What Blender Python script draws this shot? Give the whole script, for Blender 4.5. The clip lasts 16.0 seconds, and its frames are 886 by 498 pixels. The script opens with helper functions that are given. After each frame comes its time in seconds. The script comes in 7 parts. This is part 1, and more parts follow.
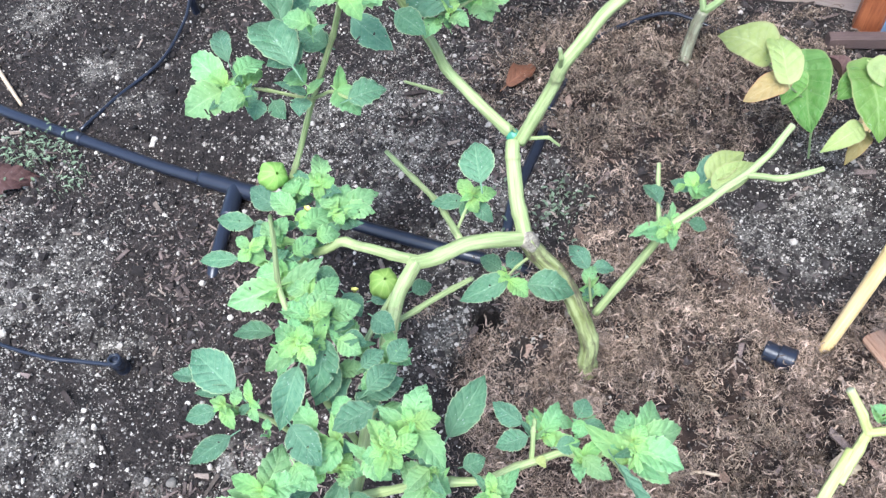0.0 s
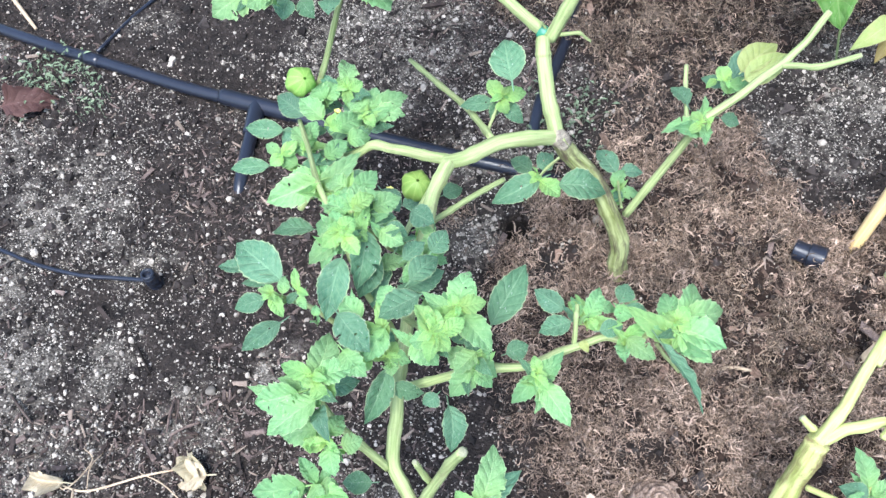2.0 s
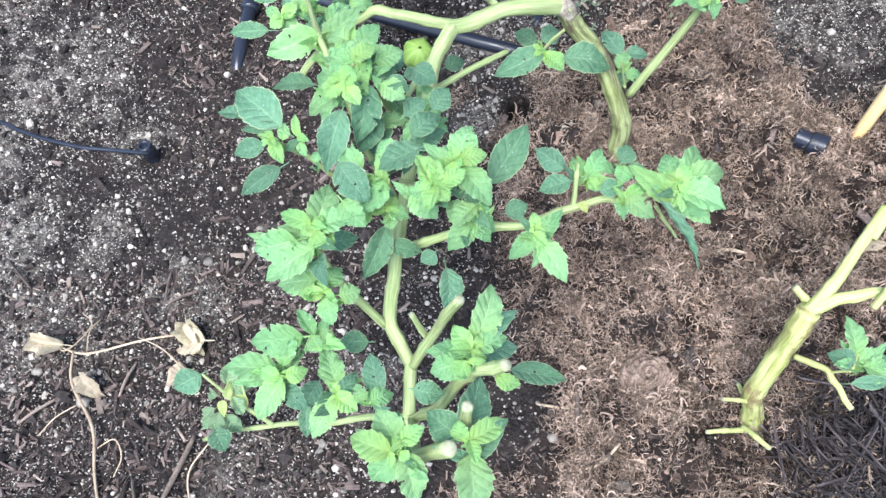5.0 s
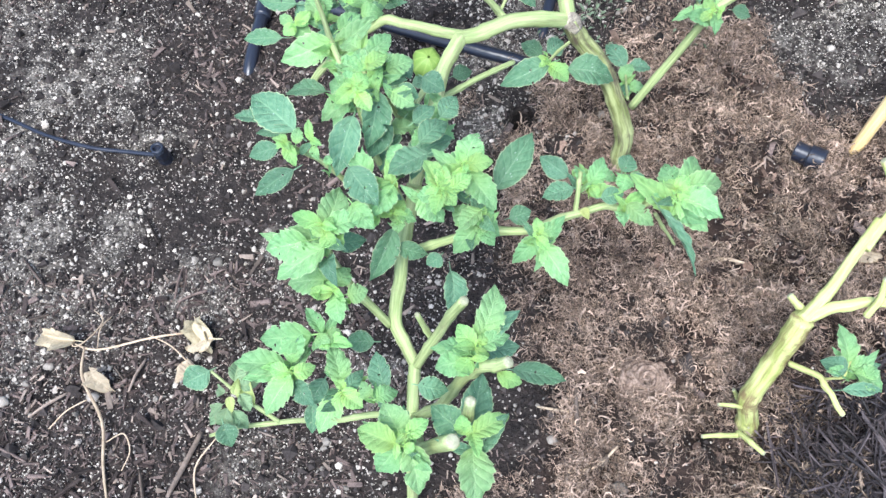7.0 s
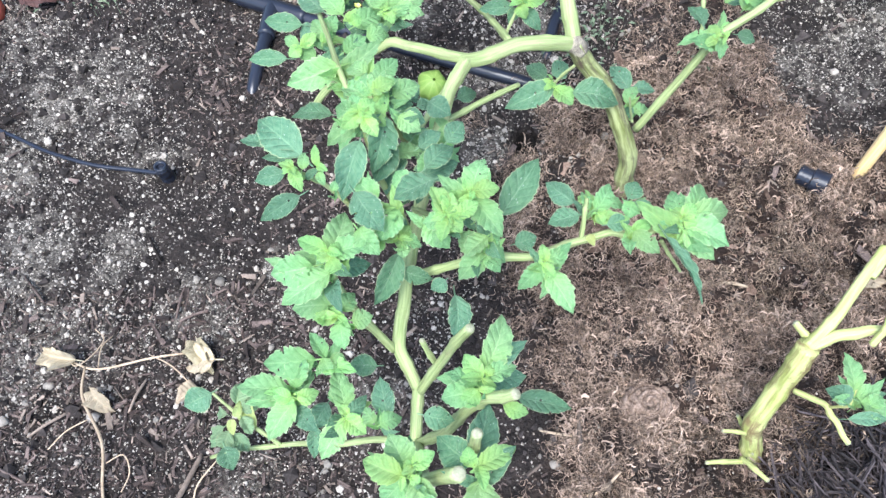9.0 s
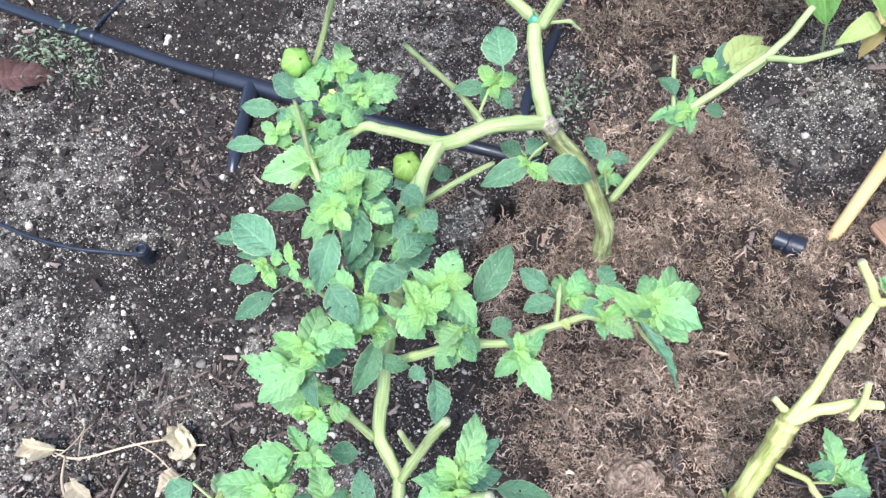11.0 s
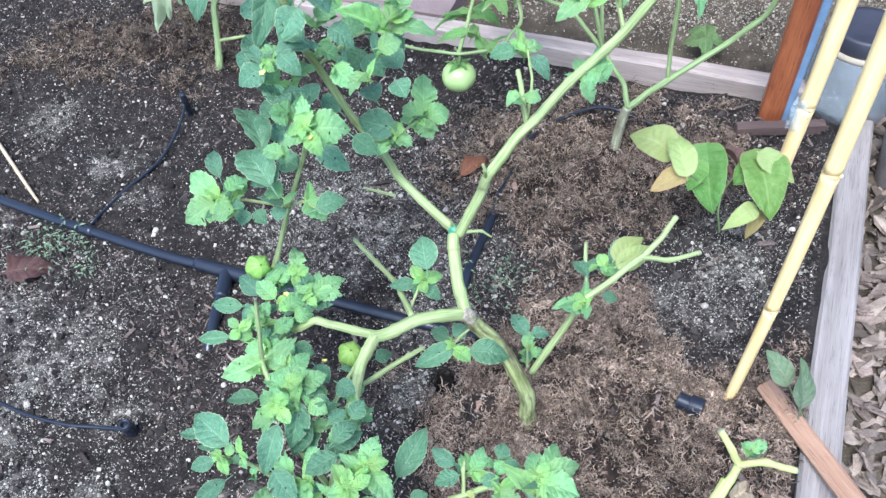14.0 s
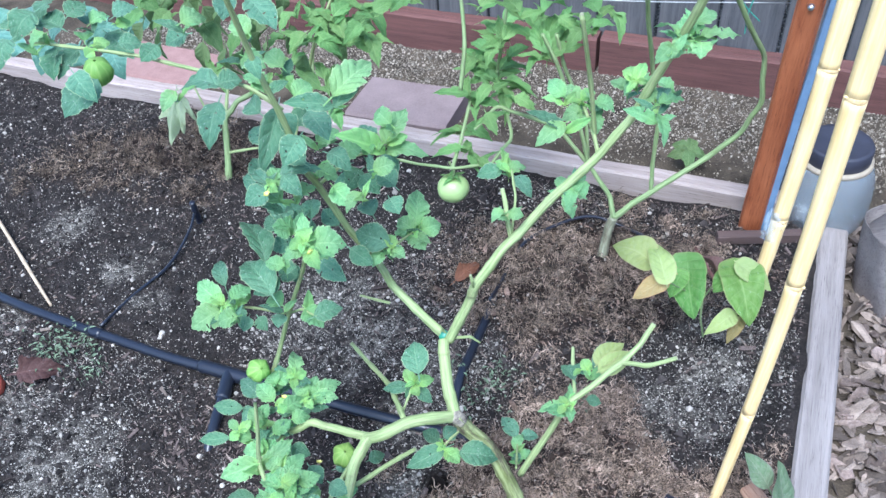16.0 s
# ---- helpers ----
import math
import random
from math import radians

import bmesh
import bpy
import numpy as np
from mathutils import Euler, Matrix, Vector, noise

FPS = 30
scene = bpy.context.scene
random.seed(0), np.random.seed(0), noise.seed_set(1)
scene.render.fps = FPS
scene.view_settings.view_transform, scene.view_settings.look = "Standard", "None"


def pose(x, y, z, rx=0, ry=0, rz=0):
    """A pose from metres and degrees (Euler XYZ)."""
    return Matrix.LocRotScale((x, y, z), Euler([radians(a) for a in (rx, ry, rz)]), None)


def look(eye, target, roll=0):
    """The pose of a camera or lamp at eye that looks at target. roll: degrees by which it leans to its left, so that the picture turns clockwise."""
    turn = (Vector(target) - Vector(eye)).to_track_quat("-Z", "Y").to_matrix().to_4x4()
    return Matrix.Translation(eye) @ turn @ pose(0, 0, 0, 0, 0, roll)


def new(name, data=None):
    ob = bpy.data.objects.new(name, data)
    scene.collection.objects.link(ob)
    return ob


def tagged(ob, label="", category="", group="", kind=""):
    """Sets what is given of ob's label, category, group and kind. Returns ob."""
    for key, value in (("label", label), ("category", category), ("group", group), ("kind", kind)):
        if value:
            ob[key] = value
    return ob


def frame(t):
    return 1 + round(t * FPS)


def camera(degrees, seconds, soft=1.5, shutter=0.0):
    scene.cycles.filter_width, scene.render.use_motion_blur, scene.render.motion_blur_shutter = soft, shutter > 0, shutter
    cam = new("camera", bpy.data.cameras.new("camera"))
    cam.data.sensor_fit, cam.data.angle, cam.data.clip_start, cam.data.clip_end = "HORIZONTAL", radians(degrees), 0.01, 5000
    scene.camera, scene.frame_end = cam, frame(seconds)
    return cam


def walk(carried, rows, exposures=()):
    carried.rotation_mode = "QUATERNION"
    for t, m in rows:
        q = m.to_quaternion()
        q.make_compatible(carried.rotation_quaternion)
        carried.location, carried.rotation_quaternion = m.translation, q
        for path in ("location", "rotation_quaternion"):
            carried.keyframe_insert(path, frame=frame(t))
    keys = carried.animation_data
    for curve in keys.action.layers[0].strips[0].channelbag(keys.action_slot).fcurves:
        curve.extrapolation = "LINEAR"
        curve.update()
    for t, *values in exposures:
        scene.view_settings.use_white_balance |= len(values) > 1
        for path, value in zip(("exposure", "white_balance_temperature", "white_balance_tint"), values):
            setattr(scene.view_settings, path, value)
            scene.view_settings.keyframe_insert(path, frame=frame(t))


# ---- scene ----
cam = camera(55.4, 16.0, soft=1.5)
PATH = [
    (0, (0.035, 0.042, 0.869), (0.01, 1.281, -0.701), -4.4),
    (0.5, (0.022, 0.029, 0.864), (-0.035, 1.209, -0.75), -6.1),
    (1, (0.014, 0.019, 0.85), (-0.04, 1.157, -0.794), -6.4),
    (1.5, (0.008, 0.015, 0.849), (-0.043, 1.138, -0.805), -6.5),
    (2, (0.007, 0.012, 0.848), (-0.045, 1.138, -0.804), -7.0),
    (2.5, (0.009, 0.006, 0.842), (-0.041, 1.098, -0.833), -7.0),
    (3, (0.007, -0.003, 0.833), (-0.051, 1.037, -0.875), -7.1),
    (3.5, (0.006, -0.008, 0.827), (-0.05, 1.003, -0.897), -7.0),
    (4, (0.006, -0.018, 0.822), (-0.042, 0.959, -0.923), -6.5),
    (4.5, (0.002, -0.024, 0.82), (-0.05, 0.943, -0.93), -6.3),
    (7, (-0.002, -0.043, 0.837), (-0.061, 0.943, -0.902), -5.2),
    (7.5, (-0.007, -0.038, 0.84), (-0.063, 0.955, -0.895), -4.7),
    (8, (-0.009, -0.038, 0.84), (-0.068, 0.959, -0.893), -4.7),
    (10.5, (0.002, -0.013, 0.848), (-0.033, 1.054, -0.843), -4.2),
    (11, (0.008, -0.006, 0.861), (-0.022, 1.095, -0.808), -4.8),
    (11.5, (0.019, 0.005, 0.878), (0.009, 1.145, -0.765), -4.6),
    (12, (0.032, 0.013, 0.893), (0.043, 1.189, -0.725), -4.3),
    (12.5, (0.042, 0.015, 0.91), (0.075, 1.216, -0.689), -3.4),
    (13, (0.053, 0.005, 0.953), (0.091, 1.23, -0.628), -3.7),
    (13.5, (0.067, -0.022, 0.99), (0.073, 1.234, -0.567), -5.2),
    (14, (0.084, -0.057, 1.026), (0.088, 1.281, -0.461), -5.0),
    (14.5, (0.095, -0.075, 1.044), (0.115, 1.305, -0.403), -4.7),
    (15, (0.098, -0.088, 1.061), (0.119, 1.347, -0.333), -4.2),
    (15.5, (0.102, -0.092, 1.07), (0.121, 1.375, -0.289), -4.9),
    (16, (0.102, -0.095, 1.079), (0.115, 1.405, -0.243), -4.6),
]
SKY, SUN, EXPOSURE = 0.11, 1.9, 1.89
walk(cam, [(t, look(eye, target, roll)) for t, eye, target, roll in PATH], [(0, EXPOSURE, 5830, 10), (1.5, EXPOSURE, 5940, 10), (4, EXPOSURE, 6000, 10), (11, EXPOSURE, 6000, 10), (12.5, EXPOSURE - 0.03, 5940, 10), (14, EXPOSURE - 0.14, 5600, 8), (16, EXPOSURE - 0.22, 5330, 8)])

# ---- sky and light: soft daylight from a thinly overcast sky ----
world = bpy.data.worlds.new("sky")
scene.world = world
world.use_nodes = True
wn = world.node_tree
sky = wn.nodes.new("ShaderNodeTexSky")
sky.sky_type, sky.sun_disc = "NISHITA", False
sky.sun_elevation, sky.sun_rotation = radians(58), radians(200)
sky.dust_density, sky.ozone_density = 1.5, 1.0
wn.nodes["Background"].inputs["Strength"].default_value = SKY
wn.links.new(sky.outputs["Color"], wn.nodes["Background"].inputs["Color"])
sun = new("sun", bpy.data.lights.new("sun", "SUN"))
sun.data.energy, sun.data.angle, sun.data.color = SUN, radians(30), (1.0, 0.98, 0.95)
sun.matrix_world = look((0, 0, 5), (0.93, 2.55, 0))

# ---- helpers ----
rng = random.Random(7)
nrg = np.random.default_rng(11)


def part(name, bm, material, parent=None, label="", smooth=True):
    """One bmesh in world metres as one mesh object, under parent if there is one."""
    me = bpy.data.meshes.new(name)
    bm.to_mesh(me)
    bm.free()
    return mesh_part(name, me, material, parent, label, smooth)


def mesh_part(name, me, material, parent=None, label="", smooth=True):
    if material and not me.materials:
        me.materials.append(material)
    if smooth:
        me.polygons.foreach_set("use_smooth", [True] * len(me.polygons))
    ob = new(name, me)
    if parent:
        adopt(ob, parent)
    if label:
        ob["label"] = label
    return ob


BASES = {}


def adopt(ob, parent):
    ob.parent = parent
    ob.matrix_parent_inverse = Matrix.Translation(-BASES.get(parent.name, Vector()))


def thing(name, base, label, category, group="", kind=""):
    ob = new(name)
    ob.empty_display_size = 0.02
    ob.location = base
    BASES[ob.name] = Vector(base)
    return tagged(ob, label, category, group, kind)


def spline(points, steps):
    """Catmull-Rom through the points: a list of (place, share of the way)."""
    p = [Vector(q) for q in points]
    p = [p[0] * 2 - p[1]] + p + [p[-1] * 2 - p[-2]]
    out, n = [], len(p) - 3
    for i in range(n):
        a, b, c, d = p[i:i + 4]
        for k in range(steps + (i == n - 1)):
            t = k / steps
            out.append((0.5 * (2 * b + (c - a) * t + (2 * a - 5 * b + 4 * c - d) * t * t + (3 * b - a - 3 * c + d) * t ** 3), (i + t) / n))
    return out


def tube(bm, points, radius, sides=10, steps=5, caps=True):
    """A round tube along the points; radius is a function of the share of the way and the angle."""
    way = spline(points, steps)
    rings, side, dist, uv = [], None, 0.0, bm.loops.layers.uv.verify()
    for i, (c, s) in enumerate(way):
        d = (way[min(i + 1, len(way) - 1)][0] - way[max(i - 1, 0)][0]).normalized()
        ref = side if side is not None else (Vector((0, 0, 1)) if abs(d.z) < 0.9 else Vector((1, 0, 0)))
        side = (ref - d * ref.dot(d)).normalized()
        up = d.cross(side)
        if i:
            dist += (c - way[i - 1][0]).length
        ring = []
        for k in range(sides):
            a = 2 * math.pi * k / sides
            ring.append(bm.verts.new(c + (side * math.cos(a) + up * math.sin(a)) * radius(s, a)))
        rings.append((ring, dist))
    for (r0, d0), (r1, d1) in zip(rings, rings[1:]):
        for k in range(sides):
            f = bm.faces.new((r0[k], r0[(k + 1) % sides], r1[(k + 1) % sides], r1[k]))
            for loop, (u, v) in zip(f.loops, ((k, d0), (k + 1, d0), (k + 1, d1), (k, d1))):
                loop[uv].uv = (u / sides, v)
    if caps:
        bm.faces.new(rings[0][0][::-1])
        bm.faces.new(rings[-1][0])
    return way


def bar(bm, length, width, height, m=Matrix(), segs=10, bevel=0.003, warp=0.0, seed=0):
    """A sawn piece along x from 0 to length, y from 0 to width, z from -height to 0, with softened edges."""
    xs = [length * i / segs for i in range(segs + 1)]
    b = bevel
    prof = [(b, 0), (width - b, 0), (width, -b), (width, -height + b), (width - b, -height), (b, -height), (0, -height + b), (0, -b)]
    rings = []
    for x in xs:
        o = noise.noise_vector(Vector((x * 3 + seed, seed * 1.7, 0))) * warp
        rings.append([bm.verts.new(m @ Vector((x, y + o.y, z + o.z + warp * 0.6 * noise.noise(Vector((x * 14, y * 40, z * 40 + seed)))))) for y, z in prof])
    for r0, r1 in zip(rings, rings[1:]):
        for k in range(8):
            bm.faces.new((r0[k], r1[k], r1[(k + 1) % 8], r0[(k + 1) % 8]))
    bm.faces.new(rings[0])
    bm.faces.new(rings[-1][::-1])


def lump(bm, centre, size, seed=0, sub=2, rough=0.25, m=None):
    """A rounded, uneven lump."""
    made = bmesh.ops.create_icosphere(bm, subdivisions=sub, radius=1.0)["verts"]
    for v in made:
        k = 1 + rough * noise.noise(v.co * 1.7 + Vector((seed, seed * 2.3, 0)))
        co = Vector((v.co.x * size[0], v.co.y * size[1], v.co.z * size[2])) * k
        v.co = (m @ co if m else co) + Vector(centre)
    return made


# ---- materials ----
def material(name, rough=0.7, metal=0.0):
    mat = bpy.data.materials.new(name)
    mat.use_nodes = True
    nt = mat.node_tree
    b = nt.nodes["Principled BSDF"]
    b.inputs["Roughness"].default_value, b.inputs["Metallic"].default_value = rough, metal
    return mat, nt, b


def node(nt, kind, values=None):
    n = nt.nodes.new("ShaderNode" + kind)
    for k, v in (values or {}).items():
        n.inputs[k].default_value = v
    return n


def ramp(nt, source, stops, interpolation="LINEAR"):
    n = nt.nodes.new("ShaderNodeValToRGB")
    n.color_ramp.interpolation = interpolation
    e = n.color_ramp.elements
    while len(e) < len(stops):
        e.new(0.5)
    for el, (p, c) in zip(e, stops):
        el.position, el.color = p, (*c, 1)
    nt.links.new(source, n.inputs["Fac"])
    return n.outputs["Color"]


def mixed(nt, fac, a, b, blend="MIX"):
    n = nt.nodes.new("ShaderNodeMix")
    n.data_type, n.blend_type = "RGBA", blend
    for key, v in (("Factor", fac), ("A", a), ("B", b)):
        sock = [s for s in n.inputs if s.name == key and s.type == ("VALUE" if key == "Factor" else "RGBA")][0]
        if isinstance(v, bpy.types.NodeSocket):
            nt.links.new(v, sock)
        else:
            sock.default_value = v if key == "Factor" else (*v, 1)
    return [s for s in n.outputs if s.type == "RGBA"][0]


def maths(nt, op, a, b=0.0, c=0.0):
    n = nt.nodes.new("ShaderNodeMath")
    n.operation = op
    for i, v in enumerate((a, b, c)):
        if isinstance(v, bpy.types.NodeSocket):
            nt.links.new(v, n.inputs[i])
        else:
            n.inputs[i].default_value = v
    return n.outputs[0]


def grain(nt, scale, detail=4, rough=0.6, coords="Object", stretch=None):
    tc = node(nt, "TexCoord")
    src = tc.outputs[coords]
    if stretch:
        mp = node(nt, "Mapping", {"Scale": stretch})
        nt.links.new(src, mp.inputs["Vector"])
        src = mp.outputs["Vector"]
    n = node(nt, "TexNoise", {"Scale": scale, "Detail": detail, "Roughness": rough})
    nt.links.new(src, n.inputs["Vector"])
    return n.outputs["Fac"]


def bump(nt, b, height, strength=0.3, distance=0.002):
    n = node(nt, "Bump", {"Strength": strength, "Distance": distance})
    nt.links.new(height, n.inputs["Height"])
    nt.links.new(n.outputs["Normal"], b.inputs["Normal"])


def speckled(name, stops, scale=60, rough=0.8, fine=400, bump_d=0.001, coords="Object", stretch=None, strength=0.5, random_shade=0.25):
    """A surface whose colour goes through stops by two noises, with fine relief."""
    mat, nt, b = material(name, rough)
    b.inputs["Specular IOR Level"].default_value = 0.22 if rough >= 0.8 else 0.4
    big, small = grain(nt, scale, coords=coords, stretch=stretch), grain(nt, fine, 3, coords=coords, stretch=stretch)
    col = ramp(nt, maths(nt, "ADD", maths(nt, "MULTIPLY", big, 0.6), maths(nt, "MULTIPLY", small, 0.4)), stops)
    if random_shade:
        geo, info = node(nt, "NewGeometry"), node(nt, "ObjectInfo")
        rnd = maths(nt, "FRACT", maths(nt, "ADD", geo.outputs["Random Per Island"], info.outputs["Random"]))
        shade = maths(nt, "MULTIPLY_ADD", rnd, random_shade * 2, 1 - random_shade)
        hsv = node(nt, "HueSaturation")
        nt.links.new(shade, hsv.inputs["Value"])
        nt.links.new(col, hsv.inputs["Color"])
        col = hsv.outputs["Color"]
    nt.links.new(col, b.inputs["Base Color"])
    bump(nt, b, small, strength, bump_d)
    return mat


def leaf_material(name, base, vein, edge, dusty=0.5, translucent=0.3, rough=0.45, lime=None):
    """A thin leaf: pale branching veins, pale margin, dusty specks, light passing through."""
    mat, nt, b = material(name, rough)
    b.inputs["Specular IOR Level"].default_value = 0.32
    tc = node(nt, "TexCoord")
    sep = node(nt, "SeparateXYZ")
    nt.links.new(tc.outputs["UV"], sep.inputs[0])
    u = maths(nt, "ABSOLUTE", maths(nt, "MULTIPLY_ADD", sep.outputs["X"], 2.0, -1.0))
    v = sep.outputs["Y"]
    rib = maths(nt, "LESS_THAN", u, 0.045)
    saw = maths(nt, "FRACT", maths(nt, "SUBTRACT", maths(nt, "MULTIPLY", v, 6.0), maths(nt, "MULTIPLY", maths(nt, "POWER", u, 0.8), 1.5)))
    side = maths(nt, "LESS_THAN", maths(nt, "ABSOLUTE", maths(nt, "SUBTRACT", saw, 0.5)), 0.045)
    veins = maths(nt, "MAXIMUM", rib, maths(nt, "MULTIPLY", side, 0.6))
    info = node(nt, "ObjectInfo")
    geo = node(nt, "NewGeometry")
    rnd = maths(nt, "FRACT", maths(nt, "ADD", info.outputs["Random"], geo.outputs["Random Per Island"]))
    blotch = grain(nt, 9, 3, coords="UV")
    net = node(nt, "TexVoronoi", {"Scale": 26.0, "Randomness": 1.0})
    net.feature = "DISTANCE_TO_EDGE"
    nt.links.new(tc.outputs["UV"], net.inputs["Vector"])
    mesh = maths(nt, "MINIMUM", maths(nt, "MULTIPLY", net.outputs["Distance"], 5.0), 1.0)
    col = mixed(nt, maths(nt, "MULTIPLY", ramp(nt, blotch, [(0.35, (0, 0, 0)), (0.68, (1, 1, 1))]), 0.5), base, vein)
    valley = maths(nt, "POWER", maths(nt, "SUBTRACT", 1.0, maths(nt, "MULTIPLY", maths(nt, "ABSOLUTE", maths(nt, "SUBTRACT", saw, 0.5)), 2.0)), 3.0)
    # shade of the sunken side veins, put into the colour
    col = mixed(nt, maths(nt, "MULTIPLY", valley, 0.18), col, tuple(c * k for c, k in zip(base, (0.55, 0.7, 0.7))))
    col = mixed(nt, maths(nt, "MULTIPLY", veins, 0.6), col, vein)
    young = maths(nt, "MULTIPLY", maths(nt, "POWER", maths(nt, "SUBTRACT", 1.0, v), 2.0), 0.4)
    col = mixed(nt, young, col, vein)
    if lime:
        col = mixed(nt, maths(nt, "MULTIPLY", maths(nt, "POWER", maths(nt, "SUBTRACT", 1.0, v), 2.2), 0.6), col, lime)
    margin = maths(nt, "MULTIPLY", maths(nt, "GREATER_THAN", u, 0.94), 0.45)
    col = mixed(nt, margin, col, edge)
    hsv = node(nt, "HueSaturation")
    nt.links.new(maths(nt, "MULTIPLY_ADD", rnd, 0.026, 0.487), hsv.inputs["Hue"])
    nt.links.new(maths(nt, "MULTIPLY_ADD", maths(nt, "FRACT", maths(nt, "MULTIPLY", rnd, 7.3)), 0.42, 0.84), hsv.inputs["Value"])
    nt.links.new(col, hsv.inputs["Color"])
    col = hsv.outputs["Color"]
    if dusty:
        vor = node(nt, "TexVoronoi", {"Scale": 9.0, "Randomness": 1.0})
        mp = node(nt, "Mapping")
        nt.links.new(tc.outputs["UV"], mp.inputs["Vector"])
        off = node(nt, "CombineXYZ")
        nt.links.new(maths(nt, "MULTIPLY", rnd, 37.0), off.inputs["X"])
        nt.links.new(off.outputs[0], mp.inputs["Location"])
        nt.links.new(mp.outputs["Vector"], vor.inputs["Vector"])
        speck = maths(nt, "LESS_THAN", vor.outputs["Distance"], maths(nt, "MULTIPLY", grain(nt, 4, 1, coords="UV"), 0.26))
        col = mixed(nt, maths(nt, "MULTIPLY", speck, dusty * 0.55), col, (0.75, 0.8, 0.74))
    nt.links.new(col, b.inputs["Base Color"])
    bump(nt, b, maths(nt, "ADD", maths(nt, "ADD", maths(nt, "MULTIPLY", valley, -0.8), maths(nt, "MULTIPLY", mesh, 0.35)), blotch), 0.55, 0.0022)
    trans = node(nt, "BsdfTranslucent")
    nt.links.new(col, trans.inputs["Color"])
    mix = node(nt, "MixShader", {"Fac": translucent})
    nt.links.new(b.outputs[0], mix.inputs[1])
    nt.links.new(trans.outputs[0], mix.inputs[2])
    nt.links.new(mix.outputs[0], nt.nodes["Material Output"].inputs["Surface"])
    return mat


def stem_material(name, base, pale, scar, amount=0.6, least=0.58):
    """A ribbed green stem: pale and dark streaks along it, with brown scarred patches."""
    mat, nt, b = material(name, 0.55)
    b.inputs["Specular IOR Level"].default_value = 0.3
    streak = grain(nt, 3.0, 4, coords="UV", stretch=(4, 7, 1))
    crack = grain(nt, 2.0, 5, 0.7, coords="UV", stretch=(5, 5, 1))
    patch = grain(nt, 30, 5, 0.7)
    col = ramp(nt, streak, [(0.34, base), (0.62, pale)])
    col = mixed(nt, maths(nt, "MULTIPLY", ramp(nt, crack, [(0.49, (0, 0, 0)), (0.62, (1, 1, 1))]), amount), col, scar)
    col = mixed(nt, maths(nt, "MULTIPLY", ramp(nt, patch, [(least, (0, 0, 0)), (least + 0.12, (1, 1, 1))]), amount), col, scar)
    nt.links.new(col, b.inputs["Base Color"])
    bump(nt, b, maths(nt, "ADD", streak, crack), 0.7, 0.0014)
    return mat


def plain(name, colour, rough=0.4, metal=0.0, vary=0.35, scale=40):
    mat, nt, b = material(name, rough, metal)
    n = grain(nt, scale)
    nt.links.new(mixed(nt, n, tuple(c * (1 - vary) for c in colour), tuple(min(1, c * (1 + vary)) for c in colour)), b.inputs["Base Color"])
    bump(nt, b, grain(nt, scale * 8, 2), 0.15, 0.0008)
    return mat


M_MATURE = leaf_material("leaf_dull_green", (0.074, 0.186, 0.102), (0.21, 0.350, 0.205), (0.50, 0.54, 0.30), 0.6, 0.2, 0.36)
M_GREEN = leaf_material("leaf_green", (0.180, 0.385, 0.158), (0.37, 0.58, 0.29), (0.50, 0.60, 0.34), 0.35, 0.30, 0.34, (0.25, 0.44, 0.11))
M_YOUNG = leaf_material("leaf_young", (0.24, 0.49, 0.165), (0.42, 0.63, 0.26), (0.50, 0.64, 0.28), 0.0, 0.34, 0.38, (0.38, 0.58, 0.11))
M_PALE = leaf_material("leaf_yellowing", (0.40, 0.49, 0.15), (0.52, 0.58, 0.27), (0.46, 0.36, 0.2), 0.25, 0.36)
M_TOMATO = leaf_material("leaf_tomato", (0.130, 0.275, 0.078), (0.28, 0.43, 0.16), (0.22, 0.33, 0.11), 0.15, 0.36)
M_DULL = leaf_material("leaf_olive", (0.125, 0.215, 0.075), (0.25, 0.35, 0.15), (0.22, 0.26, 0.10), 0.2, 0.36)
M_RUSSET = leaf_material("leaf_russet", (0.36, 0.26, 0.10), (0.45, 0.36, 0.18), (0.45, 0.16, 0.1), 0.2, 0.3)
M_BEAN = leaf_material("leaf_bean", (0.135, 0.305, 0.052), (0.31, 0.46, 0.16), (0.42, 0.40, 0.18), 0.25, 0.34)
M_WITHER = leaf_material("leaf_withered", (0.13, 0.075, 0.062), (0.24, 0.16, 0.13), (0.2, 0.12, 0.1), 0.0, 0.2, 0.7)
M_PURPLE = leaf_material("leaf_purple_green", (0.10, 0.185, 0.085), (0.24, 0.27, 0.19), (0.22, 0.14, 0.16), 0.3, 0.28)
M_STEM = stem_material("stem_green", (0.215, 0.285, 0.105), (0.380, 0.450, 0.205), (0.17, 0.145, 0.09), 0.42, 0.58)
M_BARKY = stem_material("stem_woody", (0.15, 0.175, 0.055), (0.38, 0.42, 0.19), (0.070, 0.050, 0.038), 0.8, 0.56)
M_STRAW = stem_material("stem_yellow", (0.27, 0.31, 0.085), (0.50, 0.53, 0.22), (0.16, 0.105, 0.055), 0.85, 0.51)
M_SHOOT = stem_material("stem_pale_yellow", (0.36, 0.40, 0.125), (0.51, 0.54, 0.235), (0.24, 0.18, 0.09), 0.3, 0.56)
M_WOODY = stem_material("stem_grey_brown", (0.15, 0.15, 0.09), (0.30, 0.30, 0.20), (0.12, 0.095, 0.065), 0.7, 0.52)
M_VINE = stem_material("stem_olive", (0.15, 0.22, 0.08), (0.28, 0.36, 0.16), (0.2, 0.22, 0.12))
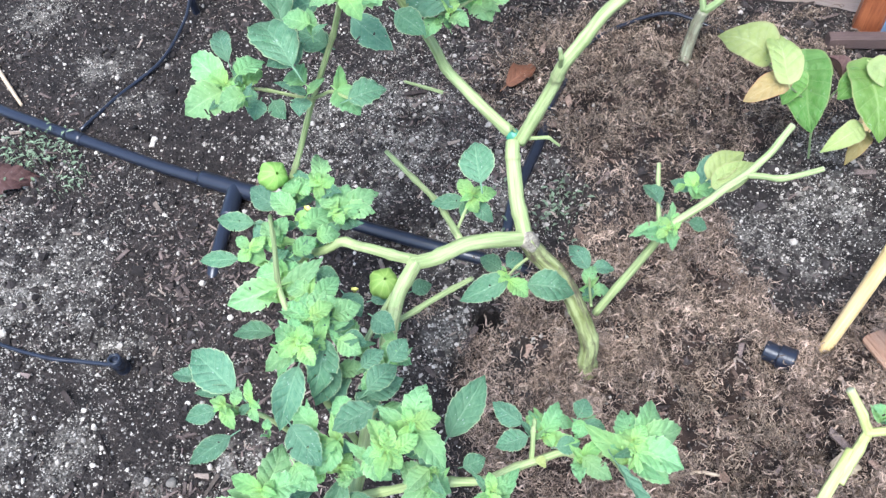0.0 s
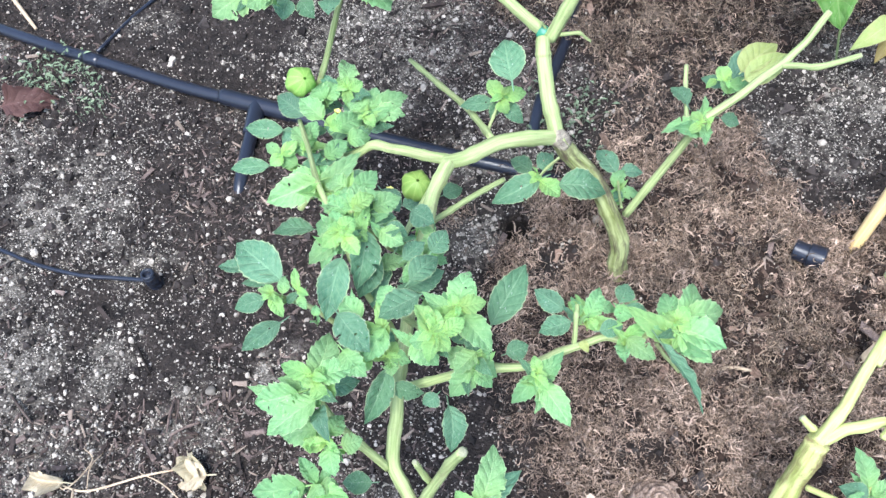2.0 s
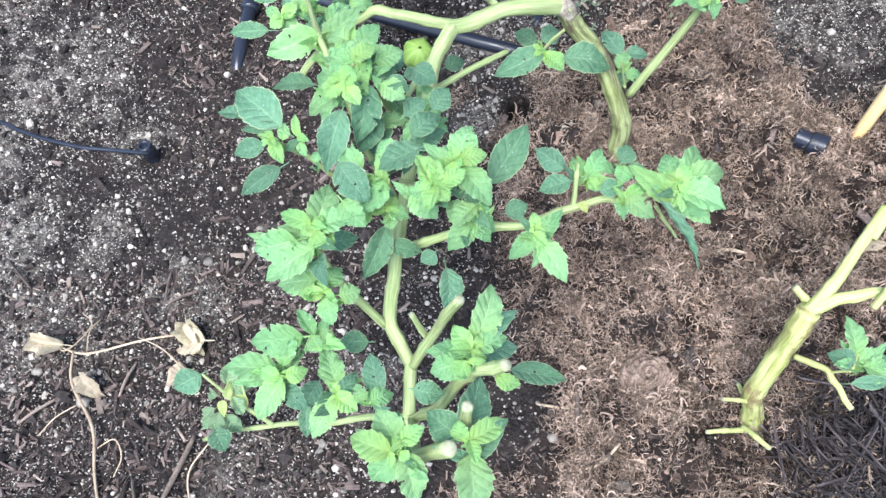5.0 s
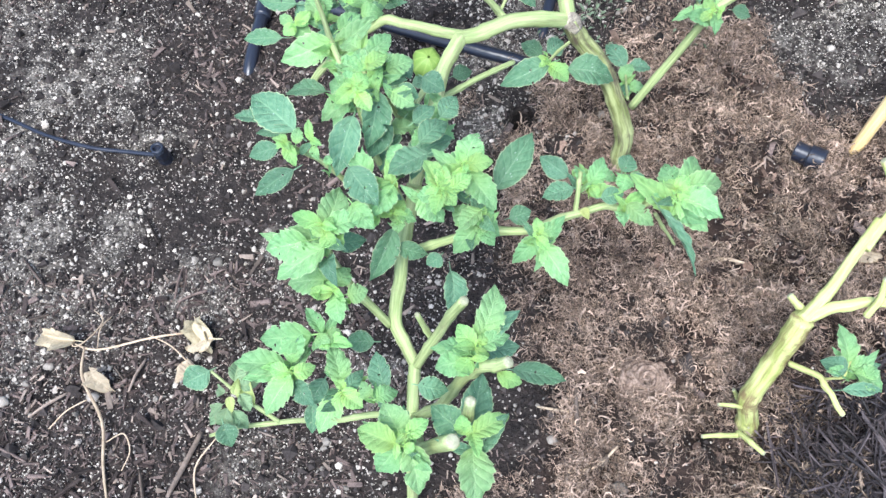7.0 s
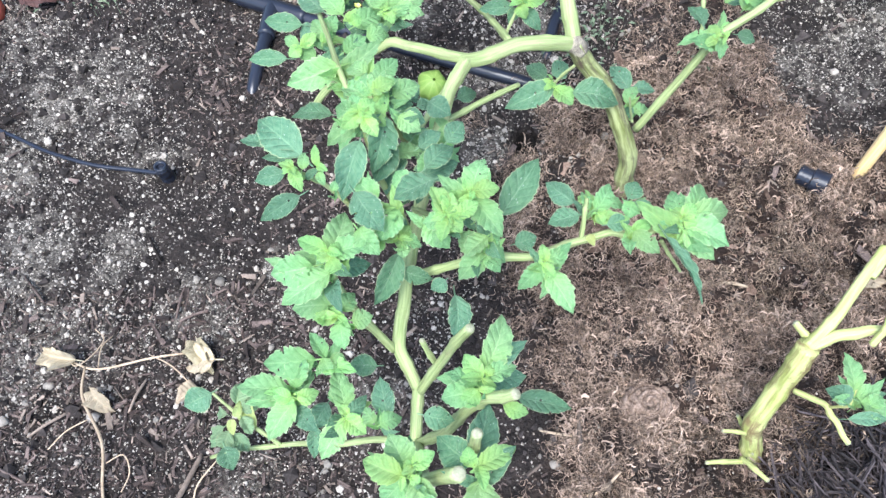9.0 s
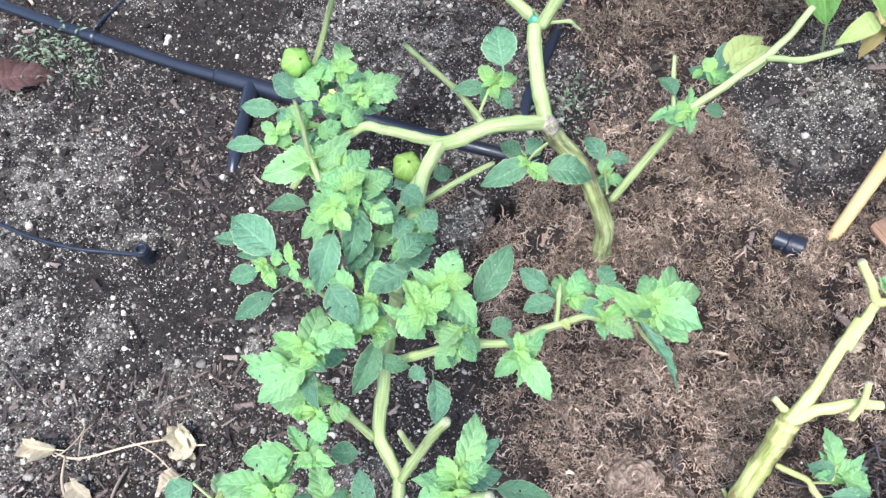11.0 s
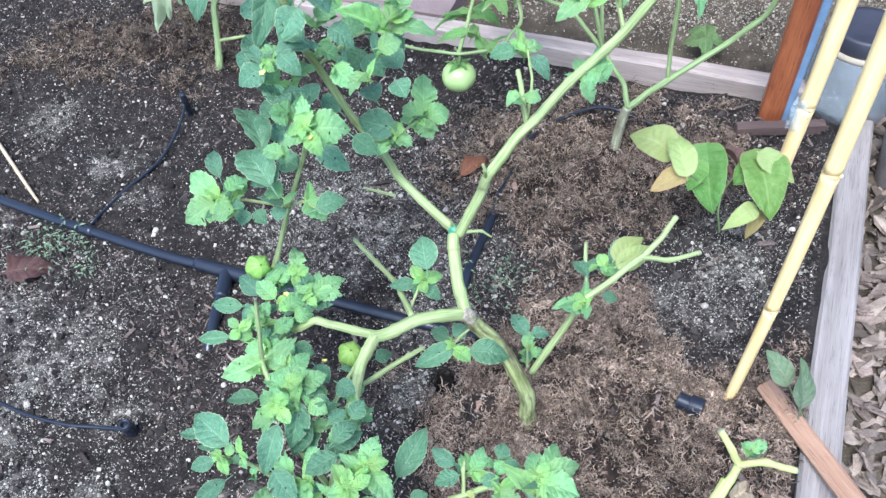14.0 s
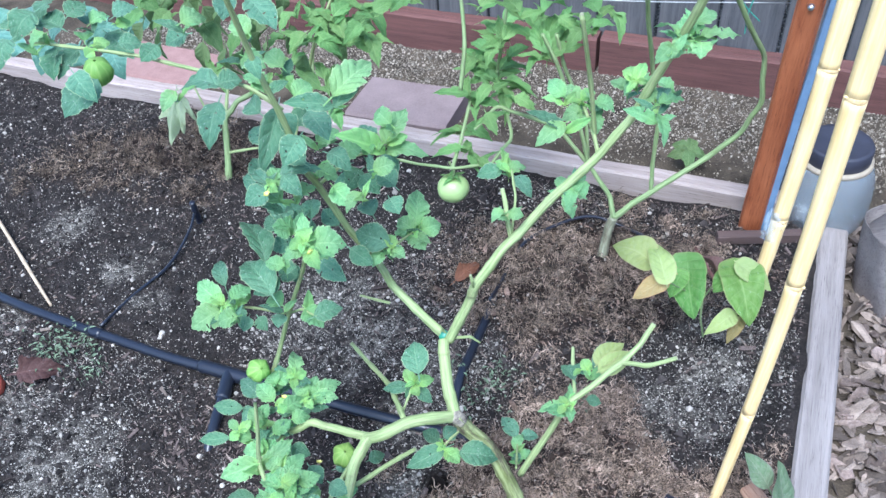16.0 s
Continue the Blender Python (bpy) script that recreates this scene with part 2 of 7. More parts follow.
M_CUT = speckled("cut_pith", [(0.3, (0.20, 0.21, 0.115)), (0.7, (0.40, 0.40, 0.275))], 300, 0.7, 900, random_shade=0)
M_PERLITE = speckled("perlite", [(0.3, (0.20, 0.17, 0.14)), (0.65, (0.42, 0.38, 0.325))], 200, 0.85, 900, random_shade=0.6)
M_GRIT = speckled("soil_grit", [(0.3, (0.075, 0.066, 0.058)), (0.7, (0.46, 0.42, 0.36))], 150, 0.9, 700, random_shade=0.85)
M_BARK = speckled("bark_crumbs", [(0.34, (0.012, 0.009, 0.0082)), (0.66, (0.150, 0.112, 0.097))], 60, 0.8, 700, random_shade=0.85)
M_CRUMB = speckled("soil_crumbs", [(0.3, (0.009, 0.0078, 0.0076)), (0.7, (0.062, 0.051, 0.046))], 90, 0.95, 700, random_shade=0.7)
M_FIBRE = speckled("coir", [(0.34, (0.052, 0.034, 0.026)), (0.62, (0.40, 0.298, 0.226))], 22, 0.85, 600, random_shade=0.8)
M_FIBRE_DARK = speckled("coir_dark", [(0.34, (0.026, 0.018, 0.014)), (0.62, (0.27, 0.205, 0.150))], 30, 0.85, 600, random_shade=0.9)
M_BLACKMAT = speckled("black_mat", [(0.34, (0.009, 0.007, 0.008)), (0.66, (0.075, 0.060, 0.060))], 60, 0.7, 700, random_shade=0.8)
M_HUSKCHIP = speckled("husk_chip", [(0.34, (0.045, 0.027, 0.020)), (0.64, (0.24, 0.165, 0.125))], 40, 0.85, 400, random_shade=0.7)
M_CHIP = speckled("wood_chips", [(0.3, (0.080, 0.060, 0.048)), (0.7, (0.285, 0.226, 0.182))], 40, 0.85, 400, random_shade=0.6)
M_DRY = speckled("dry_stalk", [(0.3, (0.28, 0.20, 0.13)), (0.7, (0.56, 0.45, 0.32))], 90, 0.8, 500, random_shade=0.2)
M_PIPE = plain("black_poly_pipe", (0.014, 0.017, 0.027), 0.3, vary=0.3)


def wood(name, stops, along=1.0, across=26.0, rough=0.8, strength=0.5):
    """Sawn wood with the grain along the object's x."""
    mat, nt, b = material(name, rough)
    g = grain(nt, 3.0, 5, 0.65, stretch=(along, across, across))
    fine = grain(nt, 12.0, 4, 0.7, stretch=(along * 2, across * 2.5, across * 2.5))
    patch = grain(nt, 5, 4)
    col = ramp(nt, maths(nt, "ADD", maths(nt, "MULTIPLY", g, 0.65), maths(nt, "MULTIPLY", fine, 0.35)), stops)
    col = mixed(nt, maths(nt, "MULTIPLY", patch, 0.5), col, stops[0][1], "MULTIPLY")
    crack = ramp(nt, fine, [(0.3, (0.35, 0.33, 0.32)), (0.42, (1, 1, 1))])
    col = mixed(nt, 0.8, col, crack, "MULTIPLY")
    nt.links.new(col, b.inputs["Base Color"])
    bump(nt, b, fine, strength, 0.003)
    return mat


M_GREYWOOD = wood("weathered_board", [(0.3, (0.18, 0.152, 0.137)), (0.6, (0.39, 0.342, 0.315))])
M_TANWOOD = wood("pale_board", [(0.3, (0.29, 0.22, 0.19)), (0.6, (0.54, 0.45, 0.40))])
M_REDWOOD = wood("stained_post", [(0.34, (0.20, 0.052, 0.020)), (0.62, (0.47, 0.165, 0.068))], 1.2, 12.0, rough=0.38)
M_TIMBER = wood("redwood_timber", [(0.3, (0.085, 0.036, 0.030)), (0.6, (0.19, 0.082, 0.068))])
M_FENCE = wood("grey_fence", [(0.3, (0.06, 0.06, 0.065)), (0.6, (0.15, 0.145, 0.145))])
M_SPLINT = wood("split_wood", [(0.3, (0.29, 0.15, 0.09)), (0.6, (0.53, 0.335, 0.225))])
M_LOG = wood("grey_log", [(0.3, (0.15, 0.125, 0.115)), (0.6, (0.32, 0.285, 0.27))], across=9)
M_PAVER = speckled("red_paver", [(0.3, (0.23, 0.13, 0.115)), (0.7, (0.36, 0.225, 0.20))], 24, 0.9, 300, random_shade=0)
M_PAVER2 = speckled("grey_paver", [(0.3, (0.165, 0.12, 0.115)), (0.7, (0.29, 0.225, 0.215))], 9, 0.9, 300, random_shade=0)


def bamboo_material():
    mat, nt, b = material("bamboo", 0.38)
    s = grain(nt, 2.0, 4, coords="UV", stretch=(10, 6, 1))
    p = grain(nt, 14, 4)
    col = ramp(nt, s, [(0.3, (0.72, 0.50, 0.20)), (0.7, (0.86, 0.66, 0.36))])
    col = mixed(nt, ramp(nt, p, [(0.62, (0, 0, 0)), (0.8, (0.5, 0.5, 0.5))]), col, (0.34, 0.2, 0.07))
    nt.links.new(col, b.inputs["Base Color"])
    bump(nt, b, s, 0.25, 0.001)
    return mat


M_BAMBOO = bamboo_material()


def soil_material():
    """Dark potting soil with dried sandy crusts and a dark brown tint under the coir."""
    mat, nt, b = material("soil", 0.92)
    b.inputs["Specular IOR Level"].default_value = 0.22
    big, mid, fine = grain(nt, 5, 5), grain(nt, 45, 5, 0.7), grain(nt, 330, 3)
    col = ramp(nt, maths(nt, "ADD", maths(nt, "MULTIPLY", mid, 0.6), maths(nt, "MULTIPLY", fine, 0.4)), [(0.37, (0.0055, 0.0046, 0.0043)), (0.64, (0.038, 0.030, 0.026))])
    sand, under_coir = node(nt, "Attribute"), node(nt, "Attribute")
    sand.attribute_name, under_coir.attribute_name = "sand_share", "coir_share"
    pale = ramp(nt, maths(nt, "ADD", maths(nt, "MULTIPLY", mid, 0.4), maths(nt, "MULTIPLY", fine, 0.6)), [(0.40, (0.016, 0.014, 0.0125)), (0.64, (0.25, 0.225, 0.19))])
    crust = maths(nt, "MULTIPLY_ADD", maths(nt, "SUBTRACT", big, 0.5), 1.2, sand.outputs["Fac"])
    col = mixed(nt, maths(nt, "MULTIPLY", ramp(nt, maths(nt, "MULTIPLY_ADD", maths(nt, "SUBTRACT", mid, 0.5), 1.6, crust), [(0.30, (0, 0, 0)), (0.95, (1, 1, 1))]), 0.75), col, pale)
    # brown under the coir, darkness of the gaps between strands put into the colour
    col = mixed(nt, maths(nt, "MULTIPLY", under_coir.outputs["Fac"], 0.85), col, ramp(nt, mid, [(0.38, (0.007, 0.0045, 0.0035)), (0.66, (0.046, 0.029, 0.022))]))
    tc = node(nt, "TexCoord")
    vor = node(nt, "TexVoronoi", {"Scale": 190.0})
    nt.links.new(tc.outputs["Object"], vor.inputs["Vector"])
    grit = maths(nt, "LESS_THAN", vor.outputs["Distance"], maths(nt, "MULTIPLY", mid, 0.42))
    col = mixed(nt, maths(nt, "MULTIPLY", maths(nt, "MULTIPLY", grit, sand.outputs["Fac"]), 0.6), col, (0.34, 0.31, 0.27))
    nt.links.new(col, b.inputs["Base Color"])
    bump(nt, b, maths(nt, "ADD", mid, maths(nt, "MULTIPLY", fine, 0.5)), 0.9, 0.006)
    return mat


M_SOIL = soil_material()
M_EARTH = speckled("gritty_earth", [(0.34, (0.017, 0.013, 0.009)), (0.66, (0.125, 0.098, 0.070))], 14, 0.92, 330, bump_d=0.004, random_shade=0)

# ---- the bed: its own axes run along the boards ----
TURN_BED = radians(-25.5)
AX = Vector((math.cos(TURN_BED), math.sin(TURN_BED), 0))
AY = Vector((-math.sin(TURN_BED), math.cos(TURN_BED), 0))
CORNER = Vector((0.830, 1.103, 0))          # inner corner of the two boards


def bed(u, v, z=0.0):
    return CORNER + AX * u + AY * v + Vector((0, 0, z))


def bed_uv(x, y):
    d = Vector((x, y, 0)) - CORNER
    return d.dot(AX), d.dot(AY)


def coir_share(x, y):
    """How much of the soil is covered by coir at a place, 0 to 1."""
    if not (u_in(x, y)):
        return 0.0
    if math.hypot(x - 0.071, y - 0.611) < 0.024:
        return 0.0
    n = noise.noise(Vector((x * 4.2, y * 4.2, 3)))
    core = 1.25 - math.hypot((x - 0.36) / 0.275, (y - 0.36) / 0.46)
    second = 1.1 - math.hypot((x - 0.36) / 0.30, (y - 1.00) / 0.24)
    third = 0.85 - math.hypot((x + 0.50) / 0.42, (y - 1.54) / 0.21)
    bare = math.exp(-((x - 0.53) ** 2 + (y - 0.74) ** 2) / 0.016) * 1.2 + math.exp(-((x - 0.45) ** 2 + (y - 0.69) ** 2) / 0.0075) * 1.5
    return max(0.0, min(1.0, (max(core, second, third) + 0.5 * n + 0.45 * noise.noise(Vector((x * 15, y * 15, 11)))) * 1.6 - bare))


CRUSTS = ((-0.51, 0.71, 0.10), (-0.56, 0.585, 0.05), (-0.62, 0.81, 0.08), (-0.31, 0.385, 0.055), (-0.20, 0.43, 0.045), (-0.51, 1.145, 0.06), (-0.44, 1.06, 0.045), (0.45, 0.69, 0.09), (0.57, 0.88, 0.07), (0.53, 0.77, 0.09), (-0.52, 0.46, 0.07), (-0.42, 0.46, 0.05), (-0.06, 0.95, 0.17), (0.10, 0.84, 0.07), (0.04, 0.72, 0.07), (0.02, 0.59, 0.05), (-0.12, 0.28, 0.06), (-0.40, 0.60, 0.04), (-0.24, 0.20, 0.05), (-0.66, 1.30, 0.06), (-0.75, 1.02, 0.08), (-0.47, 0.36, 0.07))


def crusted(x, y):
    """How far the soil has dried to a pale sandy crust, 0 to 1."""
    n = 0.6 * noise.noise(Vector((x * 17, y * 17, 4))) + 0.35 * noise.noise(Vector((x * 50, y * 50, 1)))
    s = max(math.exp(-((x - a) ** 2 + (y - b_) ** 2) / (r * r)) for a, b_, r in CRUSTS)
    return max(0.0, min(1.0, s * (0.85 + n) + 0.25 * n))


def darker_coir(x, y):
    """Where the coir is darker, 0 to 1."""
    n = 0.55 * noise.noise(Vector((x * 9, y * 9, 13))) + 0.5 * noise.noise(Vector((x * 21, y * 21, 17)))
    return max(0.0, min(1.0, max(min(0.95, 5.0 * (y - 0.70)) + (0.25 if x < 0 else 0.0), 2.2 - 9 * math.hypot((x - 0.40) * 0.9, (y - 0.14) * 1.1), 1.6 - 9 * math.hypot(x - 0.33, y - 0.47), 0.75 - 6 * math.hypot(x - 0.30, y - 0.61)) + n))


def u_in(x, y):
    u, v = bed_uv(x, y)
    return u < -0.01 and v < -0.01


def soil_height(x, y):
    """The ground's height: lumpy soil in the bed, lower and flatter outside."""
    u, v = bed_uv(x, y)
    inside = u < 0.02 and v < 0.02
    p = Vector((x, y, 0))
    z = 0.012 * noise.noise(p * 3.1) + 0.007 * noise.noise(p * 11 + Vector((4, 0, 0))) + 0.004 * noise.noise(p * 34)
    if inside:
        z += 0.025 * math.exp(-((x - 0.28) ** 2 + (y - 1.12) ** 2) / 0.03) * 0.6
        z += coir_share(x, y) * (0.024 * noise.noise(p * 19 + Vector((0, 7, 0))) + 0.013 * noise.noise(p * 47))
        z += 0.032 * math.exp(-((u + 0.15) ** 2 + (v + 0.11) ** 2) / 0.009)
        if v < -0.1:
            z += 0.043 * math.exp(-(u / 0.055) ** 2)
        h = math.hypot(x - 0.071, y - 0.611)
        z -= 0.10 * math.exp(-(h / 0.0165) ** 6)
        h = math.hypot(x - 0.32, y - 0.50)
        z -= 0.016 * math.exp(-(h / 0.03) ** 2)
        return z
    return z * 0.7 - (0.035 if v > 0.02 else 0.022)


def ground_axis(lo, hi, step, far):
    inner = list(np.arange(lo, hi + step / 2, step))
    grow, left, right = step * 2, [lo], [hi]
    while right[-1] < far:
        left.append(left[-1] - grow)
        right.append(right[-1] + grow)
        grow *= 1.35
    return left[:0:-1] + inner + right[1:]


def build_ground():
    xs, ys = ground_axis(-1.35, 1.2, 0.0085, 90), ground_axis(-0.35, 2.15, 0.0085, 90)
    verts = [(x, y, soil_height(x, y)) for y in ys for x in xs]
    n = len(xs)
    idx = np.arange(len(xs) * len(ys)).reshape(len(ys), n)
    quads = np.stack([idx[:-1, :-1], idx[:-1, 1:], idx[1:, 1:], idx[1:, :-1]], -1).reshape(-1, 4)
    me = bpy.data.meshes.new("ground")
    me.from_pydata(verts, [], quads.tolist())
    near = [-1.4 < x < 1.3 and -0.4 < y < 2.2 for x, y, _ in verts]
    for name, share, beyond in (("sand_share", crusted, 0.3), ("coir_share", coir_share, 0.0)):
        me.attributes.new(name, "FLOAT", "POINT").data.foreach_set("value", [share(v[0], v[1]) if ok else beyond for v, ok in zip(verts, near)])
    me.materials.append(M_SOIL)
    me.materials.append(M_EARTH)
    for p in me.polygons:
        u, v = bed_uv(p.center.x, p.center.y)
        p.material_index = 1 if v > 0.02 or u > 0.02 else 0
    tagged(mesh_part("ground", me, None), "dark crumbly potting soil with pale grit", "soil", kind="structure")


build_ground()


def scatter(name, label, category, mat, shape_fn, places, shapes=12):
    """Many small pieces joined into one object of stuff, from a few templates (verts, faces)."""
    sets = [shape_fn(i) for i in range(shapes)]
    p = np.array(places)
    pick = nrg.integers(0, shapes, len(p))
    allv, allf, base = [], [], 0
    for s, (v, f) in enumerate(sets):
        q = p[pick == s]
        if not len(q):
            continue
        a, e1, e2 = nrg.uniform(0, 6.283, len(q)), nrg.normal(0, 1, len(q)) * q[:, 4], nrg.normal(0, 1, len(q)) * q[:, 4]
        ca, sa, c1, s1, c2, s2 = np.cos(a), np.sin(a), np.cos(e1), np.sin(e1), np.cos(e2), np.sin(e2)
        r = np.stack([ca * c2, ca * s2 * s1 - sa * c1, ca * s2 * c1 + sa * s1, sa * c2, sa * s2 * s1 + ca * c1, sa * s2 * c1 - ca * s1, -s2, c2 * s1, c2 * c1], -1).reshape(-1, 3, 3)
        w = np.einsum("nij,vj->nvi", r, v) * q[:, None, 3:4] + q[:, None, :3]
        allv.append(w.reshape(-1, 3))
        k = len(f[0])
        fa = np.array(f)[None] + (base + len(v) * np.arange(len(q)))[:, None, None]
        allf.extend(fa.reshape(-1, k).tolist())
        base += len(v) * len(q)
    me = bpy.data.meshes.new(name)
    me.from_pydata(np.concatenate(allv).tolist(), [], allf)
    return tagged(mesh_part(name, me, mat, smooth=False), label, category, kind="stuff")


def crumb(i):
    """An uneven octahedral grain about 1 across."""
    v = np.array([(1, 0, 0), (0, 1, 0), (-1, 0, 0), (0, -1, 0), (0, 0, 1), (0, 0, -1)], float) * 0.5
    v = v * nrg.uniform(0.6, 1.25, (6, 1)) + nrg.normal(0, 0.07, (6, 3))
    return v, [(0, 1, 4), (1, 2, 4), (2, 3, 4), (3, 0, 4), (1, 0, 5), (2, 1, 5), (3, 2, 5), (0, 3, 5)]


def shard(i):
    """A small tapered splinter about 1 long."""
    w, h = nrg.uniform(0.12, 0.38), nrg.uniform(0.06, 0.17)
    v = np.array([(x, y * k * w / 2, z * h / 2) for x, k in ((-0.5, nrg.uniform(0.4, 1.0)), (0.5, nrg.uniform(0.2, 0.8))) for y, z in ((-1, -1), (1, -1), (1, 1), (-1, 1))])
    v += nrg.normal(0, 0.05, v.shape) * (1, 0.8, 0.5)
    return v, [(0, 1, 5, 4), (1, 2, 6, 5), (2, 3, 7, 6), (3, 0, 4, 7), (3, 2, 1, 0), (4, 5, 6, 7)]


def strand(i):
    """A long thin straight strand about 1 long."""
    v, f = shard(i)
    return v * (1, 0.14, 0.30), f


def speck(i):
    """A four-sided grain, open below where it sits in the soil."""
    v, f = crumb(i)
    return v[:5] - (0, 0, 0.1), f[:4]


def grain_shape(i):
    bm = bmesh.new()
    lump(bm, (0, 0, 0), (0.5, 0.42, 0.36), seed=i * 3 + 1, sub=1, rough=0.7)
    v, f = np.array([q.co for q in bm.verts]), [[q.index for q in fc.verts] for fc in bm.faces]
    bm.free()
    return v, f


def pebble_shape(i):
    bm = bmesh.new()
    lump(bm, (0, 0, 0), (0.5, 0.42, 0.33), seed=i * 5, sub=2, rough=0.5)
    v, f = np.array([q.co for q in bm.verts]), [[q.index for q in fc.verts] for fc in bm.faces]
    bm.free()
    return v, f


def flake(i):
    """A splinter of bark about 1 long, with broken ends."""
    w, h = nrg.uniform(0.11, 0.27), nrg.uniform(0.05, 0.14)
    xs, ws = (-0.5, -0.3, 0.25, 0.5), (nrg.uniform(0.2, 0.7), 1.0, nrg.uniform(0.7, 1.1), nrg.uniform(0.15, 0.6))
    bow = nrg.normal(0, 0.06)
    v = np.array([(x, y * k * w / 2, z * h / 2 + bow * (1 - 4 * x * x)) for x, k in zip(xs, ws) for y, z in ((-1, -1), (1, -1), (1, 1), (-1, 1))])
    v += nrg.normal(0, 0.03, v.shape) * (1, 1, 0.5)
    f = [(4 * a + k, 4 * a + (k + 1) % 4, 4 * a + 4 + (k + 1) % 4, 4 * a + 4 + k) for a in range(3) for k in range(4)]
    return v, f + [(3, 2, 1, 0), (12, 13, 14, 15)]


def chip(i):
    """A broad flat chip of wood about 1 long."""
    v, f = flake(i)
    return v * (1, nrg.uniform(1.3, 2.2), 0.8), f


def fibre(i):
    """A tangle of a few curled coir strands about 1 across; every ninth is one broad shred."""
    shred = i % 6 == 0
    v, f = [], []
    for s in range(1 if shred else 3):
        n, w = (5, nrg.uniform(0.035, 0.075)) if shred else (7, nrg.uniform(0.013, 0.042))
        a, ph, lift = nrg.uniform(0, 6.28), nrg.uniform(0, 6.28), nrg.uniform(0.04, 0.30)
        turn = nrg.uniform(1.5, 6.0) * (1 if nrg.random() < 0.5 else -1)
        c, b0 = np.array([nrg.normal(0, 0.22), nrg.normal(0, 0.22), 0.0]), len(v)
        for k in range(n):
            t = k / (n - 1)
            tilt = ph + 2 * t
            side = np.array([-math.sin(a) * math.cos(tilt), math.cos(a) * math.cos(tilt), math.sin(tilt)]) * w * (1 - 0.6 * abs(2 * t - 1)) * nrg.uniform(0.7, 1.3)
            up = np.array([0, 0, lift * math.sin(math.pi * t) + 0.05 * math.sin(11 * t + ph)])
            v += [c + up + side, c + up - side]
            a += turn / n + nrg.normal(0, 0.45)
            c = c + np.array([math.cos(a), math.sin(a), nrg.normal(0, 0.25)]) / n * (0.7 if shred else 0.95)
        f += [(b0 + 2 * k, b0 + 2 * k + 1, b0 + 2 * k + 3, b0 + 2 * k + 2) for k in range(n - 1)]
    return np.array(v), f


def pieces(owner, name, mat, n, box, size, accept, lift, templates):
    """Single pieces under their heap, sharing a few meshes."""
    shapes = []
    for v, f in templates:
        me = bpy.data.meshes.new(name)
        me.from_pydata(v.tolist(), [], f)
        me.materials.append(mat)
        shapes.append(me)
    for x, y, z, s, e in spots(n, box, size, accept, lift, 0.2):
        ob = new(name, shapes[rng.randrange(len(shapes))])
        ob.matrix_basis = Matrix.Translation((x, y, z)) @ Euler((rng.gauss(0, e), rng.gauss(0, e), rng.uniform(0, 6.28))).to_matrix().to_4x4() @ Matrix.Scale(s, 4)
        ob.parent = owner


def spots(n, box, size, accept, lift, sink=0.15):
    out = []
    x0, y0, x1, y1 = box
    while len(out) < n:
        x, y = rng.uniform(x0, x1), rng.uniform(y0, y1)
        if rng.random() < accept(x, y):
            s = size() * (1 if rng.random() < 0.93 else 1.5)
            out.append((x, y, soil_height(x, y) + s * sink, s, lift))
    return out


BED_BOX = (-1.25, -0.3, 0.80, 2.0)


def gritty(x, y):
    if not u_in(x, y):
        return 0.0
    n = noise.noise(Vector((x * 4, y * 4, 9))) + 0.6 * noise.noise(Vector((x * 13, y * 13, 2))) + 0.5 * noise.noise(Vector((x * 37, y * 37, 6)))
    return max(0.10, min(1.0, 0.14 + 0.5 * n + 1.0 * crusted(x, y) + (0.22 if x < -0.1 and y < 0.40 else 0.0) - (0.25 if y > 0.97 and x < -0.22 else 0.0) - 0.5 * math.exp(-((x + 0.33) ** 2 + (y - 0.68) ** 2) / 0.012)) * (1 - 0.75 * coir_share(x, y)))


def barky(x, y):
    if not u_in(x, y):
        return 0.0
    n = noise.noise(Vector((x * 3.5, y * 3.5, 21)))
    return max(0.04, (0.35 + 0.9 * n + (1.1 if x < -0.12 and y < 0.42 else 0) - (0.35 if y > 0.92 and x < -0.2 else 0)) * (1 - 0.5 * coir_share(x, y)))


scatter("soil_grit", "fine grey and tan grit mixed into the soil", "grit", M_GRIT, speck, spots(130000, BED_BOX, lambda: rng.uniform(0.0012, 0.0034), gritty, 0.8, 0.2), 24)
scatter("perlite", "white perlite grains mixed into the soil", "perlite", M_PERLITE, grain_shape, spots(15000, BED_BOX, lambda: 0.0016 + rng.expovariate(1 / 0.0015), lambda x, y: (0.22 + 0.6 * gritty(x, y)) * (1 - 0.7 * coir_share(x, y)) * (1 - 0.72 * math.exp(-((x - 0.49) ** 2 + (y - 0.73) ** 2) / 0.02)) if u_in(x, y) else 0.0, 0.8, 0.2), 24)
scatter("gravel", "small tan pebbles lying on the soil", "pebbles", M_PERLITE, pebble_shape, spots(900, BED_BOX, lambda: rng.uniform(0.0035, 0.0075), gritty, 0.5, 0.2))
scatter("soil_crumbs", "loose dark crumbs of soil", "soil crumbs", M_CRUMB, crumb, spots(42000, BED_BOX, lambda: 0.0025 + rng.expovariate(1 / 0.0022), lambda x, y: 1.0 - 0.7 * coir_share(x, y) if u_in(x, y) else 0.0, 0.8, 0.1), 24)
bark_mulch = scatter("bark_mulch", "dark brown bark crumbs on the soil", "bark mulch", M_BARK, shard, spots(52000, BED_BOX, lambda: 0.0028 + rng.expovariate(1 / 0.0030), barky, 0.35, 0.15), 40)
scatter("wood_bits", "pale splinters and chips mixed into the soil", "wood bits", M_CHIP, shard, spots(9000, BED_BOX, lambda: 0.003 + rng.expovariate(1 / 0.003), barky, 0.45, 0.2), 40)


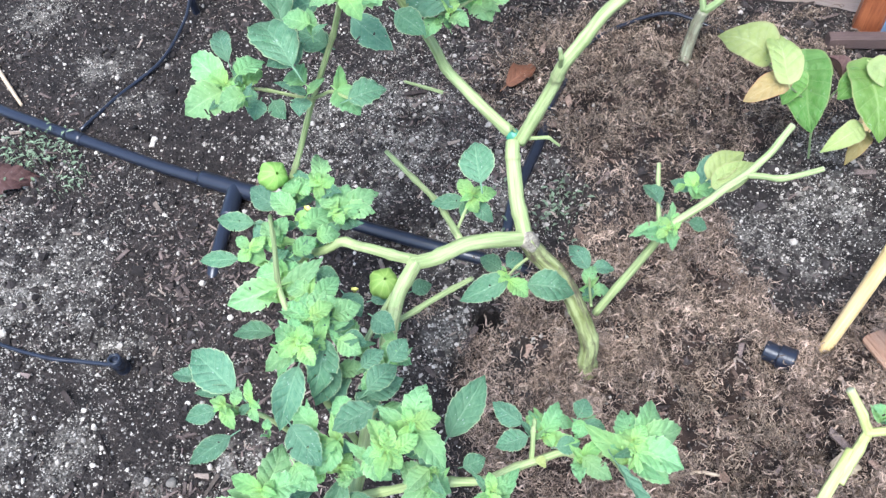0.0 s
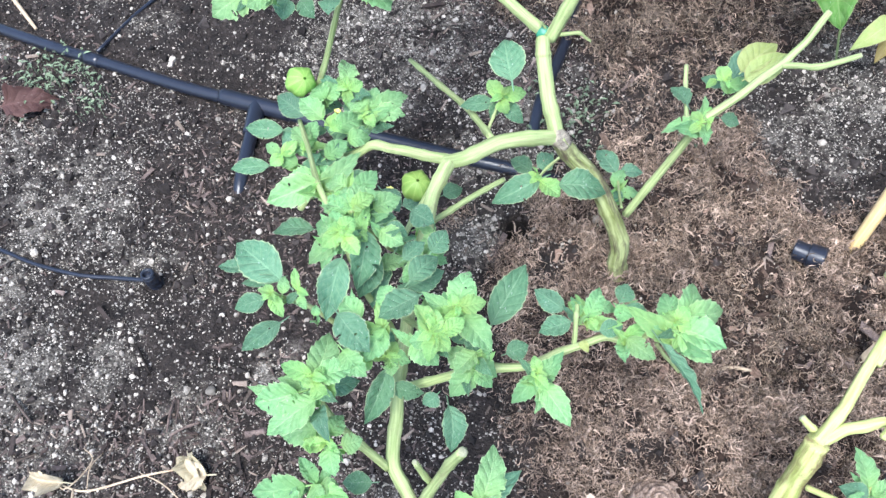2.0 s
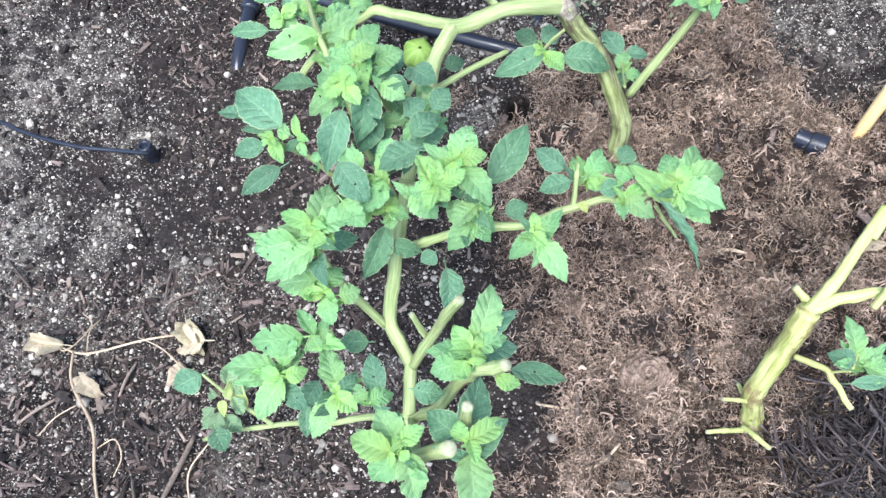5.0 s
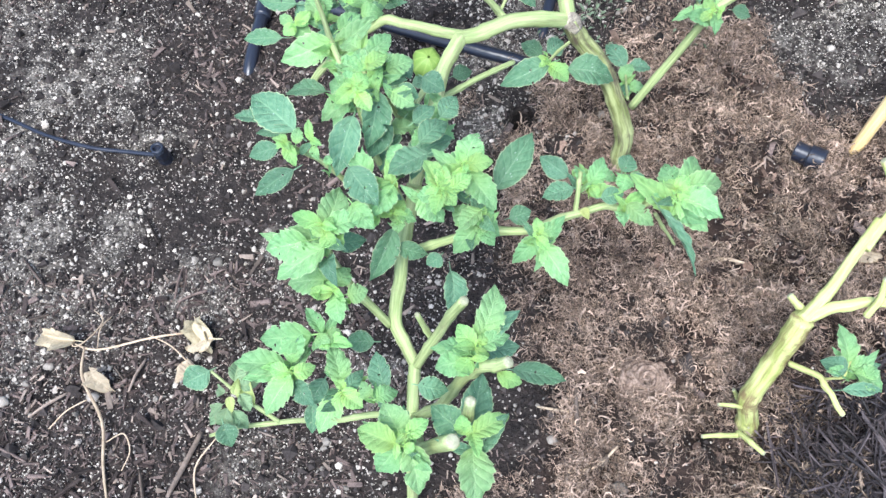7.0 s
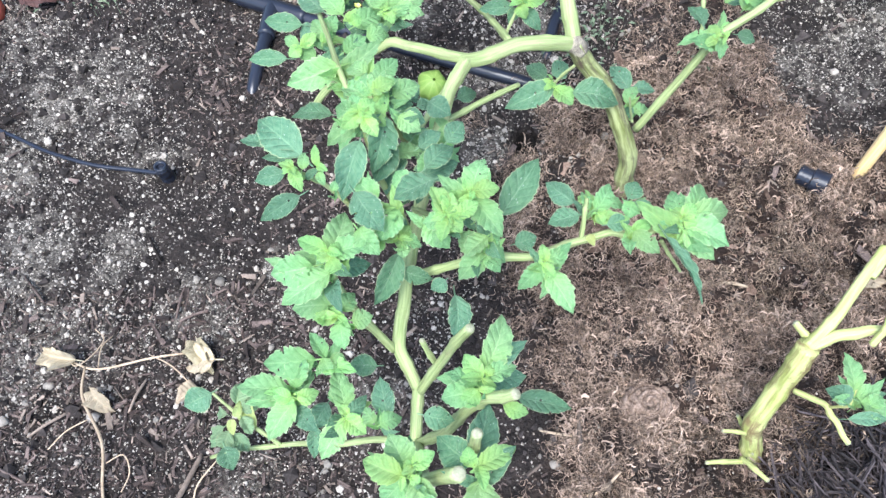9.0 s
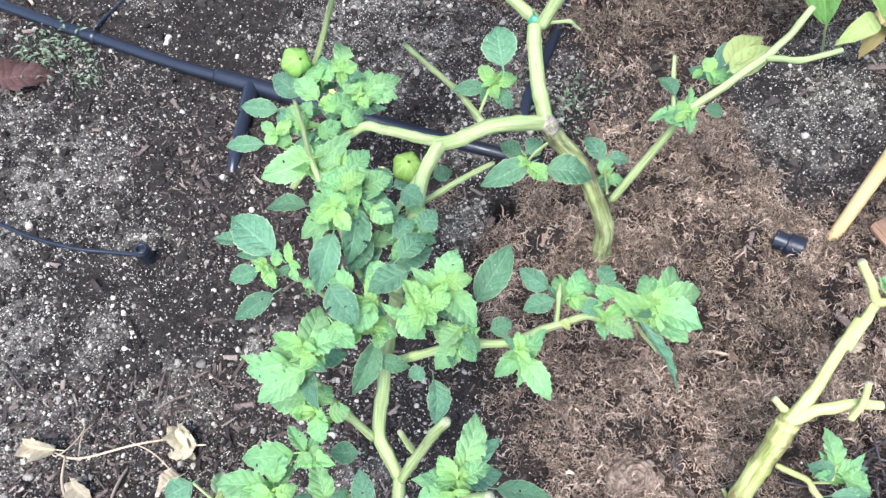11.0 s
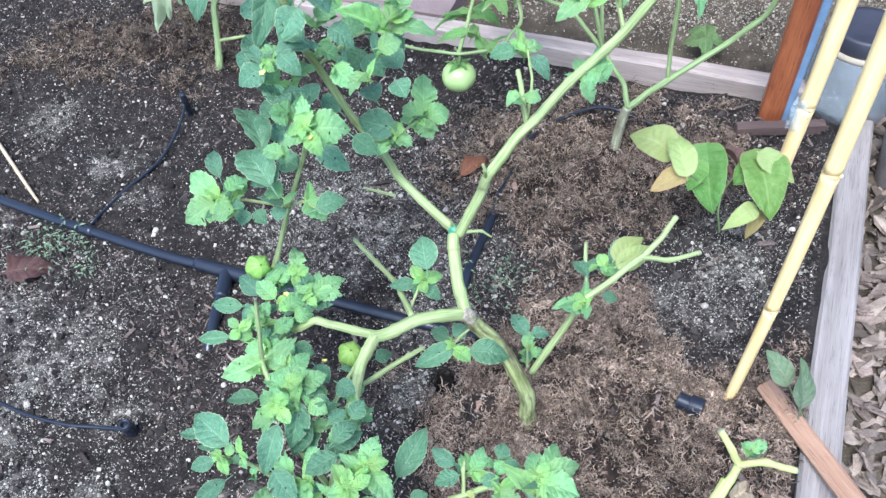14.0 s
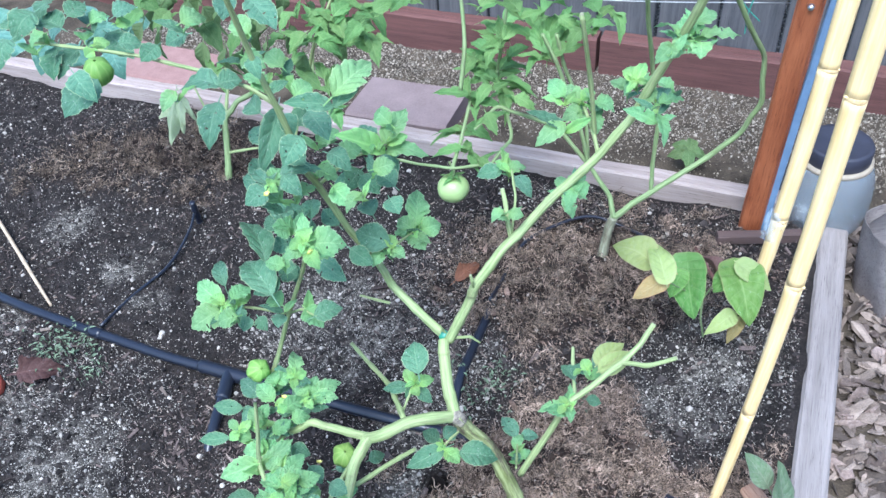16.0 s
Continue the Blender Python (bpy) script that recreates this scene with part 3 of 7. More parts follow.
def tangled(x, y):
    clump = 0.36 + 2.0 * noise.noise(Vector((x * 24, y * 24, 5))) + 1.8 * noise.noise(Vector((x * 62, y * 62, 8)))
    return coir_share(x, y) ** 1.2 * (0.05 + 0.95 * max(0.0, min(1.0, clump)))


scatter("coir_mulch", "tangled brown coconut fibre over the soil", "coir mulch", M_FIBRE, fibre, spots(33000, (-0.3, -0.2, 0.72, 1.3), lambda: rng.uniform(0.008, 0.022), lambda x, y: tangled(x, y) * (1 - 0.9 * darker_coir(x, y)), 0.75, 0.3), 60)
scatter("damp_coir", "dark coconut fibre and crumbs", "coir mulch", M_FIBRE_DARK, fibre, spots(14500, (-0.9, -0.2, 0.72, 1.75), lambda: rng.uniform(0.009, 0.024), lambda x, y: tangled(x, y) * (0.2 + 0.8 * darker_coir(x, y)), 0.75, 0.3), 60)

scatter("coir_chips", "broken brown chips of coconut husk in the fibre", "coir chips", M_HUSKCHIP, chip, spots(2600, (-0.3, -0.2, 0.72, 1.3), lambda: 0.004 + rng.expovariate(1 / 0.003), lambda x, y: coir_share(x, y) ** 2, 0.6, 0.25), 30)
scatter("dark_mulch", "matted black plant strands on the soil", "mulch", M_BLACKMAT, strand, spots(5200, (0.28, -0.15, 0.62, 0.30), lambda: rng.uniform(0.014, 0.045), lambda x, y: max(0.0, 1.2 - 9 * math.hypot((x - 0.425) * 0.8, y - 0.14)), 0.25, 0.35), 20)

pieces(bark_mulch, "bark_chip", speckled("bark_chip", [(0.34, (0.012, 0.008, 0.008)), (0.66, (0.105, 0.074, 0.062))], 0.8, 0.8, 9, bump_d=0.02, random_shade=0.7), 280, (-0.56, 0.08, -0.10, 0.62), lambda: min(0.013, 0.006 + rng.expovariate(1 / 0.003)), barky, 0.35, [flake(i) for i in range(16)])

# ---- boards, post, fence, pavers ----
def board(name, m, length, width, height, mat, label, warp=0.004, seed=1, category="board", bevel=0.004):
    bm = bmesh.new()
    bar(bm, length, width, height, segs=max(6, int(length * 14)), bevel=bevel, warp=warp, seed=seed)
    ob = part(name, bm, mat, smooth=False)
    ob.matrix_world = m
    return tagged(ob, label, category)


def on_bed(u, v, z, turn=0.0, tip=0.0):
    return Matrix.Translation(bed(u, v, z)) @ Matrix.Rotation(TURN_BED + radians(turn), 4, "Z") @ Matrix.Rotation(radians(tip), 4, "Y")


board("bed_board", on_bed(-2.9, 0.0, 0.040), 2.86, 0.040, 0.17, M_TANWOOD, "pale sawn board edging the back of the bed", seed=3)
board("bed_board", on_bed(0.0, -0.062, 0.050, -90), 3.1, 0.048, 0.19, M_GREYWOOD, "weathered grey board edging the side of the bed", seed=8)

post = board("fence_post", on_bed(-0.143, -0.085, -0.06, 0, -88.2), 1.25, 0.042, 0.040, M_REDWOOD, "red-brown stained slim post leaning in the bed corner", 0.0015, 5, "post", 0.005)
board("metal_strip", on_bed(-0.1065, -0.080, -0.02, 0, -87.2), 1.2, 0.018, 0.014, plain("blue_paint", (0.15, 0.23, 0.34), 0.5), "faded blue painted strip standing beside the post", 0.001, 6, "strip", 0.002)
screw = bmesh.new()
bmesh.ops.create_cone(screw, segments=10, radius1=0.006, radius2=0.004, depth=0.006, cap_ends=True, matrix=Matrix.Translation(bed(-0.106, -0.088, 0.474)) @ Matrix.Rotation(TURN_BED, 4, "Z") @ Matrix.Rotation(radians(90), 4, "X"))
part("screw", screw, plain("zinc", (0.55, 0.55, 0.56), 0.35, 0.9), post, "bright metal screw head").matrix_parent_inverse = post.matrix_world.inverted()

for i, (u0, top, back) in enumerate(((-2.35, 0.058, 0.004), (-0.55, 0.062, 0.0))):
    board("landscape_timber", on_bed(u0, 0.50 + back, top), 1.79, 0.052, 0.115, M_TIMBER, "red-brown landscape timber lying along the fence", 0.006, 20 + i, "timber", 0.006)

fence = thing("fence", bed(-0.6, 0.575, -0.05), "dark grey wooden board fence", "fence")
for i in range(26):
    bm = bmesh.new()
    bar(bm, 1.5, 0.138, 0.02, segs=8, bevel=0.003, warp=0.003, seed=40 + i)
    ob = part("board", bm, M_FENCE, None, smooth=False)
    ob.matrix_world = on_bed(-2.6 + i * 0.145, 0.575, -0.08, 0, -90) @ Matrix.Rotation(radians(-90), 4, "X")
    ob.parent, ob.matrix_parent_inverse = fence, Matrix.Translation(-BASES["fence"])

wire = bmesh.new()
tube(wire, [bed(-2.4, -0.70, 0.62), bed(-1.2, -0.345, 0.530), bed(-0.474, -0.137, 0.468), bed(-0.136, -0.04, 0.456)], lambda s, a: 0.0009, 6, 6)
tagged(part("trellis_wire", wire, plain("galvanised", (0.5, 0.5, 0.5), 0.4, 0.8)), "thin galvanised wire stretched from the post", "wire")


def paver(m, size, mat, label, seed):
    bm = bmesh.new()
    bar(bm, size[0], size[1], size[2], segs=6, bevel=0.006, warp=0.003, seed=seed)
    ob = part("paver", bm, mat, smooth=False)
    ob.matrix_world = m
    tagged(ob, label, "paver", "pavers behind the bed")


paver(on_bed(-1.06, 0.085, 0.012, 2), (0.255, 0.175, 0.06), M_PAVER2, "worn grey-pink concrete paver behind the bed board", 1)
paver(on_bed(-1.80, 0.085, 0.014, -2), (0.30, 0.17, 0.06), M_PAVER, "dull red concrete paver behind the bed board", 2)


def outside_back(x, y):
    u, v = bed_uv(x, y)
    n = noise.noise(Vector((x * 5, y * 5, 30)))
    return 0.0 if v < 0.05 or u > 1.5 else max(0.08, min(1.0, 0.10 + 4.5 * (v - 0.16) + 0.6 * n))


scatter("grit", "grey grit and gravel on the ground behind the bed", "gravel", speckled("grit", [(0.3, (0.12, 0.098, 0.074)), (0.7, (0.41, 0.36, 0.29))], 200, 0.9, 700, random_shade=0.6), speck, spots(70000, (-1.2, 1.15, 1.4, 2.3), lambda: 0.0020 + rng.expovariate(1 / 0.0015), outside_back, 0.7, 0.2))


def outside_right(x, y):
    u, v = bed_uv(x, y)
    return 1.0 if 0.055 < u < 0.6 and v < 0.03 else 0.0


chips = scatter("wood_chip_mulch", "coarse pale wood chips beside the bed", "wood chips", M_CHIP, chip, spots(3600, (0.3, 0.0, 1.4, 1.2), lambda: rng.uniform(0.010, 0.048), outside_right, 0.45, 0.2), 30)

pieces(chips, "wood_chip", speckled("wood_chip", [(0.3, (0.095, 0.068, 0.056)), (0.7, (0.32, 0.245, 0.205))], 0.9, 0.85, 9, bump_d=0.02, random_shade=0.55), 280, (0.5, 0.3, 1.2, 1.15), lambda: rng.uniform(0.02, 0.05), outside_right, 0.4, [chip(i) for i in range(16)])

# ---- bamboo canes ----
M_NODE = speckled("cane_joint", [(0.35, (0.55, 0.36, 0.16)), (0.65, (0.82, 0.63, 0.34))], 120, 0.6, 500, random_shade=0)


def cane(base, way, length, r0, r1, joints, label):
    root = thing("bamboo_cane", base, label, "bamboo cane", "bamboo canes")
    base, way = Vector(base), Vector(way).normalized()
    bounds = [-0.05] + joints + [length]
    bend = Vector((0.004, -0.003, 0))

    def rad(d):
        k = max(0.0, d) / length
        return r0 + (r1 - r0) * k
    for i, (a, b) in enumerate(zip(bounds, bounds[1:])):
        pts = [base + way * d + bend * math.sin(d * 5) for d in np.linspace(a, b, 4)]
        bm = bmesh.new()
        tube(bm, pts, lambda s, ang, a=a, b=b: rad(a + (b - a) * s) * (1 + 0.035 * (math.exp(-(s / 0.05) ** 2) + math.exp(-((1 - s) / 0.04) ** 2)) + 0.015 * math.sin(2 * ang + i)), 16, 7)
        part("culm", bm, M_BAMBOO, root)
    for i, d in enumerate(joints):
        bm = bmesh.new()
        c = base + way * d + bend * math.sin(d * 5)
        tube(bm, [c - way * 0.0028, c, c + way * 0.0028], lambda s, ang: rad(d) * (1.025 + 0.035 * math.sin(math.pi * s) + 0.012 * math.sin(3 * ang)), 16, 4)
        joint = part("node_ring", bm, M_NODE, root, "swollen joint of the cane")
        bud = bmesh.new()
        sidev = Vector((math.sin(i * 2.4), -abs(math.cos(i * 2.4)), 0.2)).normalized()
        lump(bud, c + sidev * rad(d) * 1.02, (0.0028, 0.0028, 0.002), seed=i, sub=1)
        part("branch_scar", bud, M_BAMBOO, joint, "small cut branch scar")
    return root


cane((0.463, 0.546, 0.0), (0.080, 0.056, 0.995), 0.86, 0.0076, 0.0122, [0.185, 0.40, 0.633], "thick yellow bamboo cane stuck in the soil")
cane((0.624, 0.892, 0.0), (0.100, 0.090, 0.991), 0.90, 0.0112, 0.0165, [0.20, 0.455, 0.70], "yellow bamboo cane standing beside the post")

# crumpled clear wrapping round the second cane
M_FILM, nt, b = material("clear_film", 0.22)
b.inputs["Base Color"].default_value = (0.55, 0.66, 0.74, 1)
bump(nt, b, grain(nt, 120), 0.8, 0.003)
clear = node(nt, "BsdfTransparent")
mix = node(nt, "MixShader", {"Fac": 0.72})
nt.links.new(b.outputs[0], mix.inputs[1])
nt.links.new(clear.outputs[0], mix.inputs[2])
nt.links.new(mix.outputs[0], nt.nodes["Material Output"].inputs["Surface"])
film = bmesh.new()
tube(film, [Vector((0.636, 0.905, 0.160)), Vector((0.638, 0.907, 0.178)), Vector((0.641, 0.909, 0.197)), Vector((0.644, 0.911, 0.212))], lambda s, a: (0.0112 + 0.002 * math.sin(math.pi * s)) * (1 + 0.16 * math.sin(3 * a + 9 * s) + 0.10 * math.sin(7 * a - 23 * s)), 36, 12, caps=False)
tagged(part("plastic_wrap", film, M_FILM), "crumpled clear plastic wrapped round the cane", "plastic wrap")

# ---- jar and log beside the bed ----
M_GLASS, nt, b = material("jar_plastic", 0.12)
b.inputs["Base Color"].default_value = (0.76, 0.83, 0.88, 1)
b.inputs["Transmission Weight"].default_value = 0.8
b.inputs["IOR"].default_value = 1.45
bump(nt, b, grain(nt, 26, 4, 0.7), 0.7, 0.006)
JAR = Vector((0.853, 1.146, -0.03))


def revolve(bm, centre, profile, sides=32):
    rings = []
    for r, z in profile:
        rings.append([bm.verts.new(Vector(centre) + Vector((r * math.cos(2 * math.pi * k / sides), r * math.sin(2 * math.pi * k / sides), z))) for k in range(sides)])
    for r0, r1 in zip(rings, rings[1:]):
        for k in range(sides):
            bm.faces.new((r0[k], r0[(k + 1) % sides], r1[(k + 1) % sides], r1[k]))
    bm.faces.new(rings[0][::-1])
    bm.faces.new(rings[-1])


jar = thing("jar", JAR, "clear plastic jar with a dark blue lid on the ground", "jar")
bm = bmesh.new()
revolve(bm, JAR, [(0.052, 0.0), (0.066, 0.006), (0.077, 0.030), (0.081, 0.062), (0.081, 0.088), (0.078, 0.115), (0.072, 0.138), (0.064, 0.155), (0.056, 0.164)])
part("jar_body", bm, M_GLASS, jar, "clear dented body")
bm = bmesh.new()
revolve(bm, JAR, [(0.059, 0.160), (0.060, 0.162), (0.060, 0.188), (0.057, 0.193), (0.050, 0.190)])
part("lid", bm, plain("blue_black_lid", (0.035, 0.036, 0.052), 0.55), jar, "dark blue screw lid")
bm = bmesh.new()
revolve(bm, JAR, [(0.0655, 0.152), (0.0665, 0.154), (0.0655, 0.160), (0.061, 0.1612)])
part("collar", bm, plain("tan_band", (0.36, 0.30, 0.22), 0.6), jar, "tan band under the lid")

log = bmesh.new()
tube(log, [Vector((0.936, 0.915, -0.05)), Vector((0.932, 0.928, 0.04)), Vector((0.930, 0.936, 0.115)), Vector((0.929, 0.938, 0.125))], lambda s, a: 0.098 * (1 + 0.05 * math.sin(3 * a + 1) + 0.025 * math.sin(7 * a + 5 * s)) * (1 if s < 0.9 else 1 - (s - 0.9) * 0.8), 40, 6)
tagged(part("log", log, M_LOG), "grey weathered log standing beside the bed", "log")

# ---- sticks, bark and dry things on the soil ----
def stick(name, points, r, mat, label, category, flat=1.0, group=""):
    bm = bmesh.new()
    k = rng.uniform(0, 9)
    tube(bm, points, lambda s, a: r * (1 - 0.35 * abs(2 * s - 1) ** 3) * (1 + 0.14 * math.sin(5 * s + k + a)) * (1 if abs(math.sin(a)) < 0.7 else flat), 8, 5)
    return tagged(part(name, bm, mat), label, category, group)


M_LATH = wood("dark_lath", [(0.3, (0.060, 0.036, 0.030)), (0.6, (0.15, 0.095, 0.080))])
SPLIT = Vector((0.499, 0.534, 0.045))
along = (Vector((0.53, 0.369, 0.08)) - SPLIT).normalized()
across = Vector((0, 0, 1)).cross(along).normalized()
board("split_wood", Matrix.Translation(SPLIT - across * 0.013) @ Matrix((along, across, along.cross(across))).transposed().to_4x4() @ Matrix.Rotation(radians(14), 4, "X"), 0.27, 0.026, 0.014, M_SPLINT, "splintered orange-brown wood leaning over the side board", 0.008, 31, "wood piece", 0.004)
STRIP = Vector((0.613, 1.038, 0.052))
along = (Vector((0.776, 1.021, 0.050)) - STRIP).normalized()
across = Vector((0, 0, 1)).cross(along).normalized()
board("wood_strip", Matrix.Translation(STRIP) @ Matrix((along, across, along.cross(across))).transposed().to_4x4(), 0.150, 0.020, 0.024, M_LATH, "dark brown weathered wooden strip lying on the soil", 0.006, 37, "wood strip", 0.004)
stick("dark_strip", [(0.572, 1.035, 0.034), (0.585, 1.0, 0.016), (0.592, 0.962, 0.006)], 0.006, M_TIMBER, "curled dark dry stalk on the soil", "dry stalk", 0.6)
stick("twig", [(-0.86, 1.40, 0.022), (-0.735, 1.22, 0.012), (-0.623, 1.059, 0.006)], 0.0038, M_DRY, "pale straight dry stick on the soil", "stick")
stick("dry_vine", [(-0.439, 0.329, 0.012), (-0.405, 0.318, 0.010), (-0.344, 0.328, 0.014), (-0.289, 0.336, 0.010)], 0.0012, M_DRY, "thin dry tan vine lying on the soil", "dry vine", group="dry vines")
stick("dry_vine", [(-0.419, 0.321, 0.012), (-0.416, 0.287, 0.009), (-0.384, 0.237, 0.013), (-0.376, 0.192, 0.009), (-0.364, 0.150, 0.009)], 0.0017, M_DRY, "thin dry tan vine lying on the soil", "dry vine", group="dry vines")
stick("dry_vine", [(-0.350, 0.332, 0.012), (-0.322, 0.316, 0.016), (-0.296, 0.292, 0.010)], 0.0007, M_DRY, "thin dry tan vine lying on the soil", "dry vine", group="dry vines")
stick("dry_vine", [(-0.258, 0.210, 0.030), (-0.281, 0.186, 0.012), (-0.276, 0.150, 0.010)], 0.0009, M_DRY, "thin dry tan vine lying on the soil", "dry vine", group="dry vines")
stick("dry_vine", [(-0.437, 0.331, 0.014), (-0.425, 0.318, 0.020), (-0.412, 0.331, 0.016), (-0.404, 0.352, 0.012), (-0.418, 0.366, 0.009)], 0.0007, M_DRY, "thin curled dry tendril lying on the soil", "dry vine", group="dry vines")
stick("dry_vine", [(-0.404, 0.318, 0.012), (-0.402, 0.340, 0.018), (-0.395, 0.358, 0.010)], 0.0007, M_DRY, "thin curled dry tendril lying on the soil", "dry vine", group="dry vines")
stick("dry_vine", [(-0.376, 0.215, 0.012), (-0.358, 0.222, 0.016), (-0.350, 0.205, 0.012), (-0.356, 0.186, 0.010)], 0.0007, M_DRY, "thin curled dry tendril lying on the soil", "dry vine", group="dry vines")
stick("dry_vine", [(-0.405, 0.262, 0.010), (-0.425, 0.250, 0.010), (-0.441, 0.232, 0.008)], 0.0007, M_DRY, "thin curled dry tendril lying on the soil", "dry vine", group="dry vines")
stick("stick", [(-0.279, 0.222, 0.012), (-0.291, 0.195, 0.011), (-0.306, 0.158, 0.010)], 0.0048, M_CHIP, "brown split stick on the soil", "stick", 0.6)
stick("stick", [(0.259, 0.395, 0.012), (0.28, 0.397, 0.014), (0.300, 0.394, 0.010)], 0.0020, M_DRY, "short pale stick on the coir", "stick", group="pale sticks")
stick("stick", [(0.103, 0.256, 0.010), (0.101, 0.232, 0.013), (0.098, 0.208, 0.010)], 0.0042, M_CHIP, "short brown stick on the soil", "stick", 0.6)
stick("stick", [(0.086, 0.170, 0.010), (0.114, 0.175, 0.013), (0.137, 0.193, 0.016)], 0.0016, M_DRY, "forked pale twig on the soil", "stick", group="pale sticks")
stick("stick", [(0.062, 0.238, 0.010), (0.080, 0.233, 0.013), (0.100, 0.231, 0.010)], 0.0014, M_DRY, "thin pale stalk on the soil", "stick", group="pale sticks")
for x, y, s, k in ((-0.50, 0.42, 0.024, 1), (-0.33, 0.40, 0.02, 2), (-0.45, 0.26, 0.022, 3), (-0.20, 0.30, 0.018, 4), (-0.37, 0.47, 0.02, 5), (-0.36, 0.29, 0.02, 6), (-0.31, 0.38, 0.017, 7), (-0.48, 0.21, 0.024, 8), (-0.33, 0.16, 0.026, 9)):
    a = k * 2.3
    stick("bark_sliver", [(x - s * math.cos(a), y - s * math.sin(a), soil_height(x, y) + 0.005), (x, y, soil_height(x, y) + 0.008), (x + s * math.cos(a), y + s * math.sin(a), soil_height(x, y) + 0.005)], 0.0032, M_CHIP if k % 3 == 0 else M_BARK, "brown sliver of bark on the soil", "bark", 0.5, "bark slivers")

bm = bmesh.new()
for v in lump(bm, (0.174, 0.262, 0.006), (0.027, 0.024, 0.017), seed=4, sub=5, rough=0.35):
    q, dx, dy = v.co * 190, v.co.x - 0.174, v.co.y - 0.262
    whorl = math.sin(math.hypot(dx, dy * 1.1) * 950 + 2.0 * noise.noise(v.co * 90) + 1.5 * math.atan2(dy, dx))
    v.co += Vector((0, 0, 1)) * (0.0026 * whorl + 0.0012 * noise.noise(q)) + noise.noise_vector(q * 1.3) * 0.0010
tagged(part("peat_pellet", bm, speckled("peat_net", [(0.38, (0.080, 0.053, 0.040)), (0.62, (0.34, 0.255, 0.20))], 190, 0.9, 520, random_shade=0, bump_d=0.004)), "flattened brown peat pellet half sunk in coir", "peat pellet")
for i, (x, y, s) in enumerate(((-0.287, 0.424, 0.0065), (-0.50, 0.265, 0.007), (-0.46, 0.305, 0.006), (0.39, 0.66, 0.006), (-0.405, 0.268, 0.007), (0.075, 0.205, 0.006), (0.135, 0.155, 0.008), (0.10, 0.18, 0.0075), (0.47, 0.70, 0.006), (0.36, 0.72, 0.006))):
    bm = bmesh.new()
    lump(bm, (x, y, soil_height(x, y) + s * 0.35), (s, s * 0.85, s * 0.6), seed=i * 7, sub=2, rough=0.5)
    tagged(part("pebble", bm, M_PERLITE), "pale rounded pebble on the soil", "pebble", "larger pebbles")
bm = bmesh.new()
lump(bm, (-0.665, 0.862, 0.006), (0.016, 0.030, 0.012), seed=12, sub=2, rough=0.4)
tagged(part("brick_fragment", bm, speckled("red_clay", [(0.3, (0.36, 0.07, 0.045)), (0.7, (0.52, 0.14, 0.09))], 60, 0.85, 300, random_shade=0)), "bright red fragment of brick on the soil", "brick piece")

# ---- drip irrigation ----
def pipe(name, points, r, label, category="drip pipe", steps=6, sides=14):
    root = thing(name, points[0], label, category)
    bm = bmesh.new()
    tube(bm, points, lambda s, a: r, sides, steps)
    part("tubing", bm, M_PIPE, root)
    return root


def collar_on(root, a, b, r, name="fitting", label="", ridges=0):
    a, b = Vector(a), Vector(b)
    bm = bmesh.new()
    n = 12
    tube(bm, [a.lerp(b, k / n) for k in range(n + 1)], lambda s, ang: r * (1 + (0.07 * math.sin(s * ridges * 6.283) if ridges else 0)) * (0.93 if s in (0, 1) else 1), 18, 2)
    part(name, bm, M_PIPE, root, label)


main = pipe("drip_pipe", [(-0.95, 1.235, 0.009), (-0.73, 1.093, 0.010), (-0.60, 1.018, 0.010), (-0.483, 0.956, 0.010), (-0.373, 0.899, 0.010), (-0.27, 0.852, 0.010), (-0.14, 0.792, 0.009), (0.005, 0.728, 0.009), (0.070, 0.703, 0.006), (0.13, 0.690, -0.012)], 0.0088, "half-inch black plastic drip pipe across the soil")
tee = thing("tee_fitting", (-0.265, 0.850, 0.0), "black plastic tee joining the drip pipes", "pipe fitting")
collar_on(tee, (-0.315, 0.873, 0.011), (-0.215, 0.827, 0.011), 0.0118, "run", ridges=0)
collar_on(tee, (-0.262, 0.852, 0.011), (-0.268, 0.795, 0.011), 0.0118, "outlet")
pipe("drip_pipe", [(-0.266, 0.81, 0.010), (-0.272, 0.765, 0.010), (-0.279, 0.715, 0.001), (-0.284, 0.690, -0.022)], 0.0088, "short black drip pipe running down into the soil")
pipe("drip_pipe", [(0.105, 0.745, -0.008), (0.122, 0.803, 0.008), (0.151, 0.868, 0.009), (0.182, 0.94, 0.008), (0.20, 0.99, 0.002)], 0.0078, "black drip pipe passing behind the plant")
loop_way = [(0.186, 0.955), (0.215, 1.02), (0.262, 1.092), (0.33, 1.142), (0.40, 1.158), (0.455, 1.138), (0.50, 1.10)]
pipe("microtube", [(x, y, soil_height(x, y) + 0.011) for x, y in loop_way], 0.0030, "thin black microtube on the soil", "microtube")
pipe("microtube", [(-0.511, 0.985, 0.014), (-0.472, 1.064, 0.008), (-0.417, 1.141, 0.010), (-0.39, 1.225, 0.020), (-0.383, 1.270, 0.032)], 0.0027, "thin black microtube running from the drip pipe", "microtube")
em = thing("drip_stake", (-0.383, 1.275, 0.0), "black plastic drip stake in the soil", "drip stake", "drip stakes")
collar_on(em, (-0.383, 1.282, -0.01), (-0.383, 1.274, 0.055), 0.0065, "stake", ridges=3)
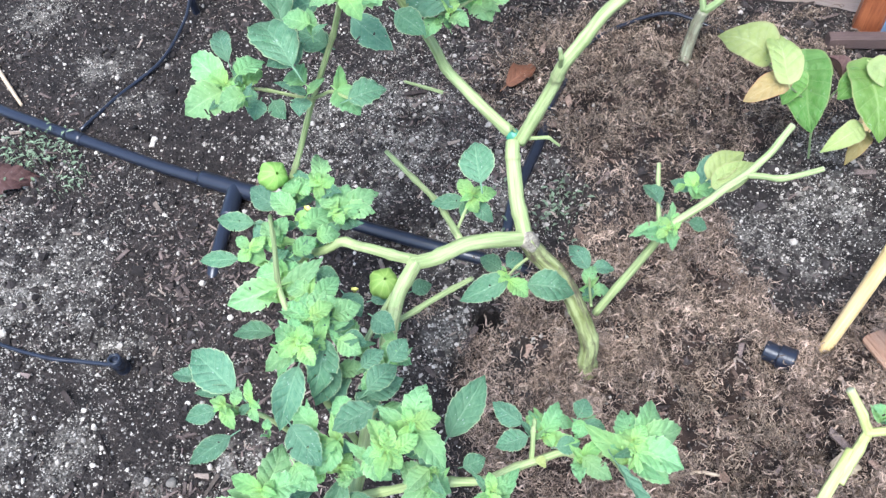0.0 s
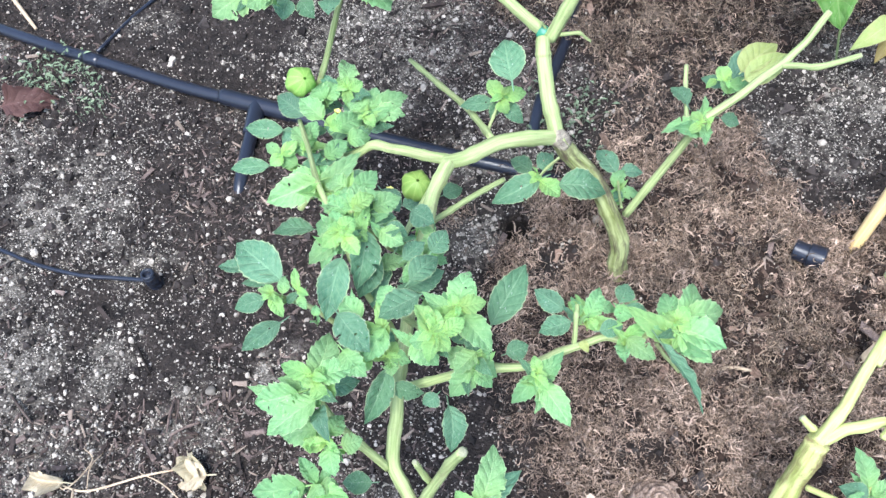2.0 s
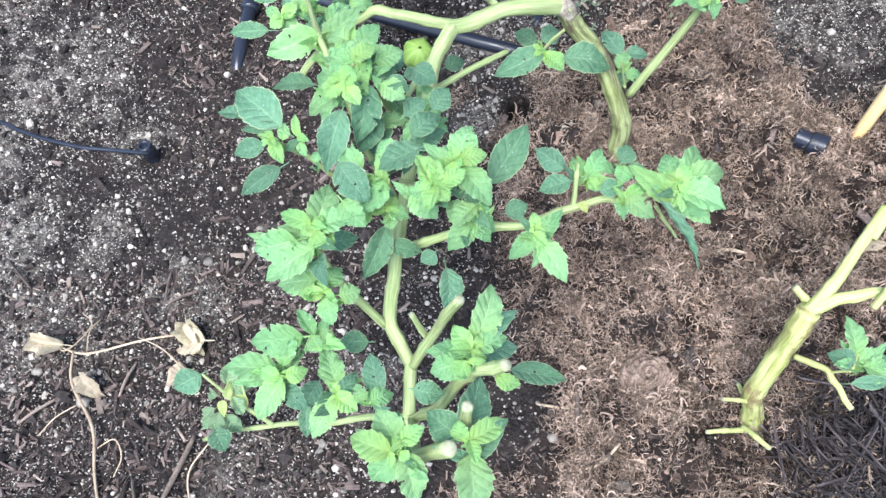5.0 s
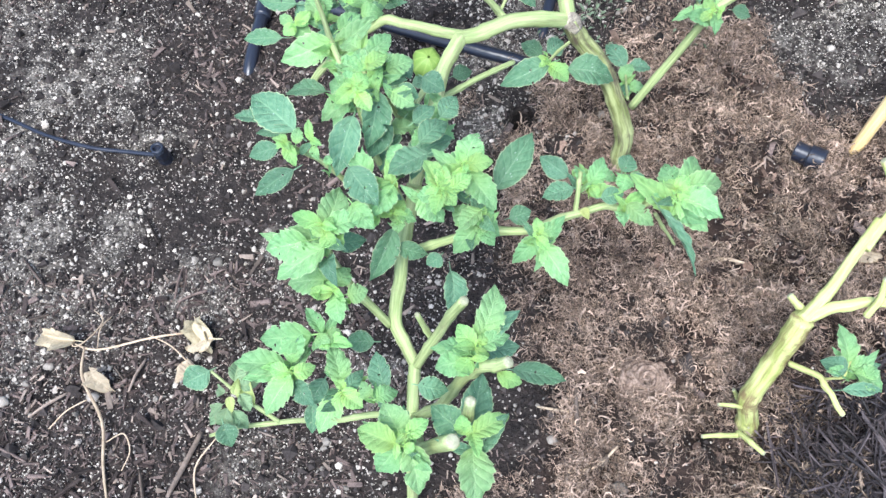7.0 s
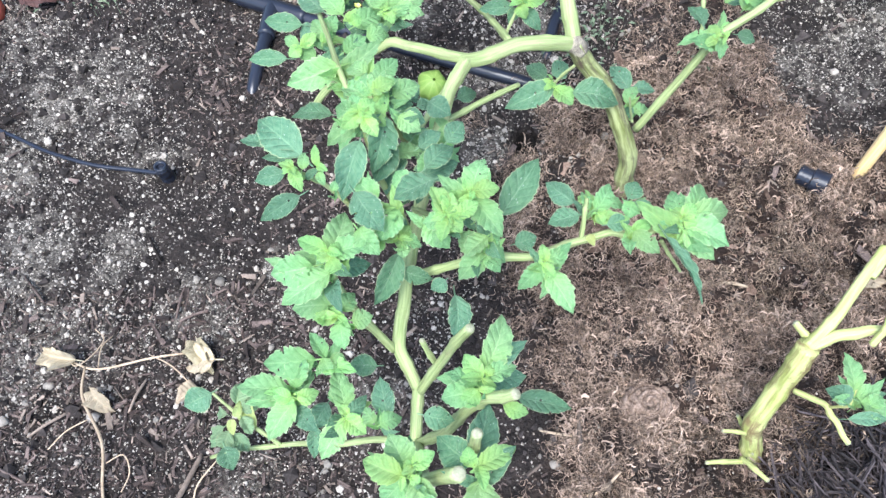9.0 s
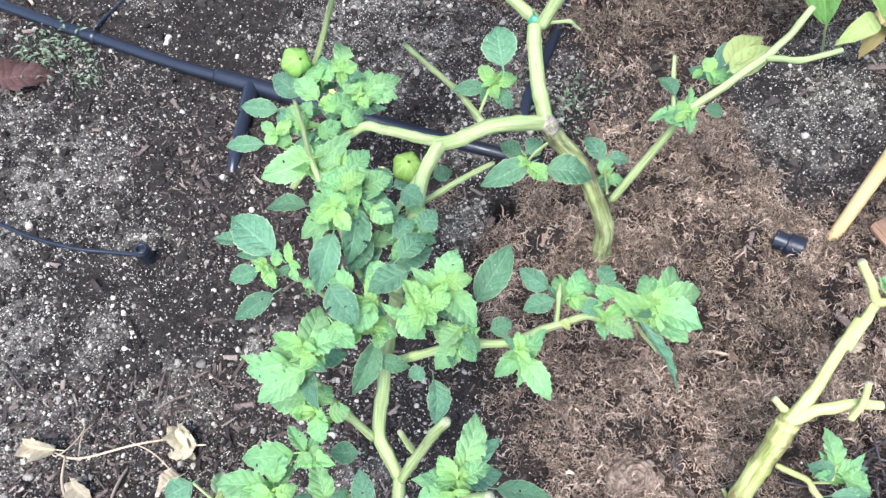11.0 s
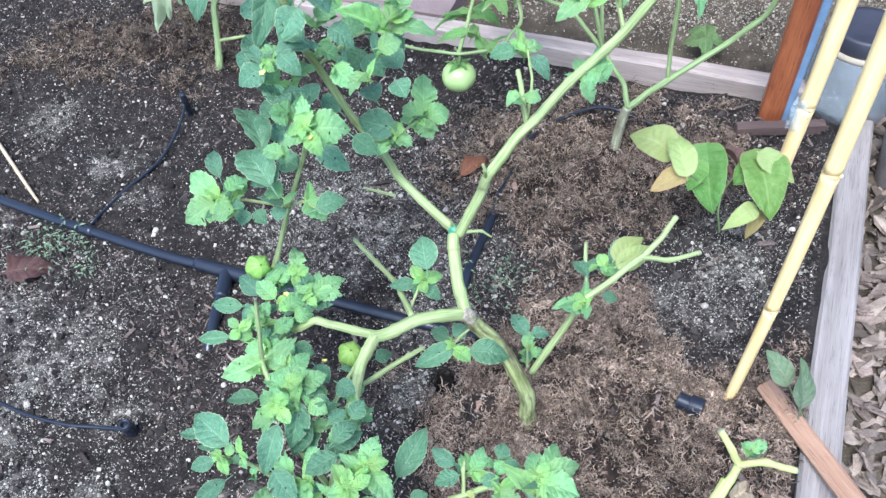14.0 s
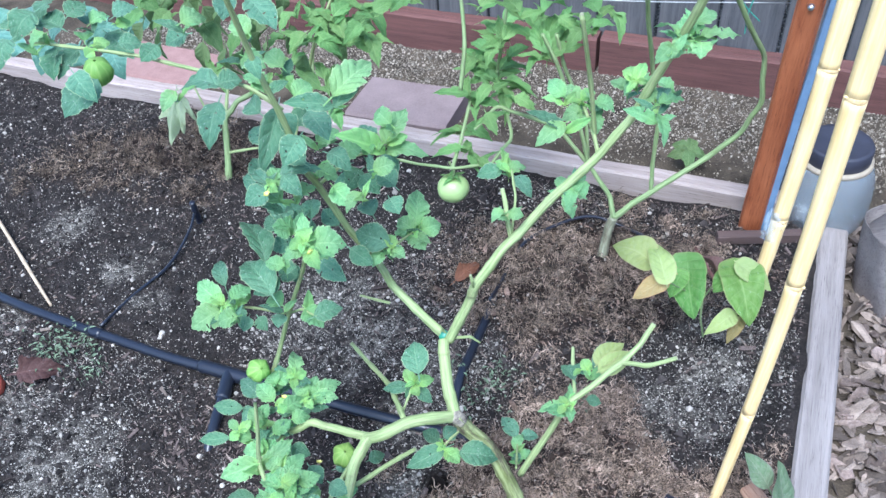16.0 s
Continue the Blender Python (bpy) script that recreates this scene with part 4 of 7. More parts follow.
pipe("microtube", [(-0.80, 0.75, 0.006), (-0.595, 0.65, 0.007), (-0.528, 0.615, 0.007), (-0.466, 0.592, 0.007), (-0.419, 0.583, 0.007), (-0.375, 0.572, 0.012)], 0.0027, "thin black microtube on the soil", "microtube")
em = thing("drip_stake", (-0.37, 0.57, 0.0), "black plastic drip emitter on the soil", "drip stake", "drip stakes")
collar_on(em, (-0.372, 0.577, -0.005), (-0.371, 0.570, 0.026), 0.0085, "stake", ridges=2)
bm = bmesh.new()
top = [[bm.verts.new(Vector((-0.371, 0.570, z)) + Vector((r * math.cos(0.349 * k), r * math.sin(0.349 * k), 0))) for k in range(18)] for r, z in ((0.0078, 0.0255), (0.0078, 0.0305), (0.0052, 0.0305), (0.0048, 0.0262))]
for r0, r1 in zip(top, top[1:]):
    for k in range(18):
        bm.faces.new((r0[k], r0[(k + 1) % 18], r1[(k + 1) % 18], r1[k]))
part("rim", bm, M_PIPE, em, "open rim of the emitter")
cap = thing("pipe_coupling", (0.407, 0.535, 0.0), "black ribbed pipe coupling lying on the coir", "pipe fitting")
collar_on(cap, (0.391, 0.5465, 0.003), (0.405, 0.536, 0.004), 0.0120, "sleeve", ridges=0)
collar_on(cap, (0.4045, 0.5365, 0.004), (0.420, 0.5255, 0.006), 0.0145, "nut", ridges=0)
bm = bmesh.new()
tube(bm, [(-0.530, 0.981, 0.010), (-0.517, 0.974, 0.010), (-0.504, 0.967, 0.010)], lambda s, a: 0.0102, 14, 2)
part("joiner", bm, M_PIPE, main)

# ---- leaves ----
def leaf_mesh(name, mat, seed, teeth=5, tooth=0.06, fold=0.25, curl=0.25, waist=0.42, heart=0.0, wave=0.05, hole=True, quilt=0.022, full=0.66, sharp=1.0, na=30, nc=5):
    """A unit leaf: base at the origin, tip at y = 1, widest 1 across, with sunken side veins, a toothed margin and a short stalk."""
    r = random.Random(seed)
    ph = r.uniform(0, 6)
    tw = r.uniform(-0.3, 0.3)
    lean = r.uniform(-0.14, 0.14)
    slim = sharp * full * (1 - waist) / waist
    top = full / (full + slim)
    peak = top ** full * (1 - top) ** slim
    verts, uvs, faces = [], [], []
    size = [[r.uniform(0.55, 1.3) for _ in range(teeth + 2)] for _ in range(2)]

    def spine(t):
        return 0.10 * math.sin(math.pi * t) - curl * t * t + 0.04 * math.sin(t * 5 + ph)
    for i in range(na + 1):
        t = i / na
        w = 0.5 * t ** full * (1 - t) ** slim / peak
        for k in range(-nc, nc + 1):
            q = k / nc
            u = abs(q)
            g = t * teeth - 0.25 + (0.3 if q > 0 else 0.0)
            bite = size[q > 0][int(g) % (teeth + 2)] * tooth * ((g % 1) ** 1.3 - 0.42) if 0.10 < t < 0.96 else 0.0
            x = q * w * (1 + bite * u ** 6) + lean * t * (1 - t)
            back = heart * u ** 1.5 * (1 - t) ** 2
            rib = (6 * t - 1.5 * u ** 0.8) % 1 - 0.5
            puff = quilt * (1 - math.exp(-(rib / 0.20) ** 2)) * (1 - math.exp(-(q / 0.25) ** 2)) * min(1, 6 * w) * (1 - 0.6 * u ** 3)
            crimp = wave * (math.sin(t * 6.283 * teeth * 0.5 + (ph if q > 0 else 2 * ph)) + 0.6 * math.sin(t * 9 + (3 * ph if q > 0 else ph))) * u ** 2.5 * min(1, 5 * w)
            z = spine(t) + fold * u ** 1.2 * w - 0.30 * fold * u ** 4 * w + puff + crimp + tw * q * w * t
            verts.append((x, t - back * 0.5 + bite * 0.12 * u ** 6, z))
            uvs.append((q * 0.5 + 0.5, t))
    cols = 2 * nc + 1
    gone = set()
    if hole:
        for _ in range(r.randrange(1, 3)):
            gone.add((r.randrange(4, na - 3), r.randrange(1, cols - 3)))
        edge = 0 if r.random() < 0.5 else cols - 2
        at = r.randrange(6, na - 5)
        inner = 1 if edge == 0 else cols - 3
        gone |= {(at, edge), (at + 1, edge), (at, inner)} if r.random() < 0.6 else {(at, edge)}
    for i in range(na):
        for k in range(cols - 1):
            if (i, k) not in gone:
                a = i * cols + k
                faces.append((a, a + 1, a + cols + 1, a + cols))
    n0 = len(verts)
    for y, w in ((-0.22, 0.022), (0.02, 0.03), (0.45, 0.018)):
        zz = spine(y) if y > 0 else 0.04 * math.sin(ph) - 0.04
        verts += [(-w, y, zz - 0.004), (w, y, zz - 0.004), (0, y, zz - w * 1.6)]
        uvs += [(0.5, 0.02)] * 3
    for j in (0, 3):
        for a, b_ in ((0, 1), (1, 2), (2, 0)):
            faces.append((n0 + j + a, n0 + j + b_, n0 + j + 3 + b_, n0 + j + 3 + a))
    me = bpy.data.meshes.new(name)
    me.from_pydata(verts, [], faces)
    layer = me.uv_layers.new(name="UVMap")
    for loop in me.loops:
        layer.data[loop.index].uv = uvs[loop.vertex_index]
    me.materials.append(mat)
    me.polygons.foreach_set("use_smooth", [True] * len(me.polygons))
    return me


def leaf_set(name, mat, n, **kw):
    out = []
    for i in range(n):
        r = random.Random(i * 31 + len(name))
        args = dict(kw)
        args["fold"] = kw.get("fold", 0.25) * r.uniform(0.4, 1.5)
        args["curl"] = kw.get("curl", 0.25) * r.uniform(0.1, 1.6)
        args["hole"] = kw.get("hole", True) and i % 2 == 0
        out.append(leaf_mesh(name, mat, i * 17 + 3, **args))
    return out


MATURE = leaf_set("leaf", M_MATURE, 14, teeth=9, tooth=0.10, fold=0.30, curl=0.34, wave=0.03, waist=0.47, full=0.80, sharp=1.15, quilt=0.018)
GREEN = leaf_set("leaf", M_GREEN, 16, teeth=7, tooth=0.18, fold=0.34, curl=0.42, wave=0.045, waist=0.46, full=0.70, sharp=1.2, quilt=0.034)
YOUNG = leaf_set("leaf", M_YOUNG, 10, teeth=5, tooth=0.16, fold=0.5, curl=0.35, wave=0.04, hole=False, waist=0.46, full=0.66, sharp=1.1, quilt=0.045)
PALE = leaf_set("leaf", M_PALE, 5, teeth=3, tooth=0.03, fold=0.4, curl=0.3, heart=0.35, wave=0.05, hole=False, quilt=0.030, waist=0.33, full=0.42, sharp=1.15)
TOMATO = leaf_set("leaf", M_TOMATO, 10, teeth=4, tooth=0.24, fold=0.4, curl=0.5, wave=0.05, hole=False, waist=0.42, full=0.72, sharp=1.25)
DULL = leaf_set("leaf", M_DULL, 8, teeth=3, tooth=0.20, fold=0.5, curl=0.4, wave=0.05, hole=False)
RUSSET = leaf_set("leaf", M_RUSSET, 4, teeth=3, tooth=0.04, fold=0.35, curl=0.4, hole=False)
BEAN = leaf_set("leaf", M_BEAN, 6, teeth=3, tooth=0.05, fold=0.35, curl=0.12, heart=0.4, wave=0.07, hole=False, quilt=0.055, waist=0.34, full=0.42)
WITHER = leaf_set("leaf", M_WITHER, 3, teeth=2, tooth=0.05, fold=1.2, curl=0.5, hole=False)
PURPLE = leaf_set("leaf", M_PURPLE, 4, teeth=2, tooth=0.03, fold=0.3, curl=0.3, hole=False)
BROAD = leaf_set("leaf", leaf_material("leaf_blue_green", (0.085, 0.205, 0.150), (0.20, 0.36, 0.265), (0.40, 0.48, 0.33), 0.35, 0.2, 0.34), 8, teeth=4, tooth=0.05, fold=0.25, curl=0.3, wave=0.04, waist=0.40, full=0.58, sharp=1.1, hole=False, quilt=0.016)
FACE = Vector((0.0, -0.38, 0.92))


def leaf_pose(base, tip, width):
    base, tip = Vector(base), Vector(tip)
    d = tip - base
    n = d.length
    d.normalize()
    face = FACE + Vector((rng.uniform(-0.55, 0.55), rng.uniform(-0.4, 0.4), 0))
    side = d.cross(face).normalized()
    up = side.cross(d)
    m = Matrix((side, d, up)).transposed().to_4x4()
    return Matrix.Translation(base) @ m @ Matrix.Diagonal((width, n, (width + n) / 2, 1))


TUFTS = {}
LEAF_WIDTH = {"leaf_dull_green": 0.90, "leaf_green": 0.88, "leaf_young": 0.78, "leaf_tomato": 0.72}


def leaves(plant, kinds, rows, joined=False):
    """Leaves of a plant, each a row in millimetres: base, tip, width. Small unopened leaves gather round the bases of the young ones."""
    for x0, y0, z0, x1, y1, z1, w in rows:
        b0, t0 = Vector((x0, y0, z0)) / 1000, Vector((x1, y1, z1)) / 1000
        shape, place = kinds[rng.randrange(len(kinds))], leaf_pose(b0, t0, w * 0.001 * LEAF_WIDTH.get(kinds[0].materials[0].name, 1.0))
        if joined:
            TUFTS.setdefault((plant.name, shape.materials[0].name), []).append((shape, place))
        else:
            ob = new("leaf", shape)
            ob.matrix_basis = place
            adopt(ob, plant)
        n = {"leaf_young": 2, "leaf_green": 2, "leaf_tomato": 2}.get(kinds[0].materials[0].name, 0)
        turn = rng.uniform(0, 6.283)
        for i in range(n):
            a, d = turn + 2.6 * i + rng.uniform(-0.4, 0.4), (t0 - b0).length * (rng.uniform(0.35, 0.7) if kinds is YOUNG else rng.uniform(0.5, 0.95))
            small = TOMATO if kinds is TOMATO else YOUNG if kinds is YOUNG or rng.random() < 0.2 else GREEN if rng.random() < 0.6 else MATURE
            tip = b0 + Vector((d * math.cos(a), d * math.sin(a) * 0.85, d * rng.uniform(-0.15, 0.55)))
            TUFTS.setdefault((plant.name, small[0].materials[0].name), []).append((small[rng.randrange(len(small))], leaf_pose(b0 + Vector((0, 0, 0.002 if kinds is YOUNG else -0.012)), tip, d * (rng.uniform(0.30, 0.40) if kinds is TOMATO else rng.uniform(0.40, 0.54)))))


def build_tufts():
    for (owner, look_name), items in TUFTS.items():
        vs, fs, uvs, n0 = [], [], [], 0
        for me, m in items:
            vs += [m @ v.co for v in me.vertices]
            fs += [[n0 + k for k in p.vertices] for p in me.polygons]
            uvs += [tuple(d.uv) for d in me.uv_layers[0].data]
            n0 += len(me.vertices)
        me = bpy.data.meshes.new("young_foliage")
        me.from_pydata(vs, [], fs)
        layer = me.uv_layers.new(name="UVMap")
        layer.data.foreach_set("uv", [c for q in uvs for c in q])
        ob = mesh_part("young_foliage", me, bpy.data.materials[look_name], bpy.data.objects[owner])
        ob["kind"] = "stuff"


def stem(plant, name, points, r0, r1, cut=False):
    """A tapering stem with swollen nodes; a cut one ends in a pale disc."""
    k = len(points) * 3.7 + points[0][0] * 50
    length = sum((Vector(b) - Vector(a)).length for a, b in zip(points, points[1:]))
    nodes = max(1, round(length / 0.055))
    slim = (0.93 if name == "trunk" else 0.78 if r0 > 0.0098 else 0.76 if r0 > 0.0045 else 0.77) * (0.89 if plant is pruned else 1.0)
    r0, r1 = r0 * slim, r1 * slim * (0.86 if cut else 1.0)
    mat = STEM_LOOK[plant.name]
    mat = mat[0] if name in ("trunk",) else mat[1]
    bm = bmesh.new()
    wob = min(r0, r1) * 0.55
    mids = [Vector(p) for p in points]
    points = [mids[0]]
    for p, q in zip(mids, mids[1:]):
        points.append((p + q) / 2 + noise.noise_vector((p + q) * 40) * wob)
        points.append(q)

    def radius(s, a):
        knot = (0.12 if r0 > 0.0045 else 0.22) * math.exp(-(((s * nodes) % 1 - 0.5) / 0.07) ** 2) if s * nodes > 0.3 else 0
        rib = 0.035 * math.sin(5 * a + k + 3 * s) + 0.05 * noise.noise(Vector((s * 9, math.cos(a), math.sin(a) + k)))
        foot = 0.25 * math.exp(-(s / 0.12) ** 2) if name == "trunk" else 0.0
        return (r0 + (r1 - r0) * s) * (1 + knot + rib + foot)
    way = tube(bm, points, radius, 14 if r0 > 0.005 else 8, 7 if r0 > 0.005 else 5)
    limb = part(name, bm, mat, plant)
    if cut:
        end, d = way[-1][0], (way[-1][0] - way[-2][0]).normalized()
        bm = bmesh.new()
        tube(bm, [end - d * 0.0012, end, end + d * 0.0010], lambda s, a: r1 * (0.97 - 0.25 * s * s), 12, 3)
        part("cut_end", bm, M_CUT, limb, "pale cut stem end")


STEM_LOOK = {}


def plant_root(name, base, label, category, look_pair, group=""):
    root = thing(name, base, label, category, group)
    STEM_LOOK[root.name] = look_pair
    return root


cherry = plant_root("husk_cherry_plant", (0.184, 0.530, 0), "heavily pruned green husk cherry plant with toothed dusty leaves", "plant", (M_BARKY, M_STEM))
pruned = plant_root("pruned_plant", (0.268, 0.222, 0), "pruned yellow-green plant with bare cut stems", "plant", (M_STRAW, M_SHOOT))
tomato = plant_root("tomato_plant", (0.406, 1.050, 0), "pruned tomato plant with drooping green leaves and bare stems", "tomato plant", (M_WOODY, M_VINE))
gooseberry = plant_root("pepper_plant", (-0.336, 1.395, 0), "thin-stemmed green plant beside the back board", "plant", (M_VINE, M_STEM))
bean = plant_root("bean_plant", (0.545, 0.850, 0), "low bean plant with yellowing heart-shaped leaves", "bean plant", (M_VINE, M_VINE))
seedling = plant_root("bean_seedling", (0.512, 0.52, 0), "small bean seedling with two purple-green leaves", "seedling", (M_VINE, M_VINE))
stem(cherry, "trunk", [(0.184, 0.530, -0.010), (0.180, 0.537, 0.055), (0.163, 0.545, 0.115), (0.140, 0.557, 0.165), (0.106, 0.563, 0.219)], 0.0115, 0.01)
stem(cherry, "stem", [(0.106, 0.563, 0.217), (0.100, 0.588, 0.245), (0.099, 0.622, 0.265), (0.100, 0.639, 0.277)], 0.01, 0.009)
stem(cherry, "branch", [(0.107, 0.640, 0.275), (0.073, 0.677, 0.290), (0.039, 0.711, 0.313), (0.019, 0.728, 0.350), (-0.005, 0.724, 0.400), (-0.026, 0.712, 0.470), (-0.038, 0.682, 0.530), (-0.048, 0.659, 0.620), (-0.061, 0.644, 0.700), (-0.065, 0.616, 0.770)], 0.0080, 0.0034)
stem(cherry, "branch", [(0.107, 0.640, 0.275), (0.137, 0.645, 0.340), (0.145, 0.642, 0.368), (0.180, 0.656, 0.410), (0.215, 0.668, 0.440), (0.260, 0.683, 0.478), (0.295, 0.689, 0.510), (0.330, 0.689, 0.560), (0.352, 0.672, 0.630), (0.364, 0.653, 0.680), (0.372, 0.630, 0.730)], 0.0084, 0.0066, cut=True)
stem(cherry, "branch", [(0.106, 0.563, 0.217), (0.068, 0.549, 0.235), (0.030, 0.532, 0.243), (-0.006, 0.521, 0.243)], 0.01, 0.0088)
stem(cherry, "branch", [(-0.000, 0.524, 0.243), (-0.040, 0.546, 0.235), (-0.074, 0.567, 0.225), (-0.112, 0.573, 0.200), (-0.140, 0.566, 0.170), (-0.164, 0.562, 0.140)], 0.007, 0.005)
stem(cherry, "branch", [(-0.001, 0.522, 0.243), (-0.019, 0.494, 0.230), (-0.033, 0.442, 0.215), (-0.046, 0.387, 0.210), (-0.056, 0.337, 0.200), (-0.061, 0.293, 0.195), (-0.065, 0.253, 0.191), (-0.050, 0.221, 0.181)], 0.009, 0.007)
stem(cherry, "branch", [(-0.049, 0.223, 0.182), (-0.053, 0.190, 0.160), (-0.058, 0.161, 0.110), (-0.065, 0.138, -0.010)], 0.007, 0.006)
stem(cherry, "branch", [(-0.070, 0.252, 0.191), (-0.093, 0.263, 0.235), (-0.107, 0.271, 0.280), (-0.113, 0.285, 0.300)], 0.005, 0.0035)
stem(cherry, "branch", [(-0.048, 0.219, 0.181), (-0.025, 0.224, 0.240), (-0.006, 0.219, 0.300)], 0.0058, 0.0058, cut=True)
stem(cherry, "branch", [(-0.031, 0.226, 0.210), (-0.043, 0.233, 0.250)], 0.0035, 0.0035, cut=True)
stem(cherry, "branch", [(-0.051, 0.181, 0.160), (-0.026, 0.164, 0.240), (-0.008, 0.150, 0.330), (0.003, 0.145, 0.360), (0.019, 0.140, 0.379)], 0.0055, 0.0058, cut=True)
stem(cherry, "branch", [(-0.017, 0.122, 0.300), (-0.006, 0.120, 0.345), (-0.004, 0.122, 0.365)], 0.0045, 0.0055, cut=True)
stem(cherry, "branch", [(-0.051, 0.181, 0.160), (-0.038, 0.114, 0.300), (-0.015, 0.100, 0.360)], 0.005, 0.0075, cut=True)
stem(cherry, "branch", [(-0.051, 0.183, 0.160), (-0.090, 0.195, 0.130), (-0.125, 0.201, 0.100), (-0.175, 0.215, 0.060), (-0.235, 0.217, 0.040), (-0.270, 0.219, 0.010)], 0.0045, 0.0025)
stem(cherry, "branch", [(-0.056, 0.316, 0.200), (-0.026, 0.307, 0.230), (0.007, 0.300, 0.260), (0.046, 0.298, 0.260), (0.072, 0.305, 0.265), (0.108, 0.315, 0.265), (0.128, 0.307, 0.270), (0.147, 0.306, 0.290), (0.159, 0.304, 0.300)], 0.005, 0.0035)
stem(cherry, "twig", [(0.145, 0.303, 0.270), (0.153, 0.300, 0.255), (0.167, 0.297, 0.230)], 0.0022, 0.0015)
stem(cherry, "twig", [(0.084, 0.310, 0.265), (0.086, 0.322, 0.290), (0.088, 0.331, 0.290)], 0.0028, 0.0022)
stem(cherry, "twig", [(-0.084, 0.344, 0.240), (-0.098, 0.334, 0.290), (-0.113, 0.333, 0.320), (-0.128, 0.327, 0.345)], 0.0032, 0.0022)
stem(cherry, "twig", [(-0.057, 0.363, 0.200), (-0.075, 0.369, 0.270), (-0.083, 0.378, 0.330), (-0.106, 0.441, 0.330), (-0.145, 0.593, 0.240)], 0.004, 0.003)
stem(cherry, "twig", [(-0.022, 0.503, 0.225), (-0.055, 0.438, 0.230), (-0.073, 0.407, 0.310), (-0.079, 0.409, 0.330)], 0.004, 0.0025)
stem(cherry, "twig", [(-0.053, 0.382, 0.206), (-0.025, 0.323, 0.280), (-0.002, 0.317, 0.320)], 0.0035, 0.0025)
stem(cherry, "twig", [(-0.148, 0.656, 0.190), (-0.121, 0.652, 0.250), (-0.090, 0.648, 0.335), (-0.057, 0.635, 0.420), (-0.037, 0.598, 0.490)], 0.0042, 0.003)
stem(cherry, "twig", [(-0.089, 0.648, 0.340), (-0.130, 0.653, 0.350), (-0.163, 0.653, 0.358)], 0.0022, 0.0018)
stem(cherry, "twig", [(-0.089, 0.648, 0.340), (-0.066, 0.628, 0.365), (-0.046, 0.604, 0.375)], 0.0022, 0.0018)
stem(cherry, "branch", [(0.188, 0.561, 0.080), (0.224, 0.569, 0.150), (0.248, 0.568, 0.214), (0.285, 0.577, 0.240), (0.321, 0.588, 0.265), (0.343, 0.600, 0.280), (0.362, 0.614, 0.300)], 0.0062, 0.005, cut=True)
stem(cherry, "twig", [(0.320, 0.587, 0.264), (0.345, 0.570, 0.275), (0.379, 0.566, 0.289)], 0.0042, 0.0038, cut=True)
stem(cherry, "twig", [(0.288, 0.688, 0.060), (0.291, 0.726, 0.080), (0.296, 0.763, 0.100)], 0.0038, 0.004, cut=True)
stem(cherry, "twig", [(0.042, 0.557, 0.230), (0.018, 0.664, 0.170), (-0.040, 0.781, 0.132)], 0.005, 0.0045, cut=True)
stem(cherry, "twig", [(-0.021, 0.490, 0.196), (0.013, 0.516, 0.190), (0.052, 0.547, 0.178)], 0.0042, 0.004, cut=True)
stem(cherry, "twig", [(0.038, 0.589, 0.200), (0.047, 0.604, 0.210), (0.056, 0.617, 0.222)], 0.0025, 0.0018)
stem(cherry, "twig", [(0.118, 0.560, 0.200), (0.098, 0.557, 0.180), (0.088, 0.554, 0.168)], 0.0022, 0.0018)
stem(cherry, "twig", [(0.183, 0.564, 0.090), (0.189, 0.604, 0.070), (0.195, 0.639, 0.055)], 0.0022, 0.0016)
stem(cherry, "twig", [(0.034, 0.691, 0.300), (0.016, 0.695, 0.305), (-0.004, 0.700, 0.310)], 0.0025, 0.002, cut=True)
stem(cherry, "twig", [(0.142, 0.642, 0.362), (0.140, 0.630, 0.385), (0.138, 0.630, 0.395)], 0.003, 0.0028, cut=True)
stem(cherry, "twig", [(0.191, 0.664, 0.418), (0.187, 0.676, 0.445), (0.185, 0.700, 0.465)], 0.0042, 0.0042, cut=True)
stem(cherry, "twig", [(0.192, 0.669, 0.420), (0.199, 0.688, 0.460), (0.200, 0.731, 0.470)], 0.0022, 0.0018)
stem(cherry, "twig", [(0.295, 0.686, 0.508), (0.291, 0.706, 0.530), (0.285, 0.733, 0.548)], 0.0035, 0.0025)
stem(cherry, "twig", [(0.293, 0.706, 0.526), (0.282, 0.695, 0.600), (0.261, 0.661, 0.700)], 0.0036, 0.0036, cut=True)
stem(cherry, "twig", [(-0.045, 0.664, 0.620), (-0.078, 0.680, 0.640), (-0.129, 0.698, 0.655), (-0.193, 0.729, 0.660), (-0.250, 0.754, 0.660), (-0.313, 0.763, 0.670)], 0.003, 0.0022)
stem(cherry, "twig", [(0.006, 0.735, 0.375), (0.043, 0.696, 0.390), (0.075, 0.758, 0.364)], 0.0025, 0.0018)
stem(cherry, "twig", [(-0.033, 0.703, 0.490), (0.004, 0.769, 0.480), (0.054, 0.774, 0.490)], 0.003, 0.002)
stem(cherry, "twig", [(0.115, 0.639, 0.280), (0.134, 0.634, 0.284), (0.146, 0.634, 0.272)], 0.0028, 0.0016)
stem(cherry, "twig", [(0.105, 0.646, 0.280), (0.099, 0.644, 0.292), (0.096, 0.634, 0.296)], 0.002, 0.0014)
stem(pruned, "trunk", [(0.270, 0.210, -0.010), (0.257, 0.221, 0.060), (0.269, 0.238, 0.120), (0.278, 0.251, 0.176)], 0.0115, 0.012)
stem(pruned, "branch", [(0.278, 0.251, 0.174), (0.306, 0.276, 0.182), (0.336, 0.310, 0.188), (0.358, 0.335, 0.191)], 0.0085, 0.0062)
